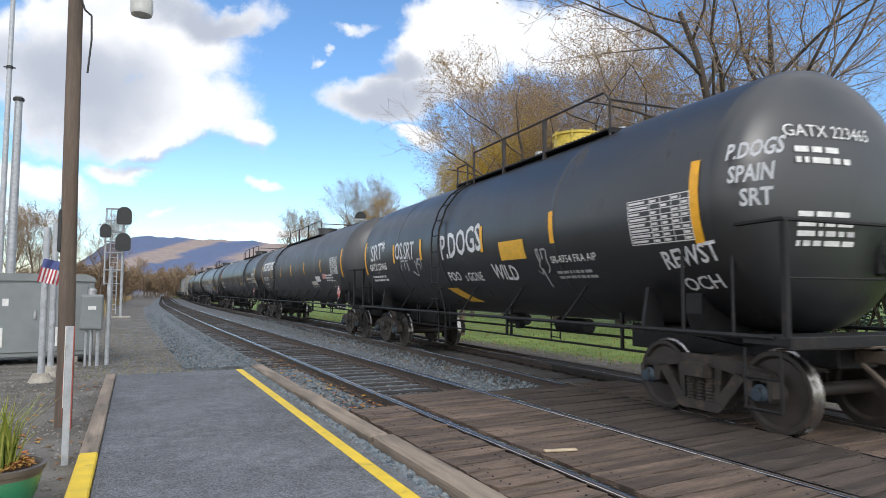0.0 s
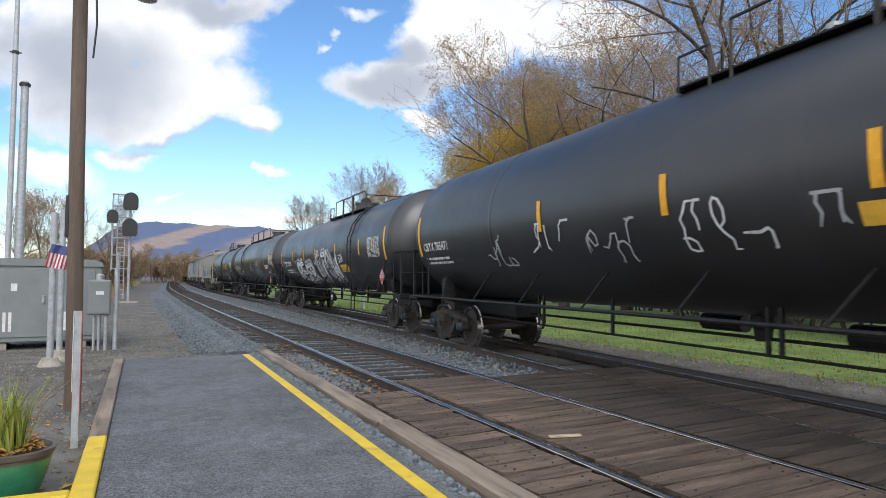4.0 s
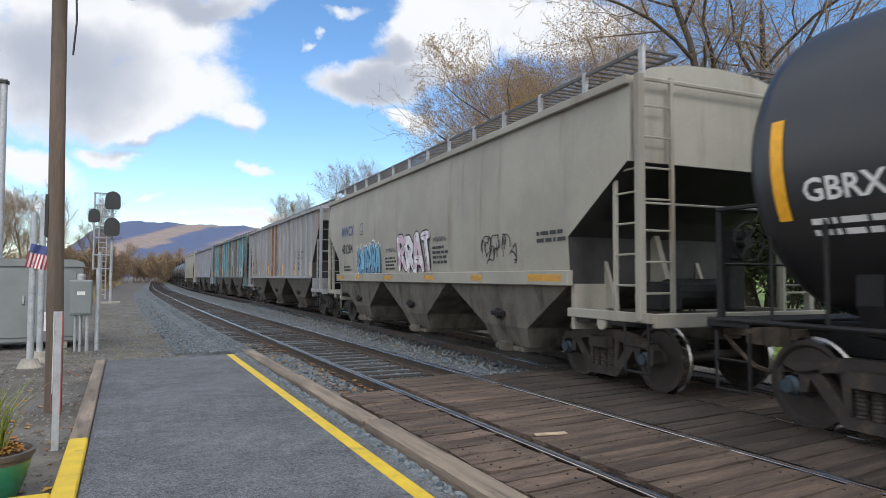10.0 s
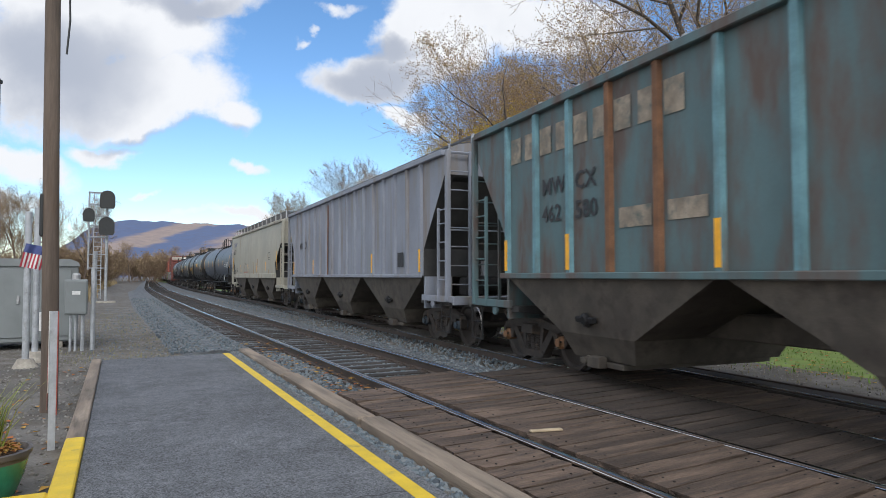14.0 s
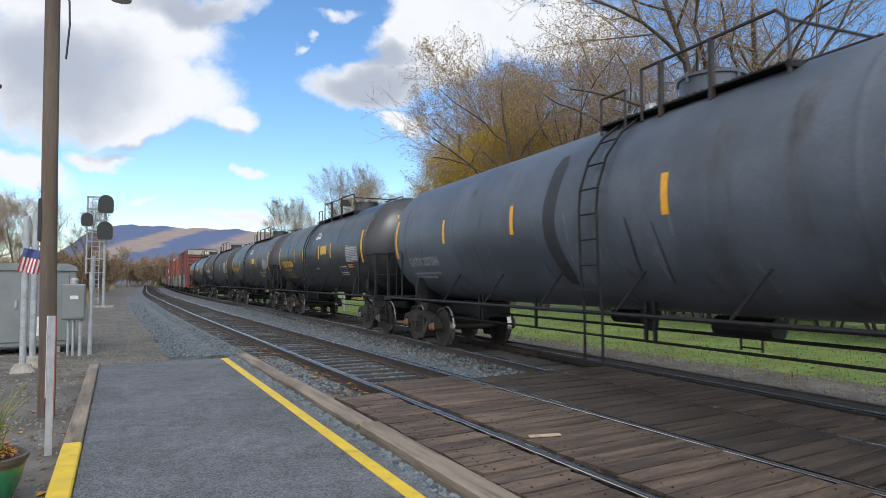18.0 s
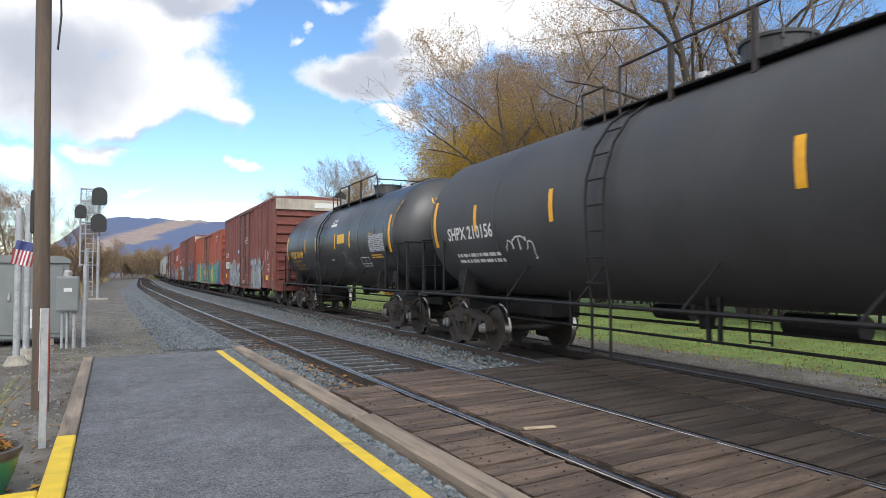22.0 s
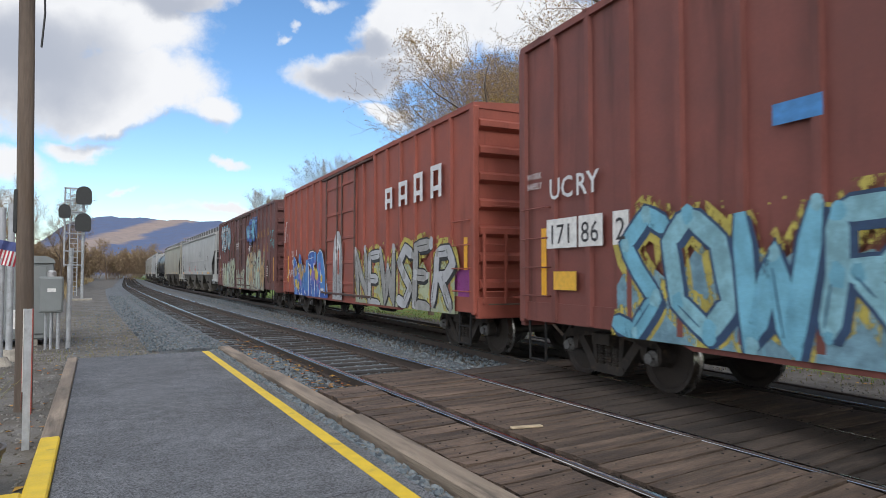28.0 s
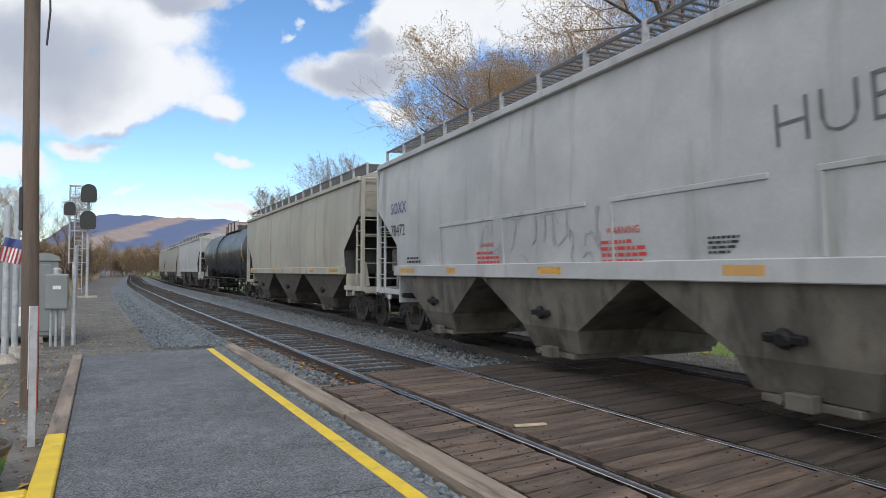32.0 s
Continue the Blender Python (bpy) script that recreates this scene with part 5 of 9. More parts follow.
        box(bm, -w, min(yb, yb + s * 0.12), 0.72, w, max(yb, yb + s * 0.12), 1.1, 0.01)
        box(bm, -0.8, min(yb, yb + s * 0.40), 1.08, 0.8, max(yb, yb + s * 0.40), 1.12)
        part("end_sill", bm, skin, car)
        bm = bmesh.new()
        pipe(bm, [(-1.3, yb + s * 0.18, 2.75), (1.3, yb + s * 0.18, 2.75)], 0.013, 5)
        part("grab_rail", bm, skin, car)
        if white_end and s < 0:
            bm = bmesh.new()
            box(bm, -w, yb - 0.125, top - 0.62, w, yb, top - 0.12)
            part("white_top_panel", bm, mat("faded_white", (0.42, 0.38, 0.32), 0.7, var=0.2, scale=2, dirt=(0.3, 0.25, 0.2), dirt_amt=0.3, streak=0.2), car, "faded white painted panel")
            bm = bmesh.new()
            box(bm, 0.25, yb - 0.131, top - 0.50, 1.35, yb - 0.124, top - 0.26)
            part("number_plate_panel", bm, M_WHITE, car, "white lettered plate")
    hang("brake_wheel", once("brake_wheel", brake_wheel_mesh, M_IRON), car, "", pose(0.75, -n - 0.32, 2.25))
    bm = bmesh.new()
    box(bm, -0.35, -y2 + 0.8, 0.70, 0.35, y2 - 0.8, 1.05, 0.02)
    for i in range(9):
        y = -n + 1.2 + (2 * n - 2.4) * i / 8
        box(bm, -w + 0.05, y - 0.06, 0.85, w - 0.05, y + 0.06, 1.06)
    rod(bm, (-0.7, 0.5, 0.72), (-0.7, 1.7, 0.72), 0.19, 12)
    rod(bm, (-0.9, -2.2, 0.68), (-0.9, -1.4, 0.68), 0.15, 12)
    part("underframe", bm, M_IRON, car)
    couplers(car, L)
    for s in (-1, 1):
        truck(car, s * tc, cap)
    sk = Skin(car, "flat", half=w + 0.001)
    sk.proud = 0.058
    return car, sk, n, tc

# ---- the cars in order ----
COUPLERS = (3.85, 20.5, 41.05, 61.9, 82.3, 102.2, 120.6, 138.2, 156.7, 174.9, 192.8, 210.2, 228.6, 243.95, 259.0, 274.2, 289.55, 307.15, 324.6, 342.0, 359.3, 376.6, 397.4, 416.8, 434.8, 453.0, 471.2, 489.4)
LEN = [b - a for a, b in zip(COUPLERS, COUPLERS[1:])]
TRAIN = []  # thing and half the distance between its truck centres, in order


def placard(sk, u, v, number=None, red=True):
    """A diamond warning placard; on a tank it stands upright in a holder beside the shell."""
    r = 0.24
    tank = sk.kind == "tank"
    side = Skin(sk.car, "flat", half=1.50) if tank else sk
    if tank:
        bm = bmesh.new()
        prism(bm, [(-u - r, v), (-u, v - r), (-u + r, v), (-u, v + r)], "x", -1.492, -1.475)
        box(bm, -1.475, -u - 0.03, v - 0.08, -1.20, -u + 0.03, v + 0.08)
        part("placard_holder", bm, M_IRON, sk.car)
    bm = bmesh.new()
    poly(bm, [(-r, 0), (0, -r), (r, 0), (0, r)], 1)
    q = r - 0.018
    poly(bm, [(-q, 0), (0, -q), (q, 0), (0, q)], 0, 0.002)
    quad(bm, -0.13, -0.05, 0.13, 0.05, 1, 0.004)
    flame = [(-0.04, 0.08), (0.04, 0.08), (0.05, 0.12), (0.0, 0.18), (-0.05, 0.12)]
    poly(bm, flame, 1, 0.004)
    sign = side.put("placard", bm, u, v, [M_RED if red else M_WHITE, M_WHITE if red else M_DIM], "red diamond warning placard" if red else "white diamond placard", 0.004)
    if number:
        side.put("lettering", flat_text(number, 0.105, "CENTER", 0.002), u, v - 0.036, M_INK, "", 0.012)
    return sign


G_WHITE = mat("spray_white", (0.66, 0.67, 0.68), 0.6, var=0.12, scale=3)
G_SILVER = mat("spray_silver", (0.42, 0.43, 0.45), 0.5, var=0.15, scale=3)
G_BLACK = mat("spray_black", (0.02, 0.02, 0.022), 0.6, var=0.2, scale=3)
G_SKY = mat("spray_sky_blue", (0.16, 0.42, 0.56), 0.6, var=0.25, scale=2.5)
G_BLUE = mat("spray_blue", (0.03, 0.10, 0.42), 0.6, var=0.25, scale=2.5)
G_GREEN = mat("spray_green", (0.04, 0.36, 0.16), 0.6, var=0.25, scale=2.5)
G_LEMON = mat("spray_yellow", (0.62, 0.46, 0.06), 0.6, var=0.2, scale=2.5)
G_VIOLET = mat("spray_violet", (0.22, 0.14, 0.42), 0.6, var=0.25, scale=2.5)
G_PINK = mat("spray_pink", (0.55, 0.42, 0.50), 0.6, var=0.15, scale=2.5)
G_PURPLE = mat("spray_purple", (0.24, 0.04, 0.20), 0.6, var=0.25, scale=2)
G_MINT = mat("spray_mint", (0.36, 0.44, 0.36), 0.6, var=0.2, scale=2.5)
G_TANP = mat("spray_tan", (0.42, 0.28, 0.13), 0.6, var=0.2, scale=2.5)
G_LIME = mat("spray_pale_green", (0.36, 0.40, 0.26), 0.6, var=0.2, scale=2.5)
G_TEALP = mat("spray_teal_line", (0.10, 0.45, 0.48), 0.6, var=0.2, scale=3)


def wear(m, amount=0.3, scale=7.0):
    """Flaked and faded paint: patches gone, so that the car's own paint shows."""
    nt = m.node_tree
    bs, out = nt.nodes["Principled BSDF"], nt.nodes["Material Output"]
    co = nd(nt, "ShaderNodeTexCoord").outputs["Object"]
    mp = nd(nt, "ShaderNodeMapping")
    mp.inputs["Scale"].default_value = (1, 1, 0.45)
    nt.links.new(co, mp.inputs[0])
    n1, n2 = nd(nt, "ShaderNodeTexNoise", Scale=scale, Detail=8.0, Roughness=0.72), nd(nt, "ShaderNodeTexNoise", Scale=scale * 0.2, Detail=4.0)
    nt.links.new(mp.outputs[0], n1.inputs["Vector"]), nt.links.new(co, n2.inputs["Vector"])
    f = mth(nt, "ADD", mth(nt, "MULTIPLY", n1.outputs["Fac"], 0.65), mth(nt, "MULTIPLY", n2.outputs["Fac"], 0.35))
    k = smooth(nt, f, 0.31 + amount * 0.32, 0.38 + amount * 0.32)
    keep = mth(nt, "SUBTRACT", 1.0, mth(nt, "MULTIPLY", mth(nt, "SUBTRACT", 1.0, k), min(1.0, 0.55 + amount)))
    tr, mx = nd(nt, "ShaderNodeBsdfTransparent"), nd(nt, "ShaderNodeMixShader")
    nt.links.new(keep, mx.inputs[0]), nt.links.new(tr.outputs[0], mx.inputs[1]), nt.links.new(bs.outputs[0], mx.inputs[2])
    nt.links.new(mx.outputs[0], out.inputs["Surface"])
    return m


for m_, a_ in ((G_WHITE, 0.12), (G_SILVER, 0.10), (G_MINT, 0.20), (G_TANP, 0.25), (G_LIME, 0.16), (G_PINK, 0.10), (G_PURPLE, 0.25), (G_SKY, 0.10)):
    wear(m_, a_)
G_SPRAYBLUE = wear(mat("spray_bright_blue", (0.05, 0.20, 0.48), 0.6, var=0.25), 0.3, 9)
G_HAZE = wear(mat("spray_haze", (0.34, 0.35, 0.36), 0.6, var=0.2, scale=3), 0.55, 10)
G_HAZEGREEN = wear(mat("spray_haze_green", (0.10, 0.42, 0.22), 0.6, var=0.2, scale=3), 0.4, 10)
G_HAZEYELLOW = wear(mat("spray_haze_yellow", (0.45, 0.38, 0.08), 0.6, var=0.2, scale=3), 0.45, 10)
G_OLD = wear(mat("spray_worn_silver", (0.30, 0.31, 0.32), 0.6, var=0.35, scale=3), 0.26, 9)
G_OLDBLUE = wear(mat("spray_pale_blue", (0.27, 0.33, 0.38), 0.6, var=0.3, scale=3), 0.20, 9)
G_OLDCREAM = wear(mat("spray_worn_cream", (0.34, 0.33, 0.24), 0.6, var=0.3, scale=3), 0.22, 9)
G_DARK = wear(mat("spray_dim", (0.15, 0.145, 0.15), 0.7, var=0.3), 0.25, 9)
G_FIELD = wear(mat("spray_worn_ground", (0.24, 0.26, 0.28), 0.6, var=0.35, scale=2), 0.34, 8)
G_FIELDCREAM = wear(mat("spray_cream_ground", (0.33, 0.32, 0.24), 0.6, var=0.35, scale=2), 0.30, 8)


def tank_marks(sk, mark, number, u, v, size, material, seed, small=None, weights=()):
    if mark:
        sk.text(mark + " " + number, u, v, size, material, bold=0.006)
    else:  # an owner's name: plain blocks, then the number
        bm = bmesh.new()
        for i in range(4):
            quad(bm, i * size * 0.72, 0, i * size * 0.72 + size * 0.55, size * 0.7)
        sk.put("owner_mark", bm, u, v, material)
        sk.text(number, u + size * 3.3, v, size, material, bold=0.006)
    if weights:
        for k, line in enumerate(weights):
            sk.text(line, u + 0.12 * k + 0.08, v - 0.24 - 0.20 * k, 0.15, small or material, 0.003, kx=0.85)
    else:
        sk.bars(u + 0.02, v - 0.34, 1.6, 0.22, 2, small or material, seed)


def sill_note(car, tc, material, words="2 INCH TREAD COND. SHOES"):
    bm = flat_text(words, 0.085)
    Skin(car, "flat", half=1.455).put("lettering", bm, tc - 0.3, 0.985, material)


def build_train():
    def add(r, L, tc):
        TRAIN.append((r, tc))

    # black tank car with a yellow hatch and white scrawls
    car, sk, n, dep, tc = tank_car(LEN[0], 1.57, 2.66, skin=P_BLACK, hatch=M_HATCH, manway=2.2, walk=(-1.4, 4.4), ladder=-0.9, amber=(3.77, 1.27, -2.05, -4.1),
                                   label="black tank car with white graffiti and a yellow hatch")
    tank_marks(sk, "GATX", "223465", -6.45, 2.18, 0.27, M_WHITE, 11)
    data_panel(sk, 5.65, 2.15, 1.1, 0.56, M_WHITE, 5)
    sk.text("SR-8754 FRA AIP", 3.6, 2.0, 0.17, M_WHITE)
    sk.bars(3.65, 1.72, 1.0, 0.18, 2, M_DIM, 12)
    sk.rect(1.97, 2.12, 0.9, 0.34, M_LEMON, "yellow_notice", "yellow notice panel")
    bm = bmesh.new()
    poly(bm, [(0, 0.45), (0.55, 0.45), (1.25, 0), (0.6, 0)])
    sk.put("yellow_mark", bm, -1.2, 1.12, M_LEMON)
    sk.text("P.DOGS", -0.8, 2.27, 0.74, G_WHITE, 0.012, rot=3, kx=0.80, name="graffiti")
    sk.text("FOO", -0.72, 1.76, 0.30, G_WHITE, 0.006, name="graffiti")
    sk.text("s GONE", 0.12, 1.74, 0.28, G_WHITE, 0.004, kx=0.85, name="graffiti")
    sk.text("WILD", 1.48, 1.78, 0.42, G_WHITE, 0.008, rot=-4, kx=0.85, name="graffiti")
    tag(sk, 3.1, 1.55, 0.45, 0.7, M_DIM, 22, 3)
    sk.text("SRT*", -6.25, 2.45, 0.66, G_WHITE, 0.01, rot=3, name="graffiti")
    sk.text("OS.SRT", -4.0, 2.42, 0.62, G_WHITE, 0.008, rot=-2, kx=0.75, name="graffiti")
    tag(sk, -3.6, 1.95, 1.6, 0.4, G_SILVER, 29, 6, 0.04)
    tag(sk, -6.6, 2.1, 0.9, 0.8, G_MINT, 25, 3, 0.03)
    sk.text("REWST", 6.12, 1.80, 0.34, G_WHITE, 0.006, rot=6, kx=0.85, name="graffiti")
    sk.text("OCH", 6.28, 1.47, 0.28, G_WHITE, 0.004, rot=5, name="graffiti")
    sk.text("P.DOGS", 7.25, 2.98, 0.25, G_WHITE, 0.006, rot=-4, kx=0.85, name="graffiti")
    sk.text("SPAIN", 7.30, 2.72, 0.25, G_WHITE, 0.006, rot=-4, kx=0.9, name="graffiti")
    sk.text("SRT", 7.45, 2.46, 0.25, G_WHITE, 0.006, rot=-4, name="graffiti")
    head_put(sk, "lettering", flat_text("GATX 223465", 0.20), LEN[0] / 2 - 0.66, dep, -0.95, 3.32, M_WHITE)
    head_put(sk, "small_print", bars_bm(0.8, 0.24, 2, random.Random(3)), LEN[0] / 2 - 0.66, dep, -0.85, 3.02, M_WHITE)
    head_put(sk, "small_print", bars_bm(0.75, 0.42, 4, random.Random(5)), LEN[0] / 2 - 0.66, dep, -0.85, 2.12, M_WHITE)
    add(car, LEN[0], tc)

    # faded black tank car with a big white wordmark
    car, sk, n, dep, tc = tank_car(LEN[1], 1.57, 2.66, skin=P_FADED, manway=0.6, walk=(-4.8, 3.0), ladder=-4.2, amber=(5.7, 2.75, -0.1, -2.85, -5.65), cap=M_CAPB,
                                   label="faded black tank car with a white wordmark")
    bm = bmesh.new()  # six slanted open blocks in place of the owner's name
    for i in range(6):
        x, w_ = i * 0.61, 0.50
        lean_ = lambda a, b: (x + a + 0.20 * b, b)
        for a0, b0, a1, b1 in ((0, 0, 0.13, 0.46), (w_ - 0.13, 0, w_, 0.46), (0.13, 0.36, w_ - 0.13, 0.46), (0.13, 0.0 if i % 2 else 0.16, w_ - 0.13, 0.10 if i % 2 else 0.26)):
            poly(bm, [lean_(a0, b0), lean_(a1, b0), lean_(a1, b1), lean_(a0, b1)])
    sk.put("wordmark", bm, -8.4, 2.74, M_WHITE, "slanted white wordmark blocks")
    bm = bmesh.new()
    quad(bm, 0, 0, 0.95, 0.27)
    sk.put("notice", bm, 3.68, 1.70, mat("cream_notice", (0.55, 0.53, 0.46), 0.6), "pale notice plate")
    sk.bars(3.74, 1.72, 0.85, 0.14, 1, M_INK, 35)
    tank_marks(sk, "PROX", "33791", -8.05, 2.19, 0.29, M_WHITE, 31, None, ("LD LMT  163400 LB", "LT WT  99600 LB"))
    frame_box(sk, -5.35, 2.15, 0.36, 0.26, M_WHITE, 1)
    data_panel(sk, 7.2, 2.2, 1.0, 0.6, M_WHITE, 6)
    sk.rect(4.6, 1.95, 0.75, 0.22, M_WHITE, "white_notice")
    sk.rect(5.8, 2.05, 0.6, 0.2, mat("pink_notice", (0.6, 0.3, 0.28), 0.6), "pink_notice")
    sk.bars(6.3, 1.95, 1.1, 0.3, 3, M_WHITE, 33)
    frame_box(sk, 6.95, 1.62, 0.6, 0.34, M_WHITE)
    placard(sk, 8.3, 1.55, "1075")
    sill_note(car, tc, M_WHITE)
    add(car, LEN[1], tc)

    # black pressure tank car
    car, sk, n, dep, tc = tank_car(LEN[2], 1.57, 2.67, skin=P_BLACK, manway=2.2, walk=(-0.5, 6.2), ladder=5.0, amber=(5.6, 2.6, 0.0, -3.0), label="black pressure tank car with white stencils and scrawls")
    sk.text("NON-ODORIZED", 5.95, 2.34, 0.19, M_WHITE, 0.004)
    sk.text("LIQUEFIED PETROLEUM GAS", 6.0, 2.12, 0.125, M_WHITE)
    data_panel(sk, 7.75, 2.15, 1.0, 0.6, M_WHITE, 7)
    frame_box(sk, 7.1, 1.62, 0.55, 0.36, M_WHITE)
    placard(sk, 8.55, 1.62, "1075")
    sk.bars(9.0, 1.9, 0.4, 0.4, 4, M_WHITE, 41)
    for i, u in enumerate((-5.2, -3.4, -1.7, 0.2, 2.0, 3.2)):
        tag(sk, u, 1.75 + 0.1 * (i % 2), 1.2, 0.6, G_WHITE if i % 2 else G_SILVER, 42 + i, 4)
    sk.rect(2.4, 2.0, 0.42, 0.22, M_LEMON, "yellow_notice")
    tank_marks(sk, "CBTX", "785471", -8.7, 2.2, 0.27, M_WHITE, 48)
    L2 = LEN[2] / 2 - 0.66
    head_put(sk, "lettering", flat_text("CBTX 785471", 0.24, "CENTER"), L2, dep, 0, 3.35, M_WHITE)
    head_put(sk, "lettering", flat_text("CAPY 33670 US GAL", 0.14, "CENTER"), L2, dep, 0, 3.14, M_WHITE)
    head_put(sk, "lettering", flat_text("CAPY 127455 L", 0.14, "CENTER"), L2, dep, 0, 2.96, M_WHITE)
    sill_note(car, tc, M_WHITE)
    add(car, LEN[2], tc)

    # glossy black tank car with silver graffiti
    car, sk, n, dep, tc = tank_car(LEN[3], 1.56, 2.65, skin=P_GLOSS, manway=1.75, walk=(-0.6, 4.6), ladder=5.15, amber=(6.05, 2.88, -0.5, -2.86, -5.5), label="glossy black tank car with large silver graffiti")
    sk.text("TILX 309908", -7.95, 2.12, 0.33, M_WHITE, 0.008)
    sk.bars(-7.6, 1.75, 1.7, 0.24, 2, M_WHITE, 51)
    frame_box(sk, -5.2, 2.2, 0.3, 0.4, M_WHITE, 1)
    graffiti(sk, -4.75, 1.22, 3.6, 1.0, [G_WHITE], G_BLACK, G_SILVER, 53, 4, word="BEER", label="silver graffiti letters with black outlines")
    graffiti(sk, -0.6, 1.15, 3.6, 1.45, [G_SILVER, G_WHITE], G_BLACK, G_SILVER, 52, 4, word="ATOM", label="silver graffiti letters with black outlines")
    sk.text("HBC", -0.95, 2.02, 0.34, G_WHITE, rot=8, name="graffiti")
    sk.text("HULL", -6.3, 1.75, 0.36, G_SILVER)
    tag(sk, -6.5, 1.45, 2.0, 0.3, M_DIM, 54, 7)
    sk.rect(3.25, 1.72, 1.05, 0.30, M_LEMON, "yellow_notice")
    sk.bars(3.35, 1.76, 0.85, 0.22, 2, mat("notice_print", (0.35, 0.25, 0.03), 0.6), 56)
    sk.text("52k", 3.25, 2.10, 0.42, G_WHITE, 0.008, name="graffiti", rot=4)
    data_panel(sk, 7.0, 2.2, 1.2, 0.6, M_WHITE, 9)
    placard(sk, 8.4, 1.6, "1075")
    tag(sk, -8.2, 1.4, 0.5, 1.4, G_SKY, 55, 3)
    add(car, LEN[3], tc)

    # glossy black tank car
    car, sk, n, dep, tc = tank_car(LEN[4], 1.60, 2.73, skin=P_GLOSS, manway=2.0, walk=(-4.5, 3.8), ladder=-3.9, amber=(5.45, 2.65, 0.0, -2.7, -5.45), label="glossy black tank car with a white scrawl")
    tank_marks(sk, "CBTX", "784862", -7.95, 2.15, 0.40, M_WHITE, 61, None, ("LD LMT  162900LB  73900KG", "LT WT  100100LB  45400KG"))
    frame_box(sk, -5.0, 2.2, 0.3, 0.4, M_WHITE, 1)
    sk.rect(-4.95, 1.85, 0.5, 0.2, M_LEMON, "yellow_notice")
    tall_scrawl(sk, 1.55, 1.28, 2.45, 1.55, G_SILVER, 62)
    sk.text("20.", 4.3, 1.55, 0.28, G_SILVER, name="graffiti")
    tag(sk, -3.3, 1.6, 0.9, 0.6, M_DIM, 63, 4)
    tag(sk, 5.5, 1.55, 1.0, 0.40, M_DIM, 65, 4, 0.02)
    data_panel(sk, 7.25, 2.32, 1.15, 0.46, M_WHITE, 10)
    sk.bars(7.3, 2.84, 0.5, 0.07, 1, M_WHITE, 68)
    for u_, v_, w_, h_, txt in ((5.6, 2.06, 0.64, 0.24, ("LIQUEFIED", "PETROLEUM GAS")), (6.28, 2.14, 0.66, 0.15, ("NON-ODORIZED",))):
        sk.rect(u_, v_, w_, h_, M_WHITE, "white_notice", "white notice with red lettering", 0.006)
        for k_, line in enumerate(txt):
            sk.text(line, u_ + 0.03, v_ + h_ - 0.10 - 0.11 * k_, 0.095, M_RED, 0.002, kx=0.80 if len(line) > 12 else 0.95, lift=0.012)
    sk.rect(6.25, 1.78, 0.65, 0.10, G_WHITE, "white_smear")
    frame_box(sk, 7.0, 1.62, 0.7, 0.30, M_WHITE)
    placard(sk, 7.72, 1.44, "1075")
    sk.bars(-0.45, 2.0, 0.6, 0.28, 4, M_WHITE, 64)
    sk.bars(-1.7, 2.05, 0.4, 0.05, 1, M_WHITE, 66)
    sk.bars(-1.55, 1.75, 0.3, 0.04, 1, M_WHITE, 69)
    head_put(sk, "lettering", flat_text("CBTX 784862", 0.2, "CENTER"), LEN[4] / 2 - 0.66, dep, 0, 3.35, M_WHITE)
    add(car, LEN[4], tc)

    # matte black tank car with a yellow notice
    car, sk, n, dep, tc = tank_car(LEN[5], 1.58, 2.71, skin=P_BLACK, manway=2.3, walk=(0.5, 4.5), ladder=0.7, amber=(4.55, 1.9, -1.5, -4.7), label="matte black tank car with a yellow notice panel")
    tank_marks(sk, "GBRX", "706007", -7.5, 2.25, 0.30, M_WHITE, 71)
    frame_box(sk, -4.2, 2.3, 0.3, 0.4, M_WHITE, 1)
    sk.rect(3.2, 2.25, 0.85, 0.42, M_LEMON, "yellow_notice", "yellow notice panel with small print")
    sk.bars(3.28, 2.31, 0.70, 0.30, 4, mat("notice_print", (0.35, 0.25, 0.03), 0.6), 72, "small_print")
    sk.bars(1.4, 1.58, 0.9, 0.42, 6, M_WHITE, 73)
    sk.bars(2.9, 1.84, 1.0, 0.14, 2, M_WHITE, 74)
    sk.bars(3.1, 1.42, 0.8, 0.34, 4, M_WHITE, 75)
    sk.bars(6.4, 2.02, 0.85, 0.22, 3, M_WHITE, 79)
    sk.bars(-4.4, 1.75, 0.7, 0.3, 4, M_WHITE, 76)
    sk.bars(-2.8, 2.75, 0.6, 0.12, 2, M_WHITE, 77)
    tag(sk, -2.3, 1.7, 0.45, 0.5, G_TEALP, 78, 2, 0.03)
    data_panel(sk, 6.48, 2.34, 1.12, 0.46, M_WHITE, 11)
    placard(sk, 6.68, 1.47)
    head_put(sk, "lettering", flat_text("GBRX 706007", 0.22, "CENTER"), LEN[5] / 2 - 0.66, dep, 0, 3.3, M_WHITE)
    head_put(sk, "small_print", bars_bm(0.9, 0.3, 3, random.Random(4)), LEN[5] / 2 - 0.66, dep, -0.45, 2.9, M_WHITE)
    sill_note(car, tc, M_WHITE, "2 INCH HF COMP SHOES")
    add(car, LEN[5], tc)

    # tan covered hopper with blue and pink graffiti
    car, sk, n, cy = hopper_car(LEN[6], H_TAN, "tan covered hopper with bowed sides and graffiti", chute=M_PALECHUTE)
    sk.text("MWCX", -6.2, 2.85, 0.44, M_NAVY, 0.006)
    sk.text("481284", -6.15, 2.30, 0.42, M_INK, 0.006)
    sk.bars(-6.0, 1.75, 1.0, 0.2, 2, M_INK, 81)
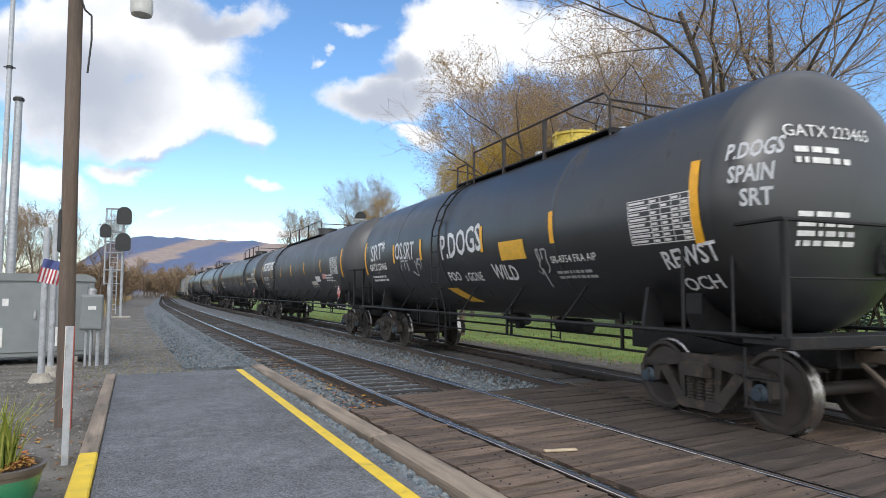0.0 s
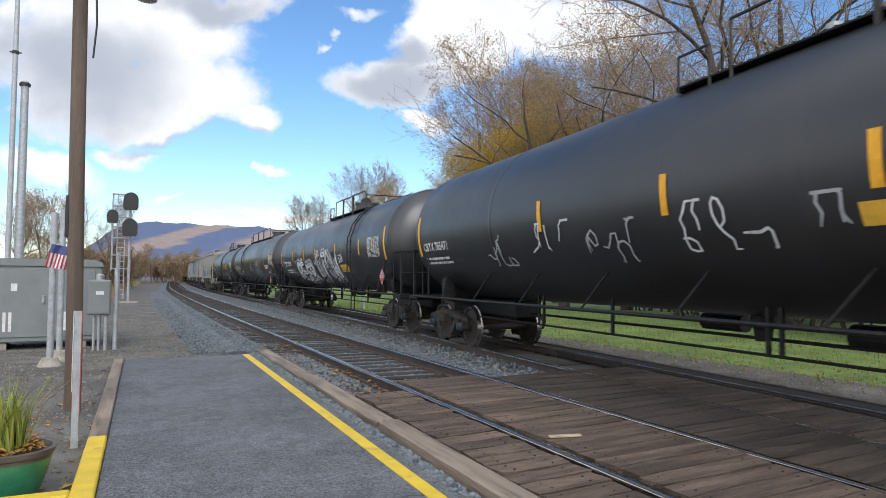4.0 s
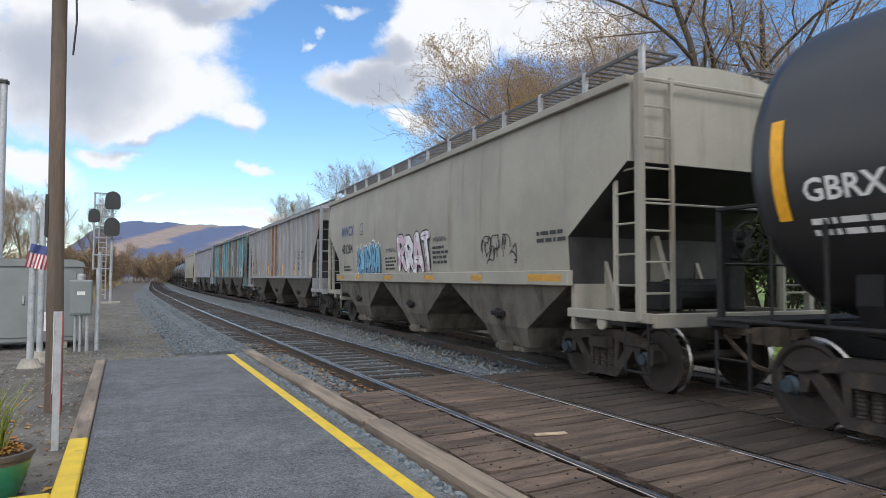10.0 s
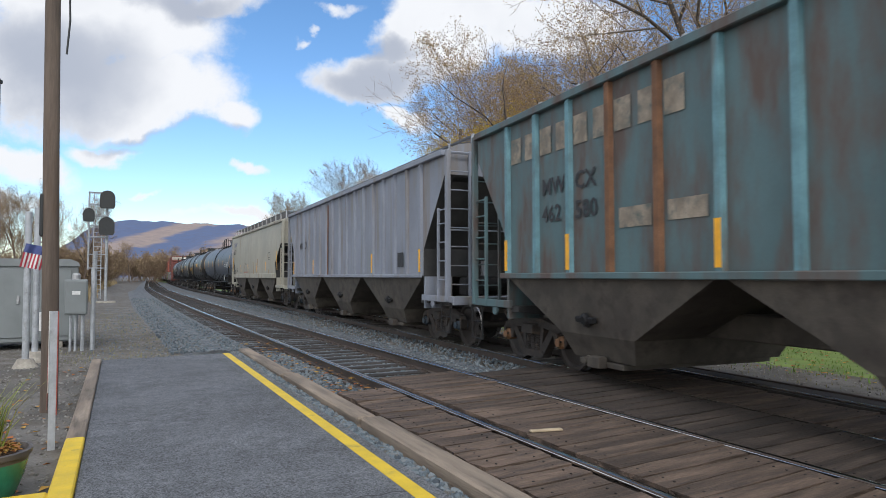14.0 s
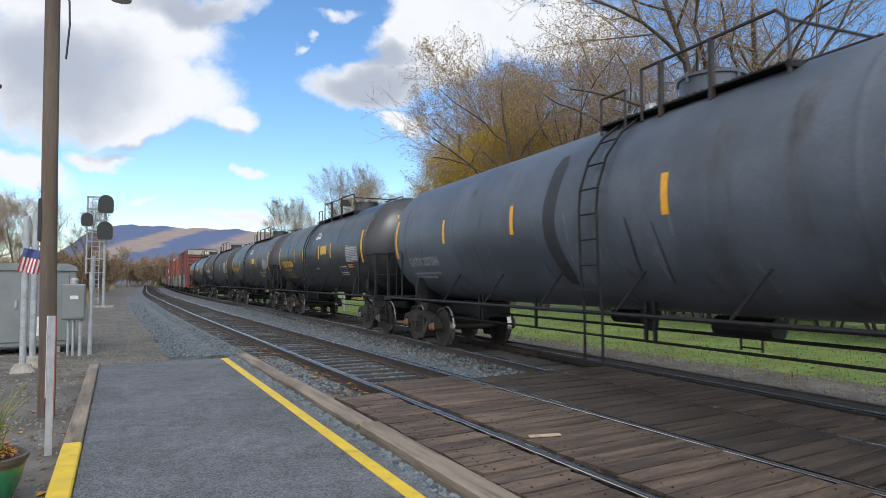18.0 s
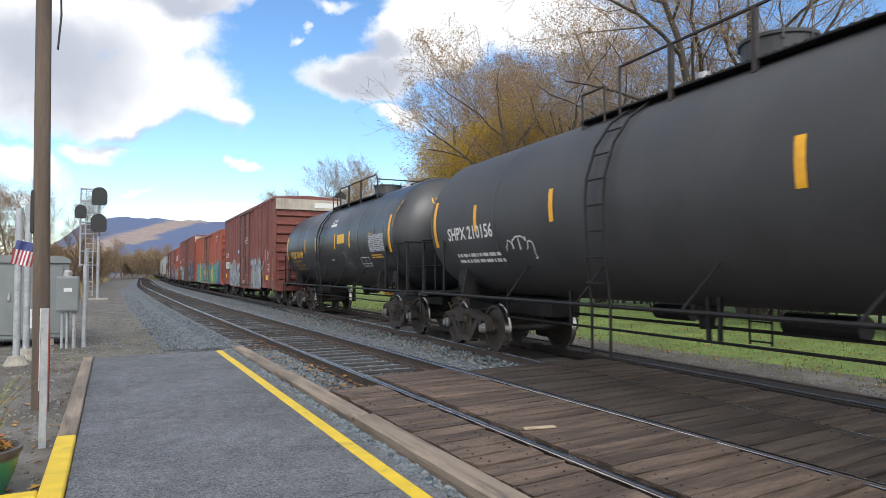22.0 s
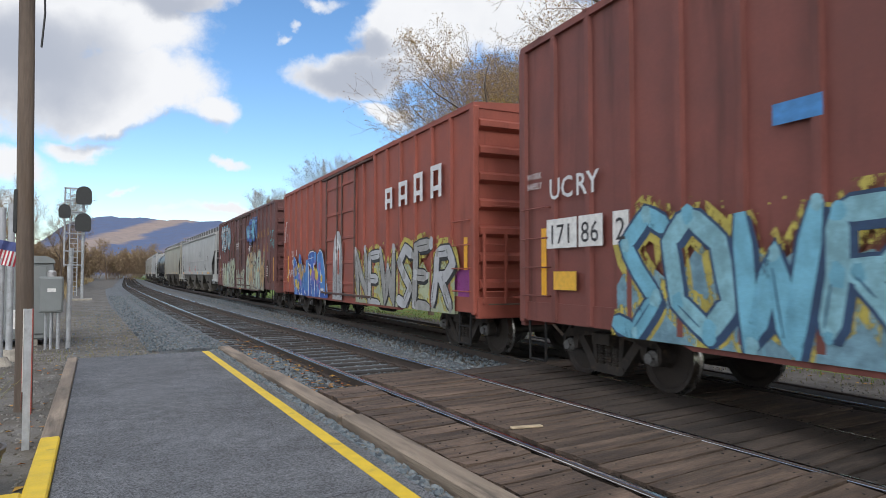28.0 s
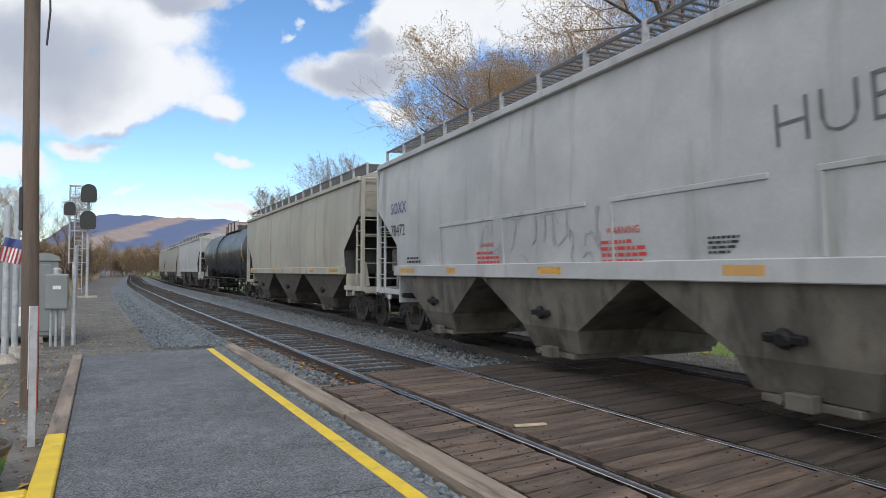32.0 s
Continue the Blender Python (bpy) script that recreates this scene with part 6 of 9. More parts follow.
    frame_box(sk, -4.1, 2.8, 0.3, 0.34, M_INK, 1)
    graffiti(sk, -4.35, 1.64, 2.15, 0.82, [mat("spray_steel_blue", (0.14, 0.30, 0.44), 0.6, var=0.2), G_SKY], mat("spray_deep_blue", (0.025, 0.06, 0.13), 0.6, var=0.2), G_WHITE, 88, 6, field=mat("spray_steel_ground", (0.09, 0.20, 0.32), 0.6, var=0.2))
    graffiti(sk, -0.75, 1.62, 2.2, 0.95, [G_PINK, G_WHITE], G_BLACK, None, 83, 4)
    sk.text("WARNING", -1.7, 2.2, 0.16, M_INK)
    sk.bars(-1.75, 1.75, 0.9, 0.36, 4, M_INK, 84)
    sk.text("WARNING", 1.55, 2.32, 0.15, M_INK)
    sk.bars(1.5, 1.85, 0.9, 0.42, 4, M_INK, 85)
    tag(sk, 3.85, 1.85, 1.25, 0.45, G_BLACK, 86, 7, 0.03)
    tag(sk, 3.9, 1.8, 1.2, 0.5, G_BLACK, 87, 6, 0.02)
    sk.bars(5.8, 2.1, 0.8, 0.22, 2, M_INK, 88)
    add(car, LEN[6], LEN[6] / 2 - 2.02)

    # grey ribbed hopper
    car, sk, n, cy = hopper_car(LEN[7], H_GREY, "grey ribbed covered hopper with two rusted ribs", True, 17, top=4.2, rusty=(7, 8), flagged=(0, 3, 6, 10, 13, 16))
    sk.text("MW", -7.10, 2.15, 0.42, M_INK, 0.008), sk.text("CX", -6.1, 2.15, 0.42, M_INK, 0.008)
    sk.text("462", -7.10, 1.72, 0.40, M_INK, 0.008), sk.text("083", -6.1, 1.72, 0.40, M_INK, 0.008)
    for u in (4.02, 4.87):
        sk.rect(u, 1.84, 0.5, 0.33, G_BLACK, "black_panel", "black stencilled data panel", 0.006)
        sk.bars(u + 0.04, 1.98, 0.3, 0.16, 3, M_DIM, 90)
    sk.bars(4.9, 2.3, 0.9, 0.4, 3, M_INK, 93)
    sk.bars(1.35, 1.95, 0.6, 0.34, 5, M_DIM, 94)
    tag(sk, -0.55, 1.75, 0.8, 0.36, G_BLACK, 91, 3, 0.025)
    tag(sk, 0.45, 1.78, 0.7, 0.36, G_BLACK, 92, 3, 0.025)
    tag(sk, -2.5, 1.7, 0.7, 0.4, M_DIM, 95, 4, 0.02)
    add(car, LEN[7], LEN[7] / 2 - 2.02)

    # teal ribbed hopper
    car, sk, n, cy = hopper_car(LEN[8], H_TEAL, "weathered turquoise ribbed covered hopper with rust", True, 16, rib_mat=M_RIBTEAL, top=4.2, cap=M_CAPR, rusty=(3, 4, 9, 12), flagged=(0, 2, 5, 10, 13, 15))
    sk.text("MW", -5.95, 2.78, 0.36, M_INK, 0.006), sk.text("CX", -5.05, 2.78, 0.36, M_INK, 0.006)
    sk.text("462", -5.95, 2.36, 0.36, M_INK, 0.006), sk.text("580", -5.05, 2.36, 0.36, M_INK, 0.006)
    M_GHOST = mat("faded_cream_letters", (0.30, 0.25, 0.19), 0.7, var=0.4, scale=3, dirt=(0.10, 0.12, 0.11), dirt_amt=0.5)
    for k_ in range(9):  # blocks of a painted-out owner's name
        sk.rect(-6.95 + 0.47 * k_, 3.42, 0.33, 0.42, M_GHOST, "ghost_lettering", "faded cream lettering blocks", 0.004)
    sk.rect(-4.05, 2.15, 0.62, 0.26, M_GHOST, "tan_patch", "", 0.004), sk.rect(-3.15, 2.18, 0.62, 0.24, M_GHOST, "tan_patch", "", 0.004)
    bm = bmesh.new()
    poly(bm, [(0.14, 0), (0.42, 0), (0.56, 0.4), (0.56, 0.75), (0.42, 1.15), (0.14, 1.15), (0, 0.75), (0, 0.4)])
    sk.put("pale_badge", bm, 2.35, 2.3, mat("faded_badge", (0.36, 0.33, 0.28), 0.7, var=0.25, scale=3), "pale faded hexagonal badge")
    bm = bmesh.new()
    poly(bm, [(0, 0), (1.5, 0), (1.5, 2.2), (0, 2.2)])
    sk.put("brown_patch", bm, 1.75, 1.6, mat("brown_patch", (0.095, 0.085, 0.072), 0.7, var=0.3, scale=2), "", 0.004)
    frame_box(sk, 6.2, 1.95, 0.5, 0.6, M_WHITE, 2, 0.03)
    frame_box(sk, 6.2, 1.5, 0.5, 0.4, M_WHITE, 2, 0.03)
    add(car, LEN[8], LEN[8] / 2 - 2.02)

    # blue-grey ribbed hopper
    car, sk, n, cy = hopper_car(LEN[9], H_BLUE, "pale blue-grey ribbed covered hopper", True, 17, top=4.2, flagged=(0, 4, 12, 16))
    sk.text("MWCX", -6.0, 2.6, 0.40, M_INK, 0.006)
    sk.rect(5.35, 1.75, 0.4, 0.36, G_BLACK, "black_panel")
    for u in (-1.6, 0.6):
        sk.rect(u, 1.5, 0.14, 2.5, M_RUST, "rust_streak", "", 0.006)
    add(car, LEN[9], LEN[9] / 2 - 2.02)

    # cream hopper
    car, sk, n, cy = hopper_car(LEN[10], H_CREAM, "cream covered hopper with bowed sides and rust stains", amber_bar=False)
    sk.text("NAHX", -6.9, 3.42, 0.44, M_NAVY, 0.004)
    sk.text("66179", -6.95, 2.92, 0.44, M_INK, 0.004)
    tag(sk, -8.1, 2.95, 0.85, 0.6, M_DIM, 102, 5, 0.02)
    graffiti(sk, -7.95, 2.1, 0.75, 1.15, [mat("pale_figure", (0.55, 0.47, 0.44), 0.6)], M_DIM, None, 101, 1)
    for u, v0, h_ in ((-7.2, 1.82, 0.9), (-4.12, 1.80, 0.42), (-1.42, 1.78, 0.46), (1.4, 1.78, 0.46), (4.1, 1.8, 0.46), (6.9, 1.82, 0.9)):
        sk.rect(u, v0, 0.11, h_, M_AMBER)
    sk.text("WARNING", -2.42, 2.22, 0.12, M_INK)
    sk.bars(-2.65, 1.86, 0.75, 0.28, 4, M_DIM, 103)
    sk.bars(-2.75, 1.74, 1.35, 0.09, 1, M_RED, 104)
    sk.bars(-6.85, 1.78, 0.9, 0.22, 2, M_INK, 105)
    frame_box(sk, -5.6, 1.82, 0.28, 0.2, M_INK, 2)
    frame_box(sk, 4.9, 2.35, 0.5, 0.36, M_INK, 3)
    for i, u in enumerate((-2.6, 0.4, 1.8, 4.8)):
        sk.rect(u, 1.66, 0.10, 0.5 + 0.15 * i, mat("rust_wash", (0.34, 0.20, 0.09), 0.7, var=0.3, scale=3), "rust_stain", "", 0.005)
    add(car, LEN[10], LEN[10] / 2 - 2.02)

    # slate tank car
    car, sk, n, dep, tc = tank_car(LEN[11], 1.46, 2.55, skin=P_SLATE, manway=1.3, walk=(0.0, 3.2), ladder=0.55, amber=(4.6, 1.95, -1.75, -4.7), cap=M_CAPR, label="faded slate-blue tank car with scuffed paint")
    tank_marks(sk, "GATX", "207584", -7.05, 1.86, 0.30, M_DIM, 111)
    data_panel(sk, 6.1, 2.10, 1.25, 0.42, M_WHITE, 12)
    sk.bars(5.2, 2.2, 0.7, 0.26, 2, M_WHITE, 112)
    placard(sk, 5.95, 1.40, None, False)
    rs = random.Random(113)
    M_SCUFF = mat("pale_scuffs", (0.15, 0.165, 0.185), 0.6, var=0.3, scale=4)
    M_SOOT = mat("sooty_run", (0.030, 0.032, 0.036), 0.6, var=0.3, scale=4)
    for k_ in range(26):  # rubbed arcs and drip marks round the belly
        u_, v_ = rs.uniform(-6.5, 7.0), rs.uniform(1.35, 2.3)
        bm = bmesh.new()
        stroke(bm, [(0.05 * math.sin(q_ * 0.5), -q_ * 0.11) for q_ in range(rs.randint(4, 9))], rs.uniform(0.012, 0.05))
        sk.put("scuff", bm, u_, v_ + 0.3, M_SCUFF if k_ % 3 else M_SOOT, "", 0.004)
    bm = bmesh.new()
    stroke(bm, [(0.05 * math.sin(q_ * 0.9), -q_ * 0.22) for q_ in range(11)], 0.34)
    sk.put("spill_stain", bm, -0.55, 3.55, M_SOOT, "dark spill run down the side", 0.003)
    sill_note(car, tc, M_WHITE)
    add(car, LEN[11], tc)

    # black tank cars with yellow lettering, and one in smoke grey between them
    def lemon_tank(i, number, seed):
        car, sk, n, dep, tc = tank_car(LEN[i], 1.48, 2.57, skin=P_BLACK, manway=2.1, walk=(-1.2, 3.6), ladder=-0.75, amber=(2.72, 1.12, -1.42, -3.02), cap=M_CAPG,
                                       label="matte black tank car with yellow lettering")
        sk.text("UTLX " + number, -5.5, 2.14, 0.36, M_LEMON, 0.012)
        sk.text("THE TANK CAR PEOPLE", -5.35, 1.96, 0.13, M_LEMON)
        sk.text("LD LMT  2201 00 LB   99 800 KG", -5.25, 1.78, 0.125, M_LEMON)
        sk.text("LT WT    659 00 LB   29 900 KG", -5.15, 1.60, 0.125, M_LEMON)
        sk.rect(1.40, 2.48, 0.80, 0.29, M_LEMON, "yellow_notice", "yellow notice panel")
        sk.rect(0.38, 3.08, 0.68, 0.10, M_WHITE, "white_notice")
        sk.bars(0.45, 3.21, 0.6, 0.16, 3, M_WHITE, seed + 1)
        data_panel(sk, 4.50, 2.13, 1.20, 0.47, M_WHITE, seed + 2, True)
        sk.bars(4.55, 1.94, 0.9, 0.14, 2, M_LEMON, seed + 3)
        sk.bars(4.5, 2.63, 0.4, 0.05, 1, M_LEMON, seed + 6)
        frame_box(sk, 3.52, 1.69, 0.75, 0.30, M_WHITE, 2, 0.02)
        sk.bars(0.4, 1.95, 0.5, 0.06, 1, M_WHITE, seed + 4)
        L2 = LEN[i] / 2 - 0.66
        head_put(sk, "lettering", flat_text("UTLX " + number, 0.22, "CENTER", 0.004), L2, dep, 0.05, 3.45, M_LEMON)
        head_put(sk, "small_print", bars_bm(0.9, 0.42, 5, random.Random(seed)), L2, dep, -0.35, 2.95, M_LEMON)
        sk.text("UTLX " + number, 6.42, 2.72, 0.13, M_LEMON, rot=72)
        sill_note(car, tc, M_LEMON)
        return car, sk, tc

    c, s_, tc = lemon_tank(12, "303206", 120)
    add(c, LEN[12], tc)
    c, s_, tc = lemon_tank(13, "303194", 130)
    add(c, LEN[13], tc)
    car, sk, n, dep, tc = tank_car(LEN[14], 1.48, 2.58, skin=P_SMOKE, manway=1.2, walk=(-1.6, 3.2), ladder=-0.4, amber=(2.6, -1.6, -4.2), cap=M_CAPG, label="smoke-grey tank car with white lettering")
    sk.text("SHPX 210156", -5.5, 2.2, 0.345, M_WHITE, 0.008)
    sk.bars(-5.3, 1.7, 1.9, 0.26, 2, M_WHITE, 140)
    tag(sk, -3.2, 1.75, 0.9, 0.4, G_WHITE, 141, 4, 0.03)
    data_panel(sk, 4.7, 2.1, 0.8, 0.7, M_WHITE, 142)
    tag(sk, 4.4, 1.6, 0.9, 0.7, M_DIM, 143, 4)
    head_put(sk, "lettering", flat_text("SHPX 210156", 0.2, "CENTER"), LEN[14] / 2 - 0.66, dep, 0, 3.35, M_WHITE)
    add(car, LEN[14], tc)
    c, s_, tc = lemon_tank(15, "303189", 150)
    tag(s_, 1.85, 1.55, 0.7, 0.65, M_DIM, 155, 7, 0.018)
    tag(s_, -2.2, 1.6, 0.6, 0.4, M_DIM, 156, 4, 0.02)
    add(c, LEN[15], tc)

    # boxcars
    def box_marks(sk, n, seed, panel=True, low=0.0):
        sk.rect(n - 0.42, 1.2, 0.14, 1.0, M_AMBER), sk.rect(-n + 0.5, 1.2, 0.14, 1.0, M_AMBER)
        sk.rect(2.0, 1.15, 0.12, 0.55, M_AMBER), sk.rect(-1.6, 1.15, 0.12, 0.55, M_AMBER), sk.rect(5.1, 1.15, 0.12, 0.55, M_AMBER)
        for k, u in enumerate((n - 0.75, n - 1.55, n - 2.4, n - 3.3, -n + 0.15, -n + 1.0, -n + 1.8)):
            sk.rect(u, 0.86, 0.26, 0.14, M_RED), sk.rect(u + 0.26, 0.86, 0.16, 0.14, M_WHITE)
        if panel:
            frame_box(sk, n - 1.75 - low * 1.6, 1.62 - low * 0.4, 0.55, 0.36, M_WHITE, 2, 0.03)
            sk.bars(n - 1.8, 2.2 - low, 0.35, 0.5, 5, M_WHITE, seed), sk.bars(n - 2.3, 2.15 - low, 0.32, 0.55, 6, M_WHITE, seed + 1)
        sk.bars(0.3, 3.35, 0.7, 0.3, 3, M_WHITE, seed + 2)
        sk.bars(-1.0, 1.45, 0.5, 0.24, 3, M_WHITE, seed + 3)
        sk.bars(n - 2.2, 0.84, 0.8, 0.06, 1, M_WHITE, seed + 4)

    def plate_number(sk, u, v, groups=("171", "89", "9")):
        for du, s in zip((0, 0.78, 1.5), groups):
            sk.rect(u + du - 0.05, v - 0.06, 0.22 * len(s) + 0.08, 0.42, M_WHITE, "number_plate_panel", "", 0.060)
            sk.text(s, u + du, v, 0.40, M_INK, lift=0.064)

    car, sk, n, tc = boxcar(LEN[16], B_BROWN, "reddish-brown boxcar with a white end panel and faded graffiti", white_end=True)
    box_marks(sk, n, 160)
    sk.text("UC", -n + 0.80, 2.55, 0.42, G_WHITE, 0.005, lift=0.064), sk.text("RY", -n + 1.45, 2.55, 0.42, G_WHITE, 0.005, lift=0.064)
    plate_number(sk, -n + 0.78, 1.9)
    sk.rect(-n + 0.8, 1.25, 0.55, 0.26, M_LEMON, "yellow_notice", "", 0.060)
    sk.rect(n - 1.75, 1.2, 0.6, 0.24, M_LEMON, "yellow_notice", "", 0.060)
    graffiti(sk, 2.15, 0.80, 2.7, 1.5, [G_OLD, G_OLDBLUE], G_DARK, G_HAZE, 161, 4, G_DARK, field=G_FIELD)
    graffiti(sk, 3.3, 0.80, 1.6, 1.15, [G_OLDCREAM, G_OLD], G_DARK, None, 166, 3)
    graffiti(sk, -5.6, 0.78, 4.2, 1.3, [G_OLDBLUE, G_OLD], G_DARK, G_HAZE, 162, 6, G_WHITE, field=G_FIELD)
    graffiti(sk, -4.6, 1.3, 1.6, 1.0, [G_OLDCREAM, G_OLDBLUE], G_DARK, None, 167, 3)
    tag(sk, 4.6, 1.4, 0.9, 0.7, G_WHITE, 163, 3, 0.05)
    sk.text("SOPE", -0.45, 0.98, 0.30, G_WHITE, 0.006, rot=-6, name="graffiti", lift=0.075)
    for k_, (t_, u_, v_) in enumerate((("CLOSE AND LOCK", 0.32, 3.46), ("DOORS BEFORE", 0.36, 3.32), ("MOVING CAR", 0.40, 3.18))):
        sk.text(t_, u_, v_, 0.115, M_WHITE, 0.003, lift=0.075)
    for u_, w_ in ((-0.45, 0.22), (0.35, 0.32), (1.15, 0.28)):
        sk.rect(u_, 1.36, w_, 0.13, M_RED, "red_marker", "", 0.075)
    sk.rect(-0.62, 1.52, 0.34, 0.32, mat("dark_blue_plate", (0.03, 0.05, 0.09), 0.5), "door_notice", "dark blue door notice", 0.075)
    sk.rect(3.66, 2.40, 0.85, 1.5, wear(mat("orange_primer", (0.26, 0.085, 0.035), 0.7, var=0.3), 0.5, 3), "primer_patch", "orange primer showing through", 0.006)
    bm = bmesh.new()
    stroke(bm, [(0, 0), (-0.02, 0.25), (0.03, 0.5), (-0.04, 0.72)], 0.16), stroke(bm, [(-0.12, 0), (0.0, -0.03), (0.14, 0.01)], 0.12, 0, 0.001)
    sk.put("graffiti", bm, 4.52, 2.10, G_SPRAYBLUE, "faded blue sprayed stroke", 0.064)
    sk.rect(-2.36, 2.70, 0.62, 0.24, mat("blue_sign", (0.06, 0.24, 0.55), 0.5), "blue_sign", "small blue sign plate", 0.066)
    bm = bmesh.new()
    for k_ in range(5):
        box(bm, 0.09 * k_, 0, 0, 0.09 * k_ + 0.06, 0.09 if k_ % 2 else 0.12, 0.004)
    sk.put("white_wordmark", bm, -2.27, 2.77, M_WHITE, "white wordmark blocks", 0.068)
    add(car, LEN[16], tc)

    car, sk, n, tc = boxcar(LEN[17], B_RED, "bright red boxcar with green and yellow graffiti", end_ribs=7, top=4.66, posts=17, door=(-1.6, 1.45))
    box_marks(sk, n, 170, False)
    bm = bmesh.new()
    for x in (0, 0.45, 0.95):
        poly(bm, [(x, 0), (x + 0.12, 0), (x + 0.22, 0.55), (x + 0.10, 0.55)]), poly(bm, [(x + 0.14, 0.45), (x + 0.4, 0.45), (x + 0.4, 0.55), (x + 0.16, 0.55)], 0, 0.001)
    sk.put("owner_mark", bm, 5.42, 3.82, M_WHITE, "white block letters", 0.064, kx=0.6, ky=0.8)
    G_DEEP = mat("spray_dark_green", (0.02, 0.08, 0.05), 0.6)
    G_SOFT = mat("spray_pale_yellow", (0.58, 0.44, 0.12), 0.6, var=0.15)
    for u_, w_, f_, sd in ((-6.9, 2.3, [G_GREEN, G_VIOLET], 171), (-4.8, 0.9, [G_SOFT, G_LEMON], 173), (-3.9, 2.2, [G_GREEN, G_GREEN, G_VIOLET], 174), (-1.7, 2.6, [G_VIOLET, G_SOFT, G_GREEN], 175), (0.9, 1.7, [G_GREEN, G_BLUE], 176), (2.6, 0.9, [G_SOFT, G_LEMON], 177), (3.4, 1.6, [G_GREEN, G_GREEN], 178), (4.8, 0.9, [G_VIOLET], 179)):
        graffiti(sk, u_, 0.74, w_ + 0.25, 1.52, f_, G_DEEP, G_HAZEGREEN if sd % 2 else None, sd, max(1, round(w_ / 0.85)), None, field=f_[0] if sd not in (173, 177) else G_GREEN)
    graffiti(sk, 5.9, 0.74, 1.15, 1.55, [G_GREEN, G_GREEN], G_BLACK, G_SILVER, 172, 2, None, field=mat("spray_slate", (0.10, 0.13, 0.16), 0.6, var=0.2))
    graffiti(sk, 6.75, 0.78, 1.0, 1.6, [G_BLUE, G_BLUE], G_BLACK, G_HAZEGREEN, 170, 1, field=G_BLUE)
    sk.bars(5.48, 1.4, 0.28, 0.65, 6, M_WHITE, 169)
    add(car, LEN[17], tc)

    car, sk, n, tc = boxcar(LEN[18], B_BROWN, "dark brown boxcar with sky-blue and black graffiti", white_end=True)
    box_marks(sk, n, 180)
    sk.text("UC", -n + 0.80, 2.6, 0.42, G_WHITE, 0.006, lift=0.064), sk.text("RY", -n + 1.45, 2.6, 0.42, G_WHITE, 0.006, lift=0.064)
    plate_number(sk, -n + 0.78, 1.95, ("171", "86", "2"))
    sk.rect(-n + 0.9, 1.3, 0.55, 0.26, M_LEMON, "yellow_notice", "", 0.060)
    sk.text("WORK", -n + 0.2, 2.95, 0.13, G_WHITE, lift=0.064), sk.text("SAFELY", -n + 0.2, 2.8, 0.13, G_WHITE, lift=0.064)
    graffiti(sk, -n + 2.3, 0.74, 3.6, 1.45, [G_SKY, mat("spray_light_blue", (0.22, 0.44, 0.52), 0.6, var=0.25)], mat("spray_deep_blue", (0.02, 0.06, 0.10), 0.6), G_HAZEYELLOW, 181, 4, mat("spray_ink_blue", (0.03, 0.10, 0.18), 0.6), word="SOUR", field=mat("spray_steel_field", (0.16, 0.30, 0.38), 0.6, var=0.3))
    graffiti(sk, 1.9, 0.72, 5.4, 1.95, [G_BLACK, mat("spray_navy", (0.02, 0.03, 0.12), 0.6)], G_WHITE, G_PINK, 182, 4, G_LIME, field=G_BLACK)
    sk.rect(-3.3, 2.9, 0.5, 0.2, mat("blue_sign", (0.08, 0.28, 0.55), 0.5), "blue_sign", "", 0.060)
    add(car, LEN[18], tc)

    car, sk, n, tc = boxcar(LEN[19], B_OXIDE, "oxide-red boxcar with white block letters and graffiti", end_ribs=7, top=4.68, posts=18, door=(-1.8, 1.15))
    box_marks(sk, n, 190, False)
    bm = bmesh.new()  # four block marks in place of the owner's name
    for i, (q0, q1) in enumerate(((0.46, 0.5), (0.5, 0.55), (0.46, 0.62), (0.5, 0.66))):
        x = i * 0.87
        for a0, b0, a1, b1 in ((0, 0, 0.13, q1), (q0 - 0.13, 0, q0, q1), (0.13, q1 - 0.11, q0 - 0.13, q1), (0.13, 0.14, q0 - 0.13, 0.24)):
            box(bm, x + a0, b0, 0, x + a1, b1, 0.004)
    sk.put("owner_mark", bm, 3.42, 3.06, G_WHITE, "four white block letters", 0.064)
    G_ASH = mat("spray_ash", (0.30, 0.30, 0.29), 0.6, var=0.2)
    sk.rect(1.25, 0.74, 0.5, 1.0, G_PURPLE, "sprayed_patch", "purple sprayed patch", 0.010), sk.rect(6.2, 0.85, 1.45, 0.75, G_PURPLE, "sprayed_patch", "purple sprayed patch", 0.010)
    sk.rect(1.25, 0.76, 5.9, 0.42, G_LIME, "sprayed_band", "pale green sprayed band", 0.012)
    graffiti(sk, 1.2, 0.74, 5.9, 1.42, [G_ASH, G_SILVER], G_BLACK, G_HAZEYELLOW, 191, 6, G_BLACK, word="NEWSER", field=G_LIME)
    graffiti(sk, -6.0, 0.74, 4.2, 1.35, [G_BLUE, mat("spray_mid_blue", (0.07, 0.22, 0.55), 0.6, var=0.2)], G_WHITE, G_BLACK, 193, 4, G_WHITE, field=G_BLUE)
    rs = random.Random(195)
    bm = bmesh.new()
    for k_ in range(26):
        r_ = rs.uniform(0.06, 0.2)
        poly(bm, blob(rs, rs.uniform(0, 3.6), rs.uniform(0.2, 1.2), r_, r_, 9, 0.2), k_ % 3, 0.0002 * k_)
    sk.put("graffiti", bm, -5.8, 0.78, [G_LEMON, G_VIOLET, G_TANP], "orange and violet sprayed blots", 0.070)
    bm = bmesh.new()  # tall pale hooded figure on the door
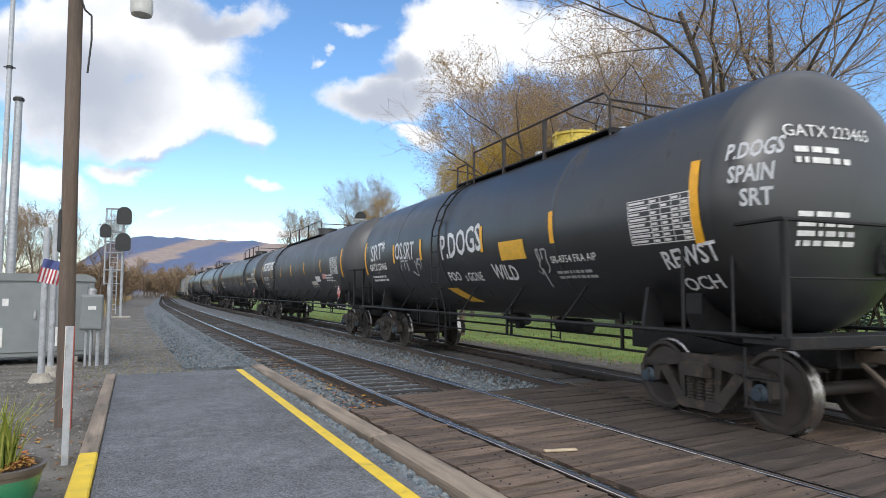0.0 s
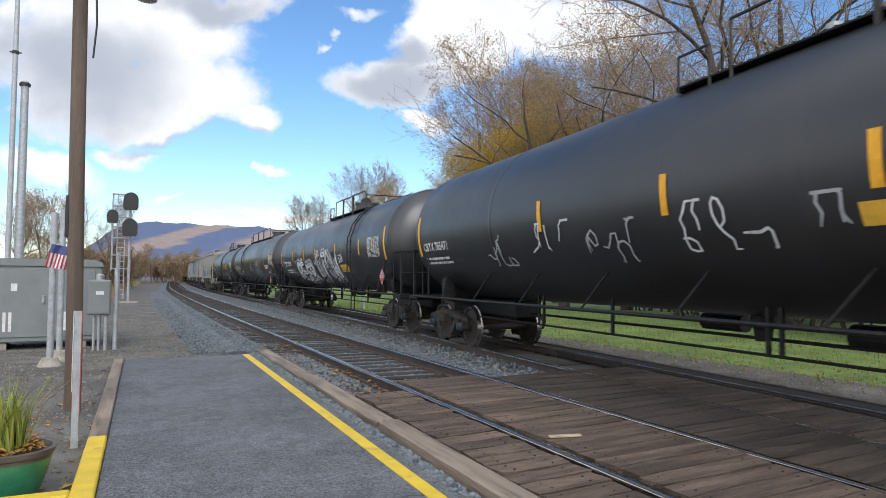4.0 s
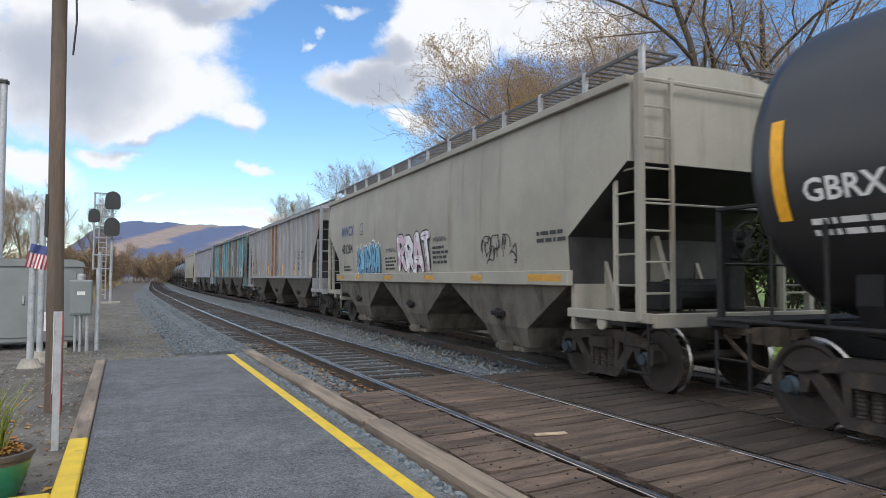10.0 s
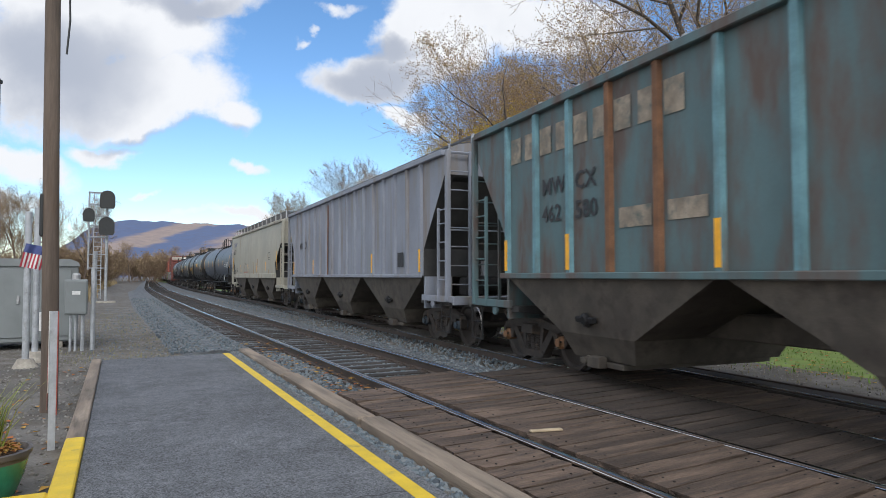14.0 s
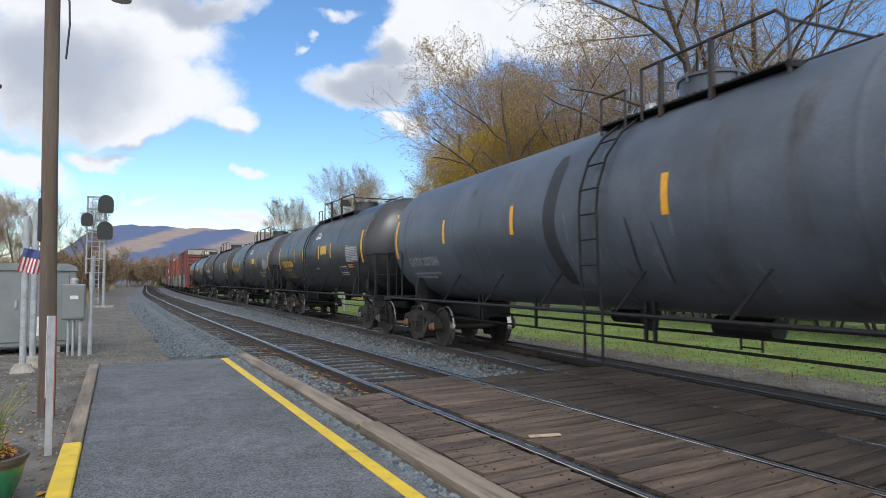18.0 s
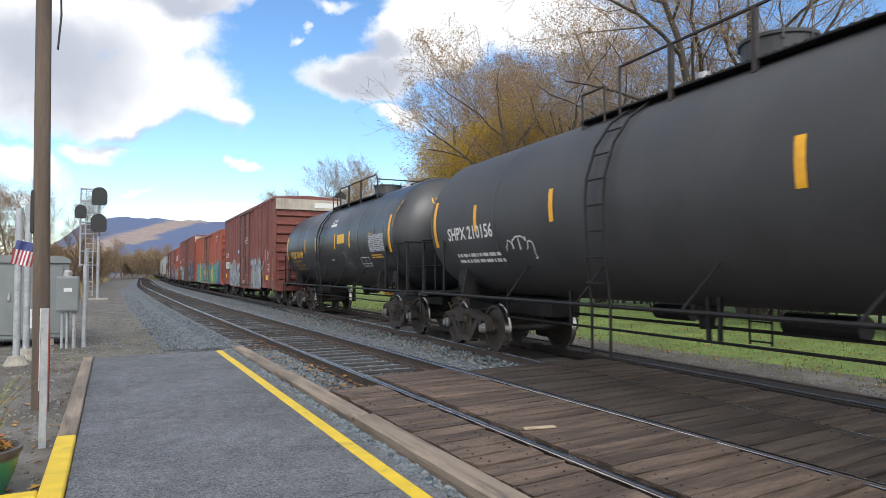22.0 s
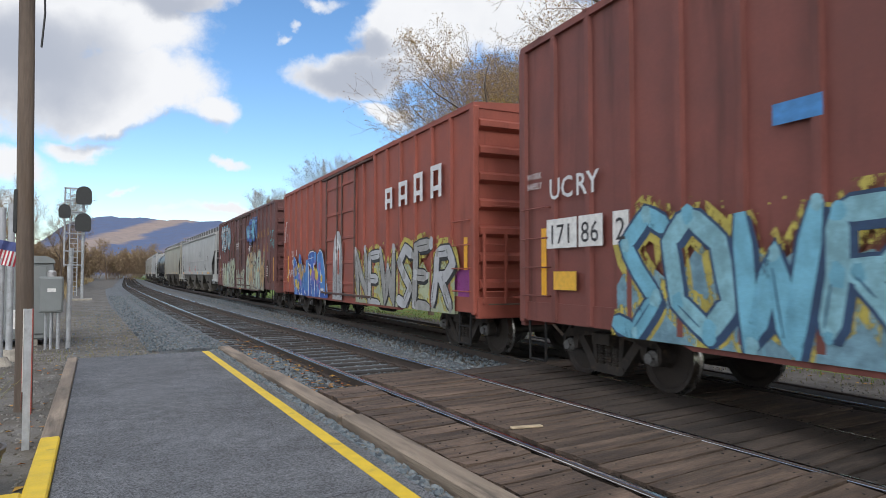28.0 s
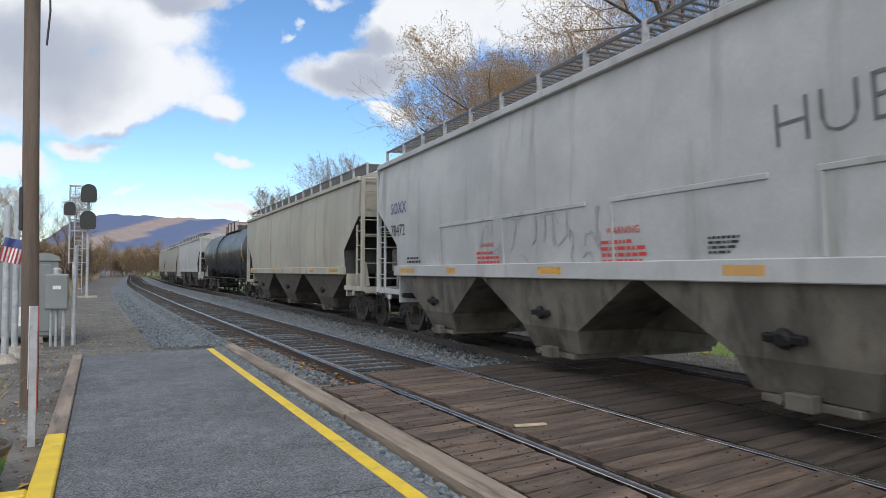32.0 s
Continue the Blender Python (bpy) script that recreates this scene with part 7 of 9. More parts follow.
    poly(bm, [(0.05, 0), (1.0, 0), (1.02, 1.2), (0.92, 1.75), (0.70, 2.0), (0.45, 2.02), (0.2, 1.8), (0.08, 1.3)], 0)
    poly(bm, [(0.30, 1.15), (0.75, 1.15), (0.80, 1.55), (0.55, 1.78), (0.28, 1.5)], 1, 0.002)
    for x_ in (0.42, 0.64):
        poly(bm, [(x_ + 0.07 * math.cos(a_ * 0.785), 1.42 + 0.09 * math.sin(a_ * 0.785)) for a_ in range(8)], 2, 0.004)
    for k_ in range(7):
        stroke(bm, [(0.12 + 0.13 * k_, 0.05), (0.14 + 0.125 * k_, 0.5), (0.16 + 0.12 * k_, 1.0)], 0.03, 2, 0.003)
    sk.put("graffiti", bm, -1.0, 0.76, [G_SILVER, G_WHITE, G_BLACK], "pale sprayed hooded shape", 0.075)
    sk.text("LR", -6.40, 2.16, 0.30, M_WHITE, 0.006, kx=0.8, lift=0.064), sk.text("S", -5.72, 2.18, 0.28, M_WHITE, 0.006, lift=0.064), sk.text("92", -6.32, 1.82, 0.30, M_WHITE, 0.006, kx=0.7, lift=0.064)
    sk.bars(-6.35, 1.42, 0.5, 0.2, 2, G_WHITE, 196)
    tag(sk, -7.75, 2.75, 0.8, 0.75, G_WHITE, 197, 3, 0.045)
    tag(sk, -7.2, 1.25, 1.3, 0.4, G_WHITE, 198, 5, 0.03)
    add(car, LEN[19], tc)

    car, sk, n, tc = boxcar(LEN[20], B_PLUM, "dark plum-brown weathered boxcar covered with pale graffiti", end_ribs=7, top=4.66, posts=18, door=(-1.65, 1.3))
    box_marks(sk, n, 200, low=0.8)
    M_GHOSTY = wear(mat("ghost_yellow", (0.36, 0.20, 0.05), 0.7), 0.2, 9)
    for s, u, v in (("N", 4.35, 3.12), ("N", 5.02, 3.14), ("SI", 5.62, 3.16), ("N", 6.42, 3.18), ("N", 3.05, 2.5), ("T", 3.7, 2.5), ("R", 4.35, 2.5), ("A", 5.62, 2.5), ("L", 6.42, 2.5)):
        sk.text(s, u, v, 0.50, M_GHOSTY, 0.004, kx=0.8, lift=0.064)
    graffiti(sk, 1.65, 3.05, 2.6, 1.05, [G_SKY, G_BLUE], G_BLACK, G_SPRAYBLUE, 201, 4, G_WHITE, word="MERI")
    graffiti(sk, -6.6, 2.95, 3.1, 1.25, [G_SILVER, G_SILVER], G_BLACK, G_SKY, 202, 4, word="SLTO")
    graffiti(sk, -5.9, 0.74, 4.0, 1.40, [G_OLDCREAM, G_LIME, G_MINT], G_DARK, G_HAZE, 203, 5, G_WHITE, field=G_FIELDCREAM)
    graffiti(sk, -1.2, 0.74, 2.3, 0.9, [G_OLDCREAM, G_MINT], G_DARK, None, 210, 4, field=G_FIELDCREAM)
    graffiti(sk, 1.6, 0.74, 4.2, 1.75, [G_MINT, G_TANP, G_OLDCREAM], G_DARK, G_HAZE, 204, 5, field=G_FIELDCREAM)
    M_CRUST = wear(mat("rust_crust", (0.075, 0.035, 0.022), 0.85, var=0.4, scale=5), 0.52, 4)
    for u_, v_, w_, h_ in ((-1.6, 0.9, 2.9, 1.3), (1.7, 1.4, 1.2, 1.8), (4.4, 1.0, 2.2, 1.1), (-4.2, 2.2, 2.3, 1.6)):
        sk.rect(u_, v_, w_, h_, M_CRUST, "rust_patch", "flaking rust on the side sheet", 0.007)
    tag(sk, 1.7, 2.35, 1.3, 0.5, G_WHITE, 205, 4, 0.04)
    for k_, (t_, u_, v_) in enumerate((("CLOSE AND LOCK", -1.38, 3.06), ("DOORS BEFORE", -1.34, 2.94), ("MOVING CAR", -1.28, 2.82))):
        sk.text(t_, u_, v_, 0.10, M_WHITE, 0.003, lift=0.075)
    sk.text("SNC", -7.25, 2.42, 0.30, M_WHITE, 0.006, kx=0.65, lift=0.064)
    for s, u_ in (("21", -7.22), ("06", -6.45), ("0", -5.5)):
        sk.text(s, u_, 1.66, 0.32, M_WHITE, 0.006, kx=0.9, lift=0.064)
    sk.text("LD LMT", -7.22, 1.48, 0.10, M_WHITE, lift=0.064), sk.text("LT WT", -7.22, 1.34, 0.10, M_WHITE, lift=0.064)
    sk.text("196600", -6.45, 1.48, 0.10, M_WHITE, lift=0.064), sk.text("71400", -6.42, 1.34, 0.10, M_WHITE, lift=0.064)
    tag(sk, n - 0.85, 3.0, 0.7, 0.35, G_TEALP, 207, 5, 0.03)
    tag(sk, n - 0.9, 2.6, 0.8, 0.35, G_TEALP, 209, 6, 0.035)
    tag(sk, -n + 0.1, 2.6, 0.5, 1.6, M_RUST, 208, 2, 0.03)
    sk.rect(-0.5, 0.72, 0.5, 0.11, M_AMBER, lift=0.035)
    add(car, LEN[20], tc)

    # pale hoppers at the train's rear
    car, sk, n, cy = hopper_car(LEN[21], H_WHITE, "pale grey long covered hopper with grey scrawls", bays=4, top=4.2, chute=M_PALECHUTE)
    sk.text("SOXX", -8.6, 2.88, 0.38, M_NAVY), sk.text("78472", -8.6, 2.36, 0.38, M_INK)
    sk.bars(-7.6, 1.72, 0.8, 0.16, 2, M_INK, 211)
    for k, u in enumerate((-3.9, -2.6, -1.6)):
        tag(sk, u, 1.62, 1.3, 0.75, M_DIM, 212 + k, 4, 0.035)
    for u_, v_, sz in ((-0.5, 2.0, 0.13), (-4.0, 1.95, 0.11)):
        sk.text("WARNING", u_, v_, sz, M_RED)
        sk.bars(u_ - 0.12, v_ - 0.36, 0.85, 0.32, 4, M_RED, 215)
    sk.bars(1.15, 1.72, 0.4, 0.2, 4, M_INK, 217)
    sk.text("HUB", 1.95, 2.66, 0.62, mat("spray_charcoal", (0.13, 0.13, 0.135), 0.7), -0.012, rot=4, name="graffiti")
    frame_box(sk, 4.9, 1.75, 0.5, 0.4, G_BLACK, 2, 0.05)
    sk.bars(6.3, 2.5, 0.6, 0.24, 3, M_INK, 218)
    for u in (-5.75, -3.2, -0.4, 2.4, 5.0):
        b_ = bmesh.new()
        box(b_, 0, 0, -0.01, 0.05, 0.78, 0.016, 0.006), box(b_, 0, 0.74, -0.01, 2.3, 0.80, 0.016, 0.006)
        sk.put("panel_crease", b_, u, 1.66, H_WHITE, "raised side stiffener", 0.004)
    add(car, LEN[21], LEN[21] / 2 - 2.02)
    for i, kind in ((22, H_CREAM), (23, None), (24, H_WHITE), (25, H_TAN), (26, H_TAN)):
        if kind is None:
            car, sk, n, dep, tc = tank_car(LEN[i], skin=P_BLACK, amber=(3, 0.5, -3), label="black tank car among the rear hoppers")
            add(car, LEN[i], tc)
        else:
            car, sk, n, cy = hopper_car(LEN[i], kind, "pale covered hopper near the train's rear")
            add(car, LEN[i], LEN[i] / 2 - 2.02)


build_train()


def travelled(t):
    if t < 7:
        return 11.4 * t
    if t < 10:
        return 79.8 + 11.4 * (t - 7) + 0.7 / 6 * (t - 7) ** 2
    return 115.05 + 12.1 * (t - 10)


def car_pose(s, half):
    x0, y0, _ = on_track(TRACK_2, s - half, GAUGE / 2)
    x1, y1, _ = on_track(TRACK_2, s + half, GAUGE / 2)
    return pose((x0 + x1) / 2, (y0 + y1) / 2, ZC, 0, 0, -math.degrees(math.atan2(x1 - x0, y1 - y0)))

# ---- trackside: ties, crossing planks, stones ----
def rock_field(name, spots, size, material, label, seed=1):
    """Many small broken stones in one mesh; spots: (x, y, z) rows."""
    rng = np.random.RandomState(seed)
    base = bmesh.new()
    bmesh.ops.create_icosphere(base, subdivisions=1, radius=1.0)
    v0 = np.array([v.co[:] for v in base.verts])
    f0 = np.array([[v.index for v in f.verts] for f in base.faces])
    base.free()
    spots = np.asarray(spots, float)
    n = len(spots)
    sc = size * rng.uniform(0.55, 1.3, (n, 1, 1)) * rng.uniform(0.6, 1.2, (n, 1, 3))
    jit = rng.uniform(0.72, 1.2, (n, len(v0), 1))
    a = rng.uniform(0, 2 * math.pi, n)
    c, s = np.cos(a), np.sin(a)
    p = v0[None] * jit * sc
    x, y = p[..., 0] * c[:, None] - p[..., 1] * s[:, None], p[..., 0] * s[:, None] + p[..., 1] * c[:, None]
    verts = np.stack([x, y, p[..., 2]], -1) + spots[:, None, :]
    faces = (f0[None] + (np.arange(n) * len(v0))[:, None, None]).reshape(-1, 3)
    me = bpy.data.meshes.new(name)
    me.from_pydata(verts.reshape(-1, 3).tolist(), [], faces.tolist())
    me.materials.append(material)
    return tagged(new(name, me), label, name, kind="stuff")


def island_mat(name, cols, rough=0.85, spread=1.0, thin=0.0):
    """Pieces that differ one from another within one mesh."""
    m = bpy.data.materials.new(name)
    m.use_nodes = True
    nt = m.node_tree
    bs = nt.nodes["Principled BSDF"]
    g = nd(nt, "ShaderNodeNewGeometry")
    r = nd(nt, "ShaderNodeValToRGB")
    r.color_ramp.interpolation = "LINEAR"
    el = r.color_ramp.elements
    while len(el) < len(cols):
        el.new(0.5)
    for i, c in enumerate(cols):
        el[i].position, el[i].color = i / (len(cols) - 1), (*c, 1)
    nt.links.new(g.outputs["Random Per Island"], r.inputs[0])
    co = nd(nt, "ShaderNodeTexCoord")
    n = nd(nt, "ShaderNodeTexNoise", Scale=70.0, Detail=4.0)
    nt.links.new(co.outputs["Object"], n.inputs["Vector"])
    nt.links.new(mixc(nt, mth(nt, "MULTIPLY", n.outputs["Fac"], 0.35), r.outputs[0], tuple(x * 0.4 for x in cols[0])), bs.inputs["Base Color"])
    bs.inputs["Roughness"].default_value = rough
    if thin:  # light passes through leaves
        tl, mx = nd(nt, "ShaderNodeBsdfTranslucent"), nd(nt, "ShaderNodeMixShader")
        nt.links.new(r.outputs[0], tl.inputs["Color"])
        mx.inputs[0].default_value = thin
        nt.links.new(bs.outputs[0], mx.inputs[1]), nt.links.new(tl.outputs[0], mx.inputs[2])
        nt.links.new(mx.outputs[0], nt.nodes["Material Output"].inputs["Surface"])
    return m


M_STONES = island_mat("ballast_stones", [(0.07, 0.085, 0.10), (0.12, 0.15, 0.17), (0.17, 0.21, 0.235), (0.24, 0.27, 0.28), (0.14, 0.13, 0.115)])
M_PEBBLE = island_mat("gravel_stones", [(0.10, 0.092, 0.08), (0.19, 0.182, 0.165), (0.30, 0.29, 0.265), (0.14, 0.12, 0.095)])

track_floor = tagged(new("crossing"), "weathered brown timber crossing between the rails", "crossing", kind="structure")
rngp = random.Random(7)


def plank_mesh(bm, length, variant=0):
    box(bm, -length / 2, -0.117, -0.11, length / 2, 0.117, 0.0)
    bmesh.ops.subdivide_edges(bm, edges=[e for e in bm.edges if abs(e.verts[0].co.x - e.verts[1].co.x) > 0.1], cuts=3)
    wr = random.Random(round(length * 100) + variant)
    for v in bm.verts:  # worn, uneven upper edges and ends
        v.co.y += wr.uniform(-0.009, 0.003) * (1 if v.co.y > 0 else -1)
        v.co.x += wr.uniform(-0.03, 0.012) * (abs(v.co.x) > length / 2 - 0.01) * (1 if v.co.x > 0 else -1)
        v.co.z += wr.uniform(-0.008, 0.002) * (v.co.z > -0.01)
    for sx in (-1, 1):
        for dy in (-0.045, 0.045):
            lathe(bm, [(0.011, -0.006), (0.010, 0.0015)], "z", 6, 1, (sx * (length / 2 - 0.14 - 0.03 * wr.random()), dy * 1.2, 0))


M_NAIL = mat("dark_spikes", (0.03, 0.025, 0.022), 0.7, 0.3)


def planks(tr, x0f, x1f, y0, y1, z, wood=None):
    """Boards across the track from one offset to another; every board is a piece."""
    y, k = y0, 0
    while y < y1:
        a, b = x0f(y), x1f(y)
        L = round((b - a) / 0.05) * 0.05
        x, yy, h = on_track(tr, y)
        p = hang("plank", once(("plank", L, (wood or M_PLANK).name, k % 5), lambda bm: plank_mesh(bm, L, k % 5), [wood or M_PLANK, M_NAIL]), track_floor, "",
                 pose((a + b) / 2, yy, z + rngp.uniform(-0.008, 0.004), rngp.uniform(-0.6, 0.6), rngp.uniform(-0.3, 0.3), -math.degrees(h) + 4.5 + rngp.uniform(-0.4, 0.4)))
        y, k = y + 0.252, k + 1


def rail_x(tr, y, off):
    return on_track(tr, y, off)[0]


# darker boards for the strip between the two tracks
M_DARK_PLANK = mat("dark_plank", (0.062, 0.046, 0.036), 0.75, var=0.55, scale=6, fine=45, bump=0.6, rnd=0.18, dirt=(0.026, 0.021, 0.018), dirt_amt=0.4, stretch=(0.14, 1, 1))
planks(TRACK_1, lambda y: 2.56, lambda y: rail_x(TRACK_1, y, -0.05), -4.0, 8.3, -0.026)
planks(TRACK_1, lambda y: rail_x(TRACK_1, y, 0.125), lambda y: rail_x(TRACK_1, y, GAUGE - 0.10), -4.0, 8.9, 0.002)
planks(TRACK_1, lambda y: rail_x(TRACK_1, y, GAUGE + 0.05), lambda y: rail_x(TRACK_2, y, -0.05), -4.0, 9.0, -0.035, M_DARK_PLANK)
planks(TRACK_2, lambda y: rail_x(TRACK_2, y, 0.10), lambda y: rail_x(TRACK_2, y, GAUGE - 0.16), -4.0, 9.6, ZC - 0.03)
# dark sheet added below the boards so the gaps look shaded
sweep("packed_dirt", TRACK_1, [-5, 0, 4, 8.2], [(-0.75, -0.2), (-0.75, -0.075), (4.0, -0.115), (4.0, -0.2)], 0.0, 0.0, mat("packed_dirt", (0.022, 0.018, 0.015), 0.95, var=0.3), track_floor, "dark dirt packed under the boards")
# planks that follow the far rail, and the dark timber beyond it
sweep("flangeway_timber", TRACK_2, [-4, 0, 4, 8, 12], [(-0.12, -0.12), (-0.12, -0.015), (-0.055, -0.015), (-0.055, -0.12)], ZC, GAUGE, M_TIE, track_floor)
sweep("outer_timber", TRACK_2, [-4, 0, 4, 8, 12, 14], [(0.10, -0.2), (0.10, -0.03), (0.45, -0.02), (0.45, -0.2)], ZC, GAUGE, M_TIE, track_floor)
sweep("guard_rail", TRACK_2, [-30, -10, 0, 6, 12, 20, 30, 40], RAIL_SEC, ZC + 0.0, GAUGE + 0.52, M_RAIL, track_floor, "spare rail lying beside the track")
bm = bmesh.new()
box(bm, -0.16, -0.03, 0, 0.16, 0.03, 0.018, 0.004)
part("wood_chip", bm, mat("fresh_wood", (0.5, 0.40, 0.27), 0.8, var=0.2), track_floor, "pale splinter of wood", pose(3.66, 5.12, 0.0, 0, 0, -12))


def tie_mesh(bm):
    box(bm, -1.30, -0.115, -0.16, 1.30, 0.115, 0.0, 0.012)


def plate_mesh(bm):
    box(bm, -0.18, -0.09, -0.006, 0.18, 0.09, 0.014, 0.004)
    for sx in (-1, 1):
        for dy in (-0.05, 0.05):
            box(bm, sx * 0.10 - 0.02, dy - 0.02, 0.01, sx * 0.10 + 0.02, dy + 0.02, 0.045, 0.006)


ties = tagged(new("track_ties"), "dark creosoted wooden ties under the rails", "ties", kind="structure")
rest = bmesh.new()
for tr, zz, s0 in ((TRACK_1, 0.0, 9.15), (TRACK_2, ZC, 9.9)):
    s = s0
    while s < 260:
        x, y, h = on_track(tr, s, GAUGE / 2)
        m = pose(x, y, zz - 0.165 + rngp.uniform(-0.012, 0.008), 0, 0, -math.degrees(h) + rngp.uniform(-1.2, 1.2))
        if s < 72:
            hang("tie", once("tie", tie_mesh, M_TIE), ties, "", m)
            if s < 34:
                for o in (-GAUGE / 2, GAUGE / 2):
                    hang("tie_plate", once("tie_plate", plate_mesh, M_RAIL), ties, "", m @ pose(o, 0, 0.0))
            s += 0.50
        else:
            box(rest, -1.3, -0.115, -0.1, 1.3, 0.115, 0, m=m)
            s += 0.52
tagged(part("far_ties", rest, M_TIE, ties), kind="stuff")


def scatter(n, xf, y0, y1, zf, seed, power=1.6):
    """Spots denser near the platform."""
    rng = random.Random(seed)
    out = []
    for _ in range(n):
        y = y0 + (y1 - y0) * rng.random() ** power
        a, b = xf(y)
        x = rng.uniform(a, b)
        out.append((x, y, zf(x, y)))
    return out


def bed_z(x, y):
    o = x - rail_x(TRACK_1, y, 0)
    if o < -1.15:
        return max(ground_z(x, y), -0.185 - (-1.15 - o) * 0.207) + 0.0
    return -0.19


st = scatter(5200, lambda y: (rail_x(TRACK_1, y, -1.9), rail_x(TRACK_1, y, -0.1)), 13.6, 60, bed_z, 11, 1.5)
st += scatter(3600, lambda y: (rail_x(TRACK_1, y, 0.08), rail_x(TRACK_1, y, GAUGE - 0.08)), 9.2, 40, lambda x, y: -0.195, 12)
st += scatter(4200, lambda y: (rail_x(TRACK_1, y, GAUGE + 0.08), rail_x(TRACK_2, y, -0.1)), 9.2, 45, lambda x, y: -0.185, 13)
st += scatter(1500, lambda y: (2.46, rail_x(TRACK_1, y, -0.1)), 8.4, 14, lambda x, y: -0.17, 14, 1.0)
st += scatter(2600, lambda y: (2.0, 2.2), 3.0, 13.6, lambda x, y: -0.05 - 0.05 * abs(x - 2.1) * 5, 15, 1.3)
st += scatter(1500, lambda y: (rail_x(TRACK_2, y, 0.08), rail_x(TRACK_2, y, GAUGE - 0.08)), 9.8, 40, lambda x, y: ZC - 0.19, 16)
st += scatter(900, lambda y: (-0.6, 1.6), 13.05, 40, lambda x, y: ground_z(x, y), 18, 1.3)
st += scatter(3800, lambda y: (rail_x(TRACK_1, y, -2.3), rail_x(TRACK_1, y, -0.85)), 14.2, 50, lambda x, y: -0.075, 19, 1.4)
rock_field("ballast_stones", st, 0.028, M_STONES, "loose blue-grey crushed ballast stones", 3)
pb = scatter(5200, lambda y: (-3.5, -0.42), 4.5, 26, lambda x, y: ground_z(x, y), 21, 1.7)
pb += scatter(2500, lambda y: (-1.5, 1.6), 13.1, 30, lambda x, y: ground_z(x, y), 22, 1.5)
pb += scatter(3500, lambda y: (rail_x(TRACK_2, y, GAUGE + 0.7), 11.6), 2, 30, lambda x, y: GZ, 23, 1.2)
rock_field("gravel", pb, 0.020, M_PEBBLE, "loose grey and tan gravel", 4)
M_LEAF_F = island_mat("fallen_leaves", [(0.35, 0.16, 0.04), (0.48, 0.30, 0.06), (0.30, 0.17, 0.07), (0.42, 0.12, 0.03)])


def leaf_litter(name, spots, size, seed):
    rng = random.Random(seed)
    vs, fs = [], []
    for x, y, z in spots:
        a, k = rng.uniform(0, 6.28), size * rng.uniform(0.6, 1.3)
        c, s = math.cos(a) * k, math.sin(a) * k
        i = len(vs)
        vs += [(x - c, y - s, z + 0.01), (x + s * 0.5, y - c * 0.5, z + 0.02), (x + c, y + s, z + 0.012), (x - s * 0.5, y + c * 0.5, z + 0.025)]
        fs.append((i, i + 1, i + 2, i + 3))
    me = bpy.data.meshes.new(name)
    me.from_pydata(vs, [], fs)
    me.materials.append(M_LEAF_F)
    return tagged(new(name, me), "scattered fallen brown and yellow leaves", "leaves", kind="stuff")


lv = scatter(2600, lambda y: (10.2, 17), 2, 45, lambda x, y: -0.2, 31, 1.2) + scatter(160, lambda y: (2.5, 3.3), 8.5, 16, lambda x, y: -0.12, 32) + scatter(60, lambda y: (-1.2, -0.42), 5, 13, lambda x, y: ground_z(x, y), 33)
leaf_litter("fallen_leaves", lv, 0.05, 5)


def blades(name, spots, h, w, material, label, seed, bend=0.5):
    """Grass blades: two joined narrow faces each."""
    rng = random.Random(seed)
    vs, fs = [], []
    for x, y, z in spots:
        a, hh = rng.uniform(0, 6.28), h * rng.uniform(0.5, 1.25)
        dx, dy = math.cos(a), math.sin(a)
        b = hh * bend * rng.uniform(0.2, 1.0)
        i = len(vs)
        vs += [(x - dy * w, y + dx * w, z), (x + dy * w, y - dx * w, z), (x + dx * b * 0.35 + dy * w * 0.7, y + dy * b * 0.35 - dx * w * 0.7, z + hh * 0.6),
               (x + dx * b * 0.35 - dy * w * 0.7, y + dy * b * 0.35 + dx * w * 0.7, z + hh * 0.6), (x + dx * b, y + dy * b, z + hh)]
        fs += [(i, i + 1, i + 2, i + 3), (i + 3, i + 2, i + 4)]
    me = bpy.data.meshes.new(name)
    me.from_pydata(vs, [], fs)
    me.materials.append(material)
    return tagged(new(name, me), label, "grass", kind="stuff")


M_BLADE = island_mat("lawn_blades", [(0.11, 0.19, 0.035), (0.17, 0.27, 0.06), (0.23, 0.29, 0.08)])
blades("lawn_grass", scatter(26000, lambda y: (10.4, 24), 1, 60, lambda x, y: -0.22, 41, 1.3), 0.07, 0.012, M_BLADE, "short bright green grass blades", 42)
M_WEED = island_mat("dry_weeds", [(0.20, 0.19, 0.07), (0.30, 0.25, 0.10), (0.14, 0.18, 0.05)])
blades("dry_grass", scatter(5200, lambda y: (-13, -1.5 if y < 60 else -2.5 + (y - 60) * 0.02), 45, 170, lambda x, y: -0.3, 46, 1.0), 0.9, 0.035, island_mat("dead_grass", [(0.36, 0.28, 0.15), (0.28, 0.20, 0.10), (0.42, 0.35, 0.20)]), "tall dead tan grass by the curve", 47)
blades("trackside_weeds", scatter(900, lambda y: (-1.2, 1.2), 13.3, 34, lambda x, y: ground_z(x, y), 43, 1.2) + scatter(700, lambda y: (9.6, 11.2), 2, 40, lambda x, y: GZ, 44), 0.06, 0.006, M_WEED, "sparse dry weeds in the gravel", 45)

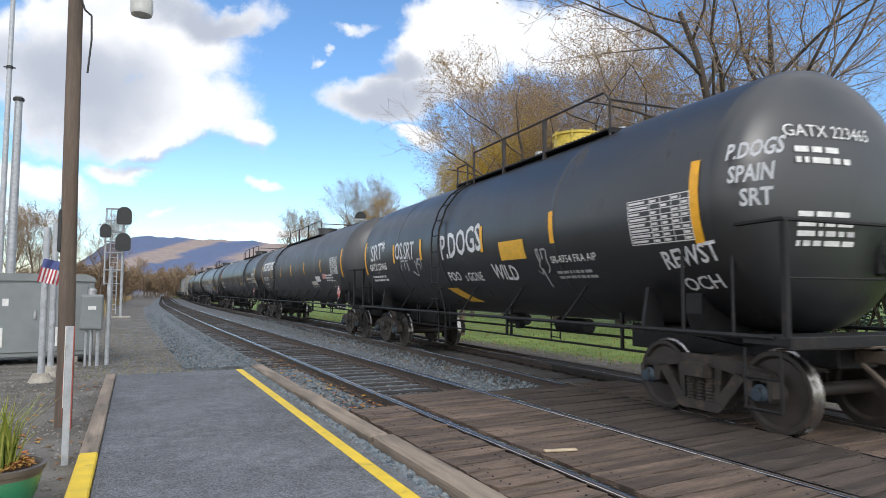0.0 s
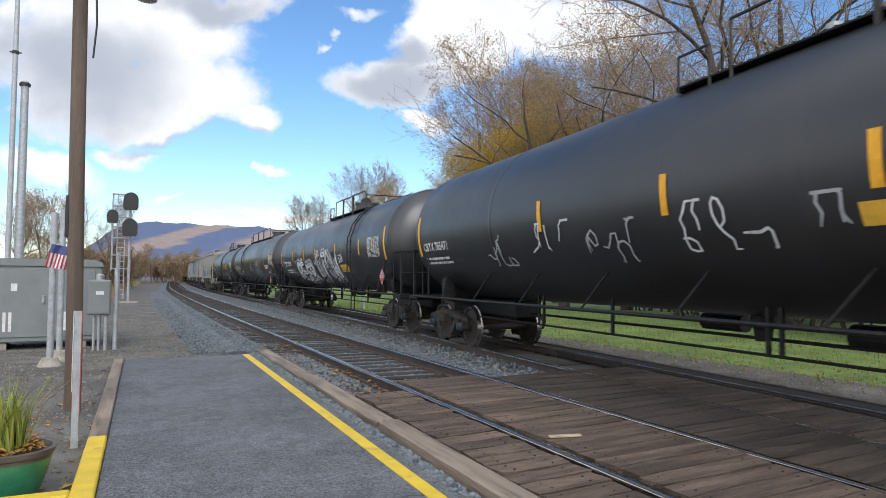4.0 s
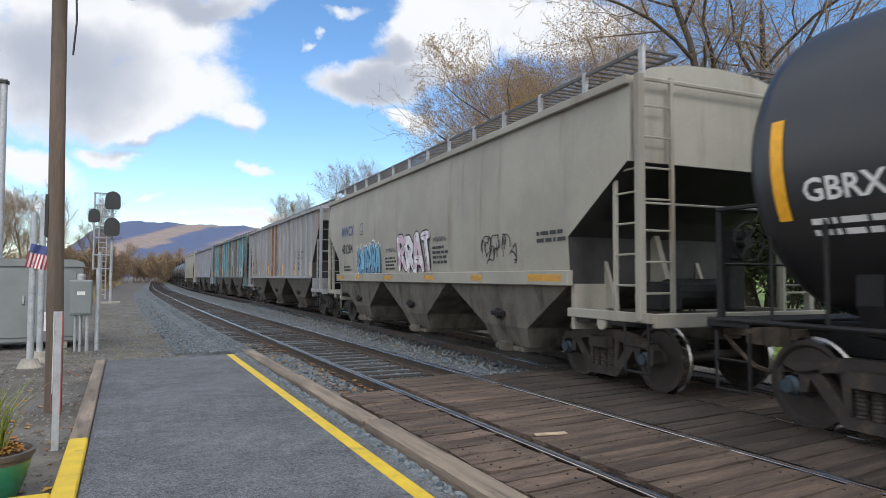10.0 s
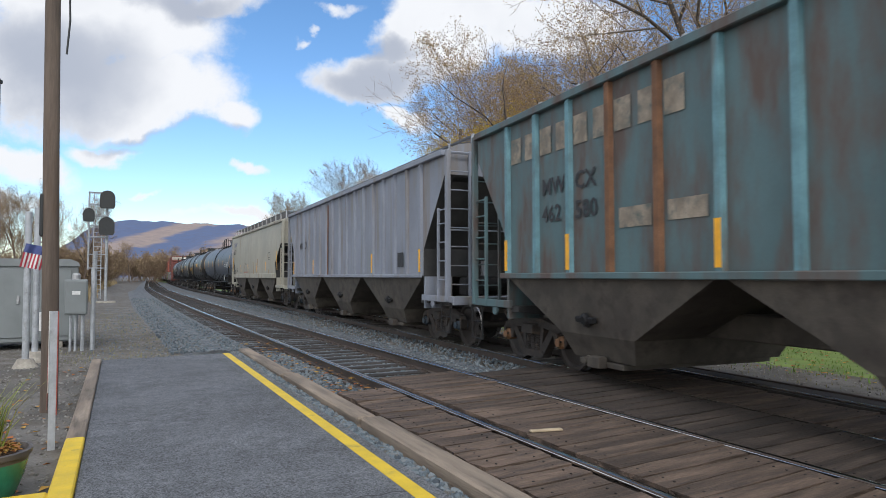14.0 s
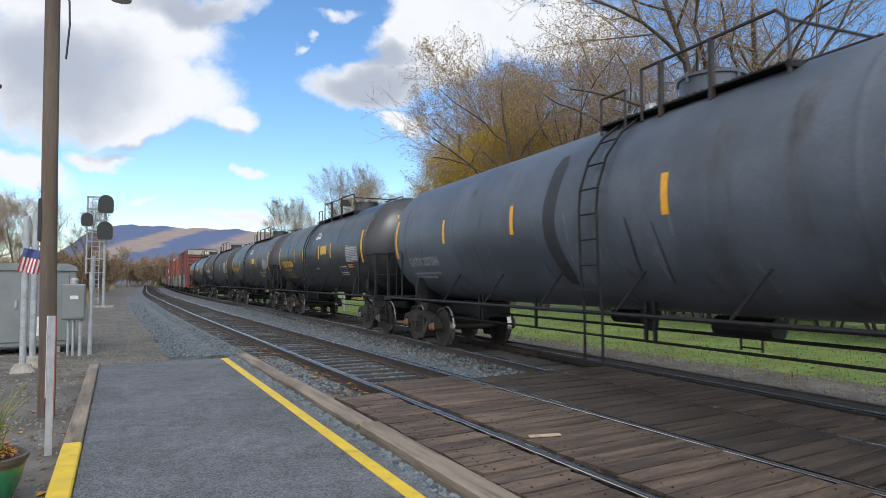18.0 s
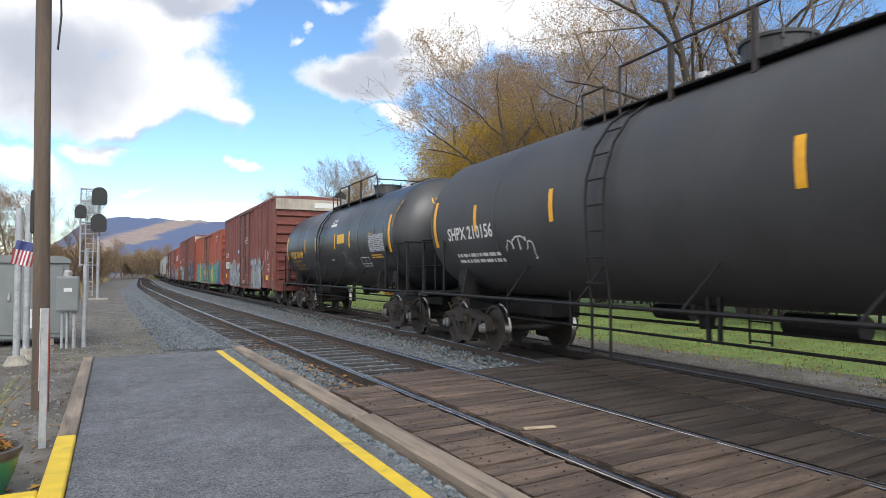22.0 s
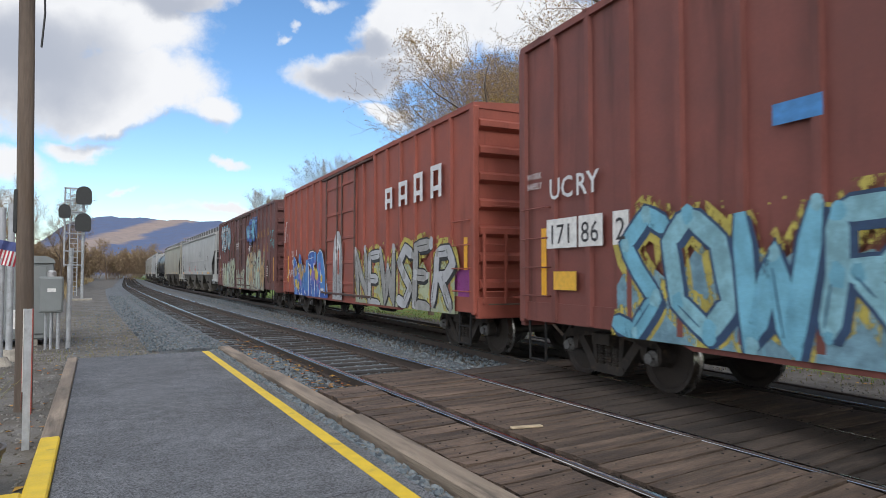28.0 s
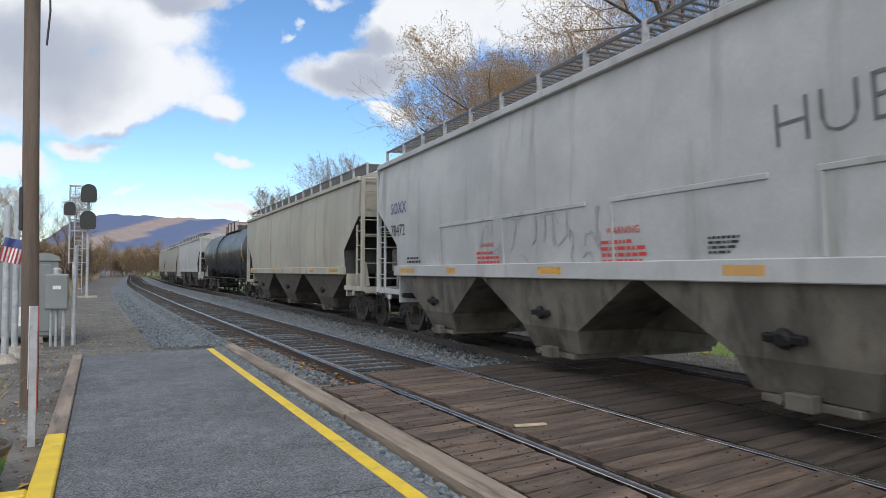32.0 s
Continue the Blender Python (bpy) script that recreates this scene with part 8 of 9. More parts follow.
# ---- platform's cracks ----
bm = bmesh.new()
rng_ = random.Random(77)
for y0 in (3.9, 7.3, 10.6):
    x, y, pts = -0.25, y0, []
    while x < 2.0:
        pts.append((x, y))
        x += rng_.uniform(0.05, 0.16)
        y += rng_.uniform(-0.05, 0.05)
    stroke(bm, pts, 0.012, 0, 0.002)
part("cracks", bm, mat("crack_tar", (0.04, 0.04, 0.042), 0.9), pl, "thin dark cracks")

# ---- trackside furniture ----
M_WOODPOLE = mat("pole_wood", (0.125, 0.095, 0.074), 0.85, var=0.35, scale=5, fine=50, bump=0.5, stretch=(1, 1, 0.12), dirt=(0.12, 0.085, 0.06), dirt_amt=0.35)
M_GALV = mat("galvanized_pole", (0.42, 0.44, 0.46), 0.5, 0.35, var=0.15, scale=8, dirt=(0.25, 0.25, 0.24), dirt_amt=0.25)
M_CAB = mat("cabinet_grey", (0.215, 0.235, 0.235), 0.5, 0.1, var=0.10, scale=1.2, dirt=(0.2, 0.2, 0.19), dirt_amt=0.2, streak=0.2)
M_BLK = mat("signal_black", (0.02, 0.022, 0.022), 0.5, var=0.2)
M_CONC = mat("concrete", (0.36, 0.33, 0.28), 0.9, var=0.25, scale=6, bump=0.3)

# wooden utility pole with a lamp near the platform
p = tagged(new("utility_pole"), "tall weathered wooden utility pole beside the platform", "pole")
p.matrix_basis = pose(-0.70, 8.74, -0.12)
bm = bmesh.new()
lathe(bm, [(0.092, -0.1), (0.089, 0.8), (0.084, 3.0), (0.076, 6.5), (0.070, 8.0)], "z", 18)
for v in bm.verts:
    v.co.x += 0.008 * math.sin(v.co.z * 2.1) - 0.012 * v.co.z
part("shaft", bm, M_WOODPOLE, p, smooth_=True)
bm = bmesh.new()
box(bm, -0.135, -0.05, 2.05, -0.085, 0.05, 2.55, 0.015)
part("junction_box", bm, M_BLK, p, "small black box")
bm = bmesh.new()
pipe(bm, [(0.10, -0.06, 4.2), (0.13, -0.08, 4.6), (0.12, -0.08, 4.9), (0.05, -0.1, 4.95), (0.0, -0.12, 5.1)], 0.012, 5)
part("cable", bm, M_BLK, p)
bm = bmesh.new()
pipe(bm, [(0.0, 0, 5.6), (0.3, 0.0, 5.7), (0.62, 0.0, 5.6), (0.66, 0.0, 5.4)], 0.025, 6)
part("lamp_arm", bm, M_GALV, p)
bm = bmesh.new()
lathe(bm, [(0.10, 5.42), (0.13, 5.25), (0.135, 5.1), (0.12, 5.04), (0.05, 5.02)], "z", 18, 0, (0.66, 0, 0))
part("lamp_head", bm, mat("lamp_glass", (0.55, 0.55, 0.52), 0.25, var=0.1), p, "frosted drum lamp", smooth_=True)

# reflector post
p = tagged(new("marker_post"), "galvanized channel post with red and white edge tape", "post")
p.matrix_basis = pose(-0.52, 6.80, -0.12) @ Matrix.Diagonal((0.72, 0.9, 1, 1))
bm = bmesh.new()
prism(bm, [(-0.04, -0.02), (0.04, -0.02), (0.04, 0.02), (0.028, 0.02), (0.028, -0.008), (-0.028, -0.008), (-0.028, 0.02), (-0.04, 0.02)], "z", -0.1, 1.28)
part("channel", bm, M_GALV, p)
bm = bmesh.new()
box(bm, -0.052, -0.03, 0.55, -0.042, 0.03, 1.28, 0.002)
part("white_tape", bm, M_WHITE, p)
bm = bmesh.new()
box(bm, 0.042, -0.03, 0.35, 0.052, 0.03, 1.28, 0.002)
box(bm, -0.056, -0.032, 0.40, -0.053, 0.032, 0.95)
part("red_tape", bm, mat("red_tape", (0.35, 0.08, 0.06), 0.5), p)

# two steel poles in concrete, one with a flag
for x, y, z1, nm in ((-1.42, 13.2, 2.56, "flag_pole"), (-1.40, 14.4, 2.74, "bollard_pole")):
    p = tagged(new(nm), "galvanized steel pole set in a concrete footing" if nm[0] == "b" else "galvanized steel pole with a small striped flag", "pole")
    p.matrix_basis = pose(x, y, -0.22)
    bm = bmesh.new()
    rod(bm, (0, 0, 0), (0, 0, z1 + 0.22), 0.055, 14)
    rod(bm, (0, 0, z1 + 0.22), (0, 0, z1 + 0.25), 0.06, 14)
    part("tube", bm, M_GALV, p)
    bm = bmesh.new()
    lathe(bm, [(0.22, -0.1), (0.2, 0.12), (0.12, 0.28)], "z", 14)
    part("footing", bm, M_CONC, p, "stained concrete footing")
    if nm[0] == "f":
        bm = bmesh.new()
        cols = 11
        def cloth(u, v):
            return (-0.02 + 0.30 * u - 0.09 * v, -0.075 - 0.03 * math.sin(u * 9 + v * 2), 2.26 - 0.40 * v - 0.06 * u)
        for i in range(8):
            for k in range(cols):
                f = bm.faces.new([bm.verts.new(cloth(u / cols, v / 8)) for u, v in ((k, i), (k + 1, i), (k + 1, i + 1), (k, i + 1))])
                f.material_index = 2 if i < 3 else k % 2
        bmesh.ops.remove_doubles(bm, verts=bm.verts, dist=0.001)
        bmesh.ops.solidify(bm, geom=bm.faces[:], thickness=0.003)
        part("flag", bm, [mat("flag_red", (0.45, 0.05, 0.07), 0.8), M_WHITE, M_NAVY], p, "small red, white and blue striped flag")

# grey equipment cabinet on blocks
cab = tagged(new("equipment_cabinet"), "large grey steel railway equipment cabinet on blocks", "cabinet")
cab.matrix_basis = pose(-2.85, 18.5, -0.22, 0, 0, 6)
bm = bmesh.new()
box(bm, -1.9, -0.85, 0.16, 1.9, 0.85, 1.95, 0.03)
part("shell", bm, M_CAB, cab)
bm = bmesh.new()
prism(bm, [(-1.93, 1.93), (1.93, 1.93), (1.88, 2.03), (1.72, 2.10), (-1.72, 2.10), (-1.88, 2.03)], "y", -0.90, 0.90)
part("roof", bm, M_CAB, cab)
for x0, x1 in ((-1.75, -0.5), (-0.45, 0.8), (0.85, 1.75)):
    bm = bmesh.new()
    box(bm, x0, -0.885, 0.28, x1, -0.85, 1.85, 0.012)
    d = part("door", bm, M_CAB, cab)
    bm = bmesh.new()
    for i in range(3):
        box(bm, x0 + 0.25 + i * 0.11, -0.892, 0.42, x0 + 0.31 + i * 0.11, -0.884, 0.86)
    part("vent", bm, M_WHITE, d, "pale vent slots")
    bm = bmesh.new()
    box(bm, x1 - 0.14, -0.93, 1.05, x1 - 0.08, -0.885, 1.25, 0.01)
    part("handle", bm, M_STEEL, d)
    bm = bmesh.new()
    box(bm, x0 + 0.5, -0.892, 1.35, x0 + 0.62, -0.886, 1.52)
    part("notice", bm, M_WHITE, d, "small white notice")
for x in (-1.6, -0.2, 1.4):
    bm = bmesh.new()
    box(bm, x - 0.2, -0.8, -0.05, x + 0.2, 0.8, 0.165, 0.01)
    part("block", bm, M_CONC, cab)
bm = bmesh.new()
rod(bm, (1.3, 0.3, 2.1), (1.3, 0.3, 2.35), 0.03, 8)
lathe(bm, [(0.09, 2.35), (0.10, 2.42), (0.04, 2.5)], "z", 12, 0, (1.3, 0.3, 0))
part("roof_vent", bm, M_WHITE, cab, "white domed antenna")

# meter box on posts
mb = tagged(new("meter_box"), "grey electrical meter box on steel posts", "electrical box")
mb.matrix_basis = pose(-0.87, 16.9, -0.2)
bm = bmesh.new()
box(bm, -0.23, -0.13, 0.80, 0.23, 0.13, 1.60, 0.02)
part("case", bm, M_CAB, mb)
bm = bmesh.new()
box(bm, -0.21, -0.145, 0.84, 0.21, -0.13, 1.56, 0.008)
lid = part("cover", bm, M_CAB, mb)
bm = bmesh.new()
box(bm, -0.07, -0.152, 1.26, 0.09, -0.144, 1.34)
part("notice", bm, M_WHITE, lid)
bm = bmesh.new()
lathe(bm, [(0.09, 1.6), (0.09, 1.7), (0.06, 1.74)], "z", 12)
part("weather_head", bm, M_STEEL, mb)
for x in (-0.10, 0.0, 0.14):
    bm = bmesh.new()
    rod(bm, (x, 0, -0.05), (x, 0, 0.82), 0.028 if x < 0.1 else 0.04, 8)
    part("conduit", bm, M_GALV, mb)
bm = bmesh.new()
rod(bm, (0.34, 0.05, -0.05), (0.34, 0.05, 1.85), 0.05, 12)
part("post", bm, M_GALV, mb)

# tall steel masts behind the cabinet
for x, y, h, r in ((-4.75, 30.0, 13.5, 0.10), (-4.42, 30.2, 9.5, 0.16)):
    p = tagged(new("steel_mast"), "tall grey galvanized steel mast", "mast", group="masts behind the cabinet")
    p.matrix_basis = pose(x, y, -0.3)
    bm = bmesh.new()
    lathe(bm, [(r * 1.1, 0), (r, h * 0.5), (r * 0.85, h)], "z", 14)
    part("tube", bm, M_GALV, p, smooth_=True)
    bm = bmesh.new()
    z = h if h < 10 else 10.7
    rod(bm, (-0.2, 0, z - 0.12), (0.2, 0, z - 0.12), 0.03, 6)
    rod(bm, (0, 0, z - 0.18), (0, 0, z - 0.06), r * 1.2, 12)
    part("bracket", bm, M_BLK, p)

# ladder signal with three heads
sg = tagged(new("railway_signal"), "galvanized railway signal mast with black targets and a ladder", "signal")
sg.matrix_basis = pose(-0.70, 48.5, -0.3)
for x, r in ((-0.10, 0.09), (-1.15, 0.055)):
    bm = bmesh.new()
    rod(bm, (x, 0, 0 if r > 0.08 else 2.2), (x, 0, 7.3), r, 12)
    part("mast", bm, M_GALV, sg)
for x in (-0.85, -0.40):
    bm = bmesh.new()
    rod(bm, (x, -0.3, 0.3), (x, -0.3, 7.3), 0.035, 6)
    part("ladder_rail", bm, M_GALV, sg)
for i in range(22):
    bm = bmesh.new()
    rod(bm, (-0.85, -0.3, 0.6 + i * 0.31), (-0.40, -0.3, 0.6 + i * 0.31), 0.022, 5)
    part("rung", bm, M_GALV, sg)
for z in (2.3, 3.2, 4.35, 5.1, 5.75, 6.5, 7.28):
    bm = bmesh.new()
    pipe(bm, [(-1.18, -0.34, z), (-0.06, -0.34, z), (-0.06, 0.25, z), (-1.18, 0.25, z), (-1.18, -0.34, z)], 0.035, 5)
    part("platform_frame", bm, M_GALV, sg)
bm = bmesh.new()
rod(bm, (-0.75, 0.1, 0), (-0.75, 0.1, 3.4), 0.14, 10)
part("relay_case", bm, M_GALV, sg)
for x, z, r in ((-0.08, 6.80, 0.46), (-0.10, 5.05, 0.46), (-1.15, 5.75, 0.34)):
    bm = bmesh.new()
    pts = [(x + r * math.cos(a), z + r * 0.35 + r * math.sin(a)) for a in [math.pi * i / 10 for i in range(11)]] + [(x - r, z - r * 0.9), (x - r * 0.8, z - r * 1.25), (x + r * 0.8, z - r * 1.25), (x + r, z - r * 0.9)]
    prism(bm, pts, "y", -0.48, -0.42)
    h_ = part("target", bm, M_BLK, sg, "black rounded signal target")
    bm = bmesh.new()
    box(bm, x - r * 0.45, -0.42, z - r * 0.8, x + r * 0.45, -0.1, z + r * 0.8, 0.03)
    part("lamp_case", bm, M_BLK, h_)
bm = bmesh.new()
box(bm, -0.9, -0.6, -0.1, 0.5, 0.6, 0.12, 0.02)
part("footing", bm, M_CONC, sg)

# green planter with spiky grass
pt = tagged(new("planter"), "green glazed planter with spiky yellow-green grass", "planter")
pt.matrix_basis = pose(-0.82, 5.48, -0.08)
bm = bmesh.new()
lathe(bm, [(0.14, 0.0), (0.19, 0.03), (0.24, 0.16), (0.265, 0.27), (0.27, 0.30), (0.285, 0.305), (0.29, 0.34), (0.265, 0.345), (0.25, 0.30), (0.05, 0.28)], "z", 32)
for f in bm.faces:
    if f.calc_center_median().z > 0.285:
        f.material_index = 1
part("pot", bm, [mat("green_glaze", (0.035, 0.20, 0.11), 0.22, var=0.15, scale=6), mat("pot_rim", (0.10, 0.085, 0.075), 0.5, var=0.2)], pt, smooth_=True)
bm = bmesh.new()
lathe(bm, [(0.25, 0.26), (0.2, 0.31), (0.05, 0.33)], "z", 20)
part("mulch", bm, mat("mulch", (0.09, 0.05, 0.03), 0.95, var=0.5, scale=30, bump=0.9), pt)
sp = []
rr = random.Random(5)
for _ in range(170):
    a, q = rr.uniform(0, 6.28), 0.09 * math.sqrt(rr.random())
    sp.append((q * math.cos(a), q * math.sin(a), 0.30))
g = blades("grass_tuft", sp, 0.46, 0.007, island_mat("tuft_blades", [(0.16, 0.24, 0.03), (0.34, 0.38, 0.06), (0.45, 0.42, 0.12)]), "", 6, 0.75)
g.parent = pt
del g["category"], g["kind"]
lt = []
for _ in range(260):
    a, q = rr.uniform(0, 6.28), 0.22 * math.sqrt(rr.random())
    lt.append((q * math.cos(a), q * math.sin(a), 0.32 + rr.uniform(0, 0.03)))
l_ = leaf_litter("dry_leaves", lt, 0.03, 8)
l_.parent = pt
del l_["category"], l_["kind"]

# wooden stub post at the lawn's edge, with a pale green marker plate
stub = tagged(new("wooden_post"), "weathered wooden post with a pale green marker plate", "post")
bm = bmesh.new()
lathe(bm, [(0.125, 0), (0.12, 0.4), (0.115, 0.98), (0.09, 1.02), (0.0, 1.03)], "z", 14)
part("post", bm, M_WOODPOLE, stub)
bm = bmesh.new()
box(bm, -0.15, -0.16, 0.62, 0.15, -0.14, 0.98, 0.004)
part("marker_plate", bm, mat("marker_green", (0.42, 0.50, 0.14), 0.5, var=0.12), stub, "pale green plate", pose(-0.40, 0, 0))
bm = bmesh.new()
box(bm, -0.42, -0.14, 0.78, 0.0, -0.10, 0.84)
part("bracket", bm, M_WOODPOLE, stub)
stub.matrix_basis = pose(11.92, 23.34, -0.22, 0, 0, -27)

# ---- trees, brush and the ridge ----
def bark(name, c):
    return mat(name, c, 0.9, var=0.35, scale=3, fine=25, bump=0.6, stretch=(1, 1, 0.3))


M_BARK = bark("dark_bark", (0.075, 0.058, 0.046))
M_BARK2 = bark("grey_brown_bark", (0.15, 0.11, 0.085))
M_TWIG = bark("brown_twigs", (0.25, 0.175, 0.115))
M_TWIG2 = bark("grey_twigs", (0.22, 0.165, 0.125))
M_GOLD = island_mat("golden_leaves", [(0.50, 0.34, 0.04), (0.62, 0.44, 0.06), (0.46, 0.28, 0.04), (0.62, 0.50, 0.10)], thin=0.5)
M_TAN = island_mat("tan_leaves", [(0.40, 0.26, 0.13), (0.52, 0.37, 0.18), (0.32, 0.19, 0.09), (0.58, 0.43, 0.15)], thin=0.5)
M_RUSSET = island_mat("russet_leaves", [(0.30, 0.21, 0.12), (0.36, 0.27, 0.15), (0.25, 0.18, 0.11)])
M_NEEDLE = island_mat("conifer_needles", [(0.035, 0.065, 0.055), (0.05, 0.085, 0.075), (0.03, 0.05, 0.04)])
M_IVY = island_mat("evergreen_leaves", [(0.035, 0.055, 0.022), (0.05, 0.075, 0.03), (0.07, 0.07, 0.03), (0.03, 0.04, 0.02)])


from mathutils import Quaternion


class Grow:
    """A branching plant, grown from the root into thin tapered limbs, with leaves at the twigs."""

    def __init__(self, seed, kids, ratio=(0.45, 0.72), angle=(22, 55), droop=0.0, lift=0.12, wander=0.16, thin=0.6, least=0.006):
        self.rng = random.Random(seed)
        self.kids, self.ratio, self.angle, self.droop, self.lift, self.wander, self.thin, self.least = kids, ratio, angle, droop, lift, wander, thin, least
        self.wood = ([], []), ([], [])
        self.tips = []

    def tube(self, pts, rad, which, sides):
        vs, fs = self.wood[which]
        b = len(vs)
        for i, p in enumerate(pts):
            d = (pts[min(i + 1, len(pts) - 1)] - pts[max(i - 1, 0)]).normalized()
            s = d.cross(Vector((0.3, 0.9, 0.1))).normalized()
            q = d.cross(s)
            for k in range(sides):
                a = 2 * math.pi * k / sides
                vs.append(p + (s * math.cos(a) + q * math.sin(a)) * rad[i])
        for i in range(len(pts) - 1):
            for k in range(sides):
                fs.append((b + i * sides + k, b + i * sides + (k + 1) % sides, b + (i + 1) * sides + (k + 1) % sides, b + (i + 1) * sides + k))

    def branch(self, p, d, length, r, lv):
        rng = self.rng
        last = lv >= len(self.kids)
        n = 7 if lv == 0 else 5 if lv == 1 else 4 if lv == 2 else 2
        pts, rad, dirs = [p.copy()], [r], [d.copy()]
        end = 0.35 if not last else 0.3
        for i in range(n):
            w = self.wander * (0.5 if lv == 0 else 1.0)
            d = (d + Vector((rng.uniform(-w, w), rng.uniform(-w, w), rng.uniform(-w, w) * 0.6 + (self.lift if lv else 0.05) - self.droop * (lv > 1)))).normalized()
            p = p + d * (length / n)
            pts.append(p.copy())
            rad.append(max(self.least, r * (1 - (1 - end) * (i + 1) / n)))
            dirs.append(d.copy())
        self.tube(pts, rad, 0 if lv < 2 else 1, 8 if lv == 0 else 5 if lv == 1 else 3)
        if last:
            self.tips += pts[1:]
            return
        k = self.kids[lv]
        turn = rng.uniform(0, 6.28)
        for j in range(k):
            f = (0.30 if lv == 0 else 0.22) + (0.78 if lv else 0.70) * (j + rng.uniform(0.2, 0.9)) / k
            f = min(f, 1.0)
            i = min(int(f * n), n - 1)
            q = pts[i].lerp(pts[i + 1], f * n - i)
            dd = dirs[i + 1]
            turn += 2.4 + rng.uniform(-0.5, 0.5)
            s = dd.orthogonal().normalized()
            s.rotate(Quaternion(dd, turn))
            an = radians(rng.uniform(*self.angle)) * (0.75 + 0.4 * (1 - f))
            nd_ = dd * math.cos(an) + s * math.sin(an)
            ll = length * rng.uniform(*self.ratio) * (1.15 - 0.45 * f)
            self.branch(q, nd_, ll, max(self.least, (rad[i] + (rad[i + 1] - rad[i]) * (f * n - i)) * rng.uniform(self.thin - 0.12, self.thin + 0.12)), lv + 1)

    def mesh(self, which, material, name):
        me = bpy.data.meshes.new(name)
        me.from_pydata(self.wood[which][0], [], self.wood[which][1])
        me.shade_smooth()
        me.materials.append(material)
        return me

    def leaves(self, count, size, material, name, low=None, high=None, spread=0.25):
        rng, vs, fs = self.rng, [], []
        tips = [t for t in self.tips if (low is None or t.z > low) and (high is None or t.z < high)]
        for _ in range(count if tips else 0):
            t = rng.choice(tips)
            c = t + Vector((rng.gauss(0, spread), rng.gauss(0, spread), rng.gauss(0, spread)))
            a = Vector((rng.gauss(0, 1), rng.gauss(0, 1), rng.gauss(0, 0.7))).normalized()
            b = a.orthogonal().normalized()
            b.rotate(Quaternion(a, rng.uniform(0, 6.28)))
            s = size * rng.uniform(0.6, 1.4)
            h = a.cross(b) * s * 0.18
            i = len(vs)
            vs += [c - a * s, c + b * s * 0.45 + h, c + a * s, c - b * s * 0.45 + h]
            fs += [(i, i + 1, i + 2), (i, i + 2, i + 3)]
        me = bpy.data.meshes.new(name)
        me.from_pydata(vs, [], fs)
        me.materials.append(material)
        return me


def tree(kind, seed, label, H, r, kids, fork=0.0, leaf=None, wood=(None, None), category="tree", stems=1, lean=0.05, group="", leaves=(), **kw):
    g = Grow(seed, kids, **kw)
    for s in range(stems):
        a = 6.28 * s / stems + seed
        k = lean if stems == 1 else fork
        g.branch(Vector((0.12 * math.cos(a) * (stems > 1), 0.12 * math.sin(a) * (stems > 1), -0.3)), Vector((k * math.cos(a), k * math.sin(a), 1)).normalized(), H * g.rng.uniform(0.85, 1.0), r * (1 if stems == 1 else 0.75), 0)
    top = tagged(new(kind), label, category, group)
    hang("trunk", g.mesh(0, wood[0], "trunk"), top)
    hang("crown", g.mesh(1, wood[1], "crown"), top)
    for n_, (count, size, material, low, high, spread) in enumerate(leaves):
        hang("foliage", g.leaves(count, size, material, "foliage", low, high, spread), top)
    return top


def plant(proto, spots, base):
    """Copies of a tree: x, y, how tall it grows beside its pattern, turn."""
    for x, y, k, a in spots[1:]:
        copy_thing(proto, pose(x, y, base, 0, 0, a) @ Matrix.Scale(k, 4))
    x, y, k, a = spots[0]
    proto.matrix_basis = pose(x, y, base, 0, 0, a) @ Matrix.Scale(k, 4)


big = tree("tree", 5, "tall bare tree with dark forked limbs behind the lawn", 13, 0.32, (9, 7, 5, 4), stems=2, fork=0.22, wood=(M_BARK, M_TWIG2), ratio=(0.45, 0.72), angle=(30, 68), wander=0.38, lift=0.05, group="dark forked trees", leaves=[(9000, 0.046, M_TAN, 4, None, 0.14)])
plant(big, [(22.3, 17.2, 1.15, 20), (22.9, 32.2, 0.98, 150), (25.2, 29.4, 0.98, 250)], -0.22)
gold = tree("golden_tree", 8, "autumn tree with thinning golden-yellow leaves", 13, 0.26, (11, 8, 6, 3), wood=(M_BARK2, M_TWIG), ratio=(0.40, 0.62), angle=(28, 60), lift=0.10, wander=0.2, group="autumn trees", leaves=[(46000, 0.066, M_GOLD, 1.0, 11.2, 0.42), (15000, 0.050, M_TAN, 6, None, 0.16)])
plant(gold, [(26.2, 44.0, 1.12, 0), (23.4, 36.4, 0.98, 130), (27.4, 39.5, 1.15, 220), (28.5, 50.0, 0.95, 75), (31.0, 58.0, 0.9, 40), (33.0, 68.0, 0.95, 190)], -0.22)
brown = tree("brown_tree", 21, "nearly bare tree with fine brown twigs and a few tan leaves", 13, 0.19, (9, 7, 5, 4), wood=(M_BARK2, M_TWIG), ratio=(0.42, 0.66), angle=(28, 60), lift=0.09, wander=0.26, group="autumn trees", leaves=[(20000, 0.050, M_TAN, 3, None, 0.15)])
plant(brown, [(30.6, 47.5, 1.4, 10), (31.5, 36.5, 1.3, 100), (30.0, 44.5, 1.35, 200), (34.0, 30.0, 1.1, 170), (34.4, 73.0, 0.95, 260), (34.5, 84.0, 0.95, 20)], -0.22)
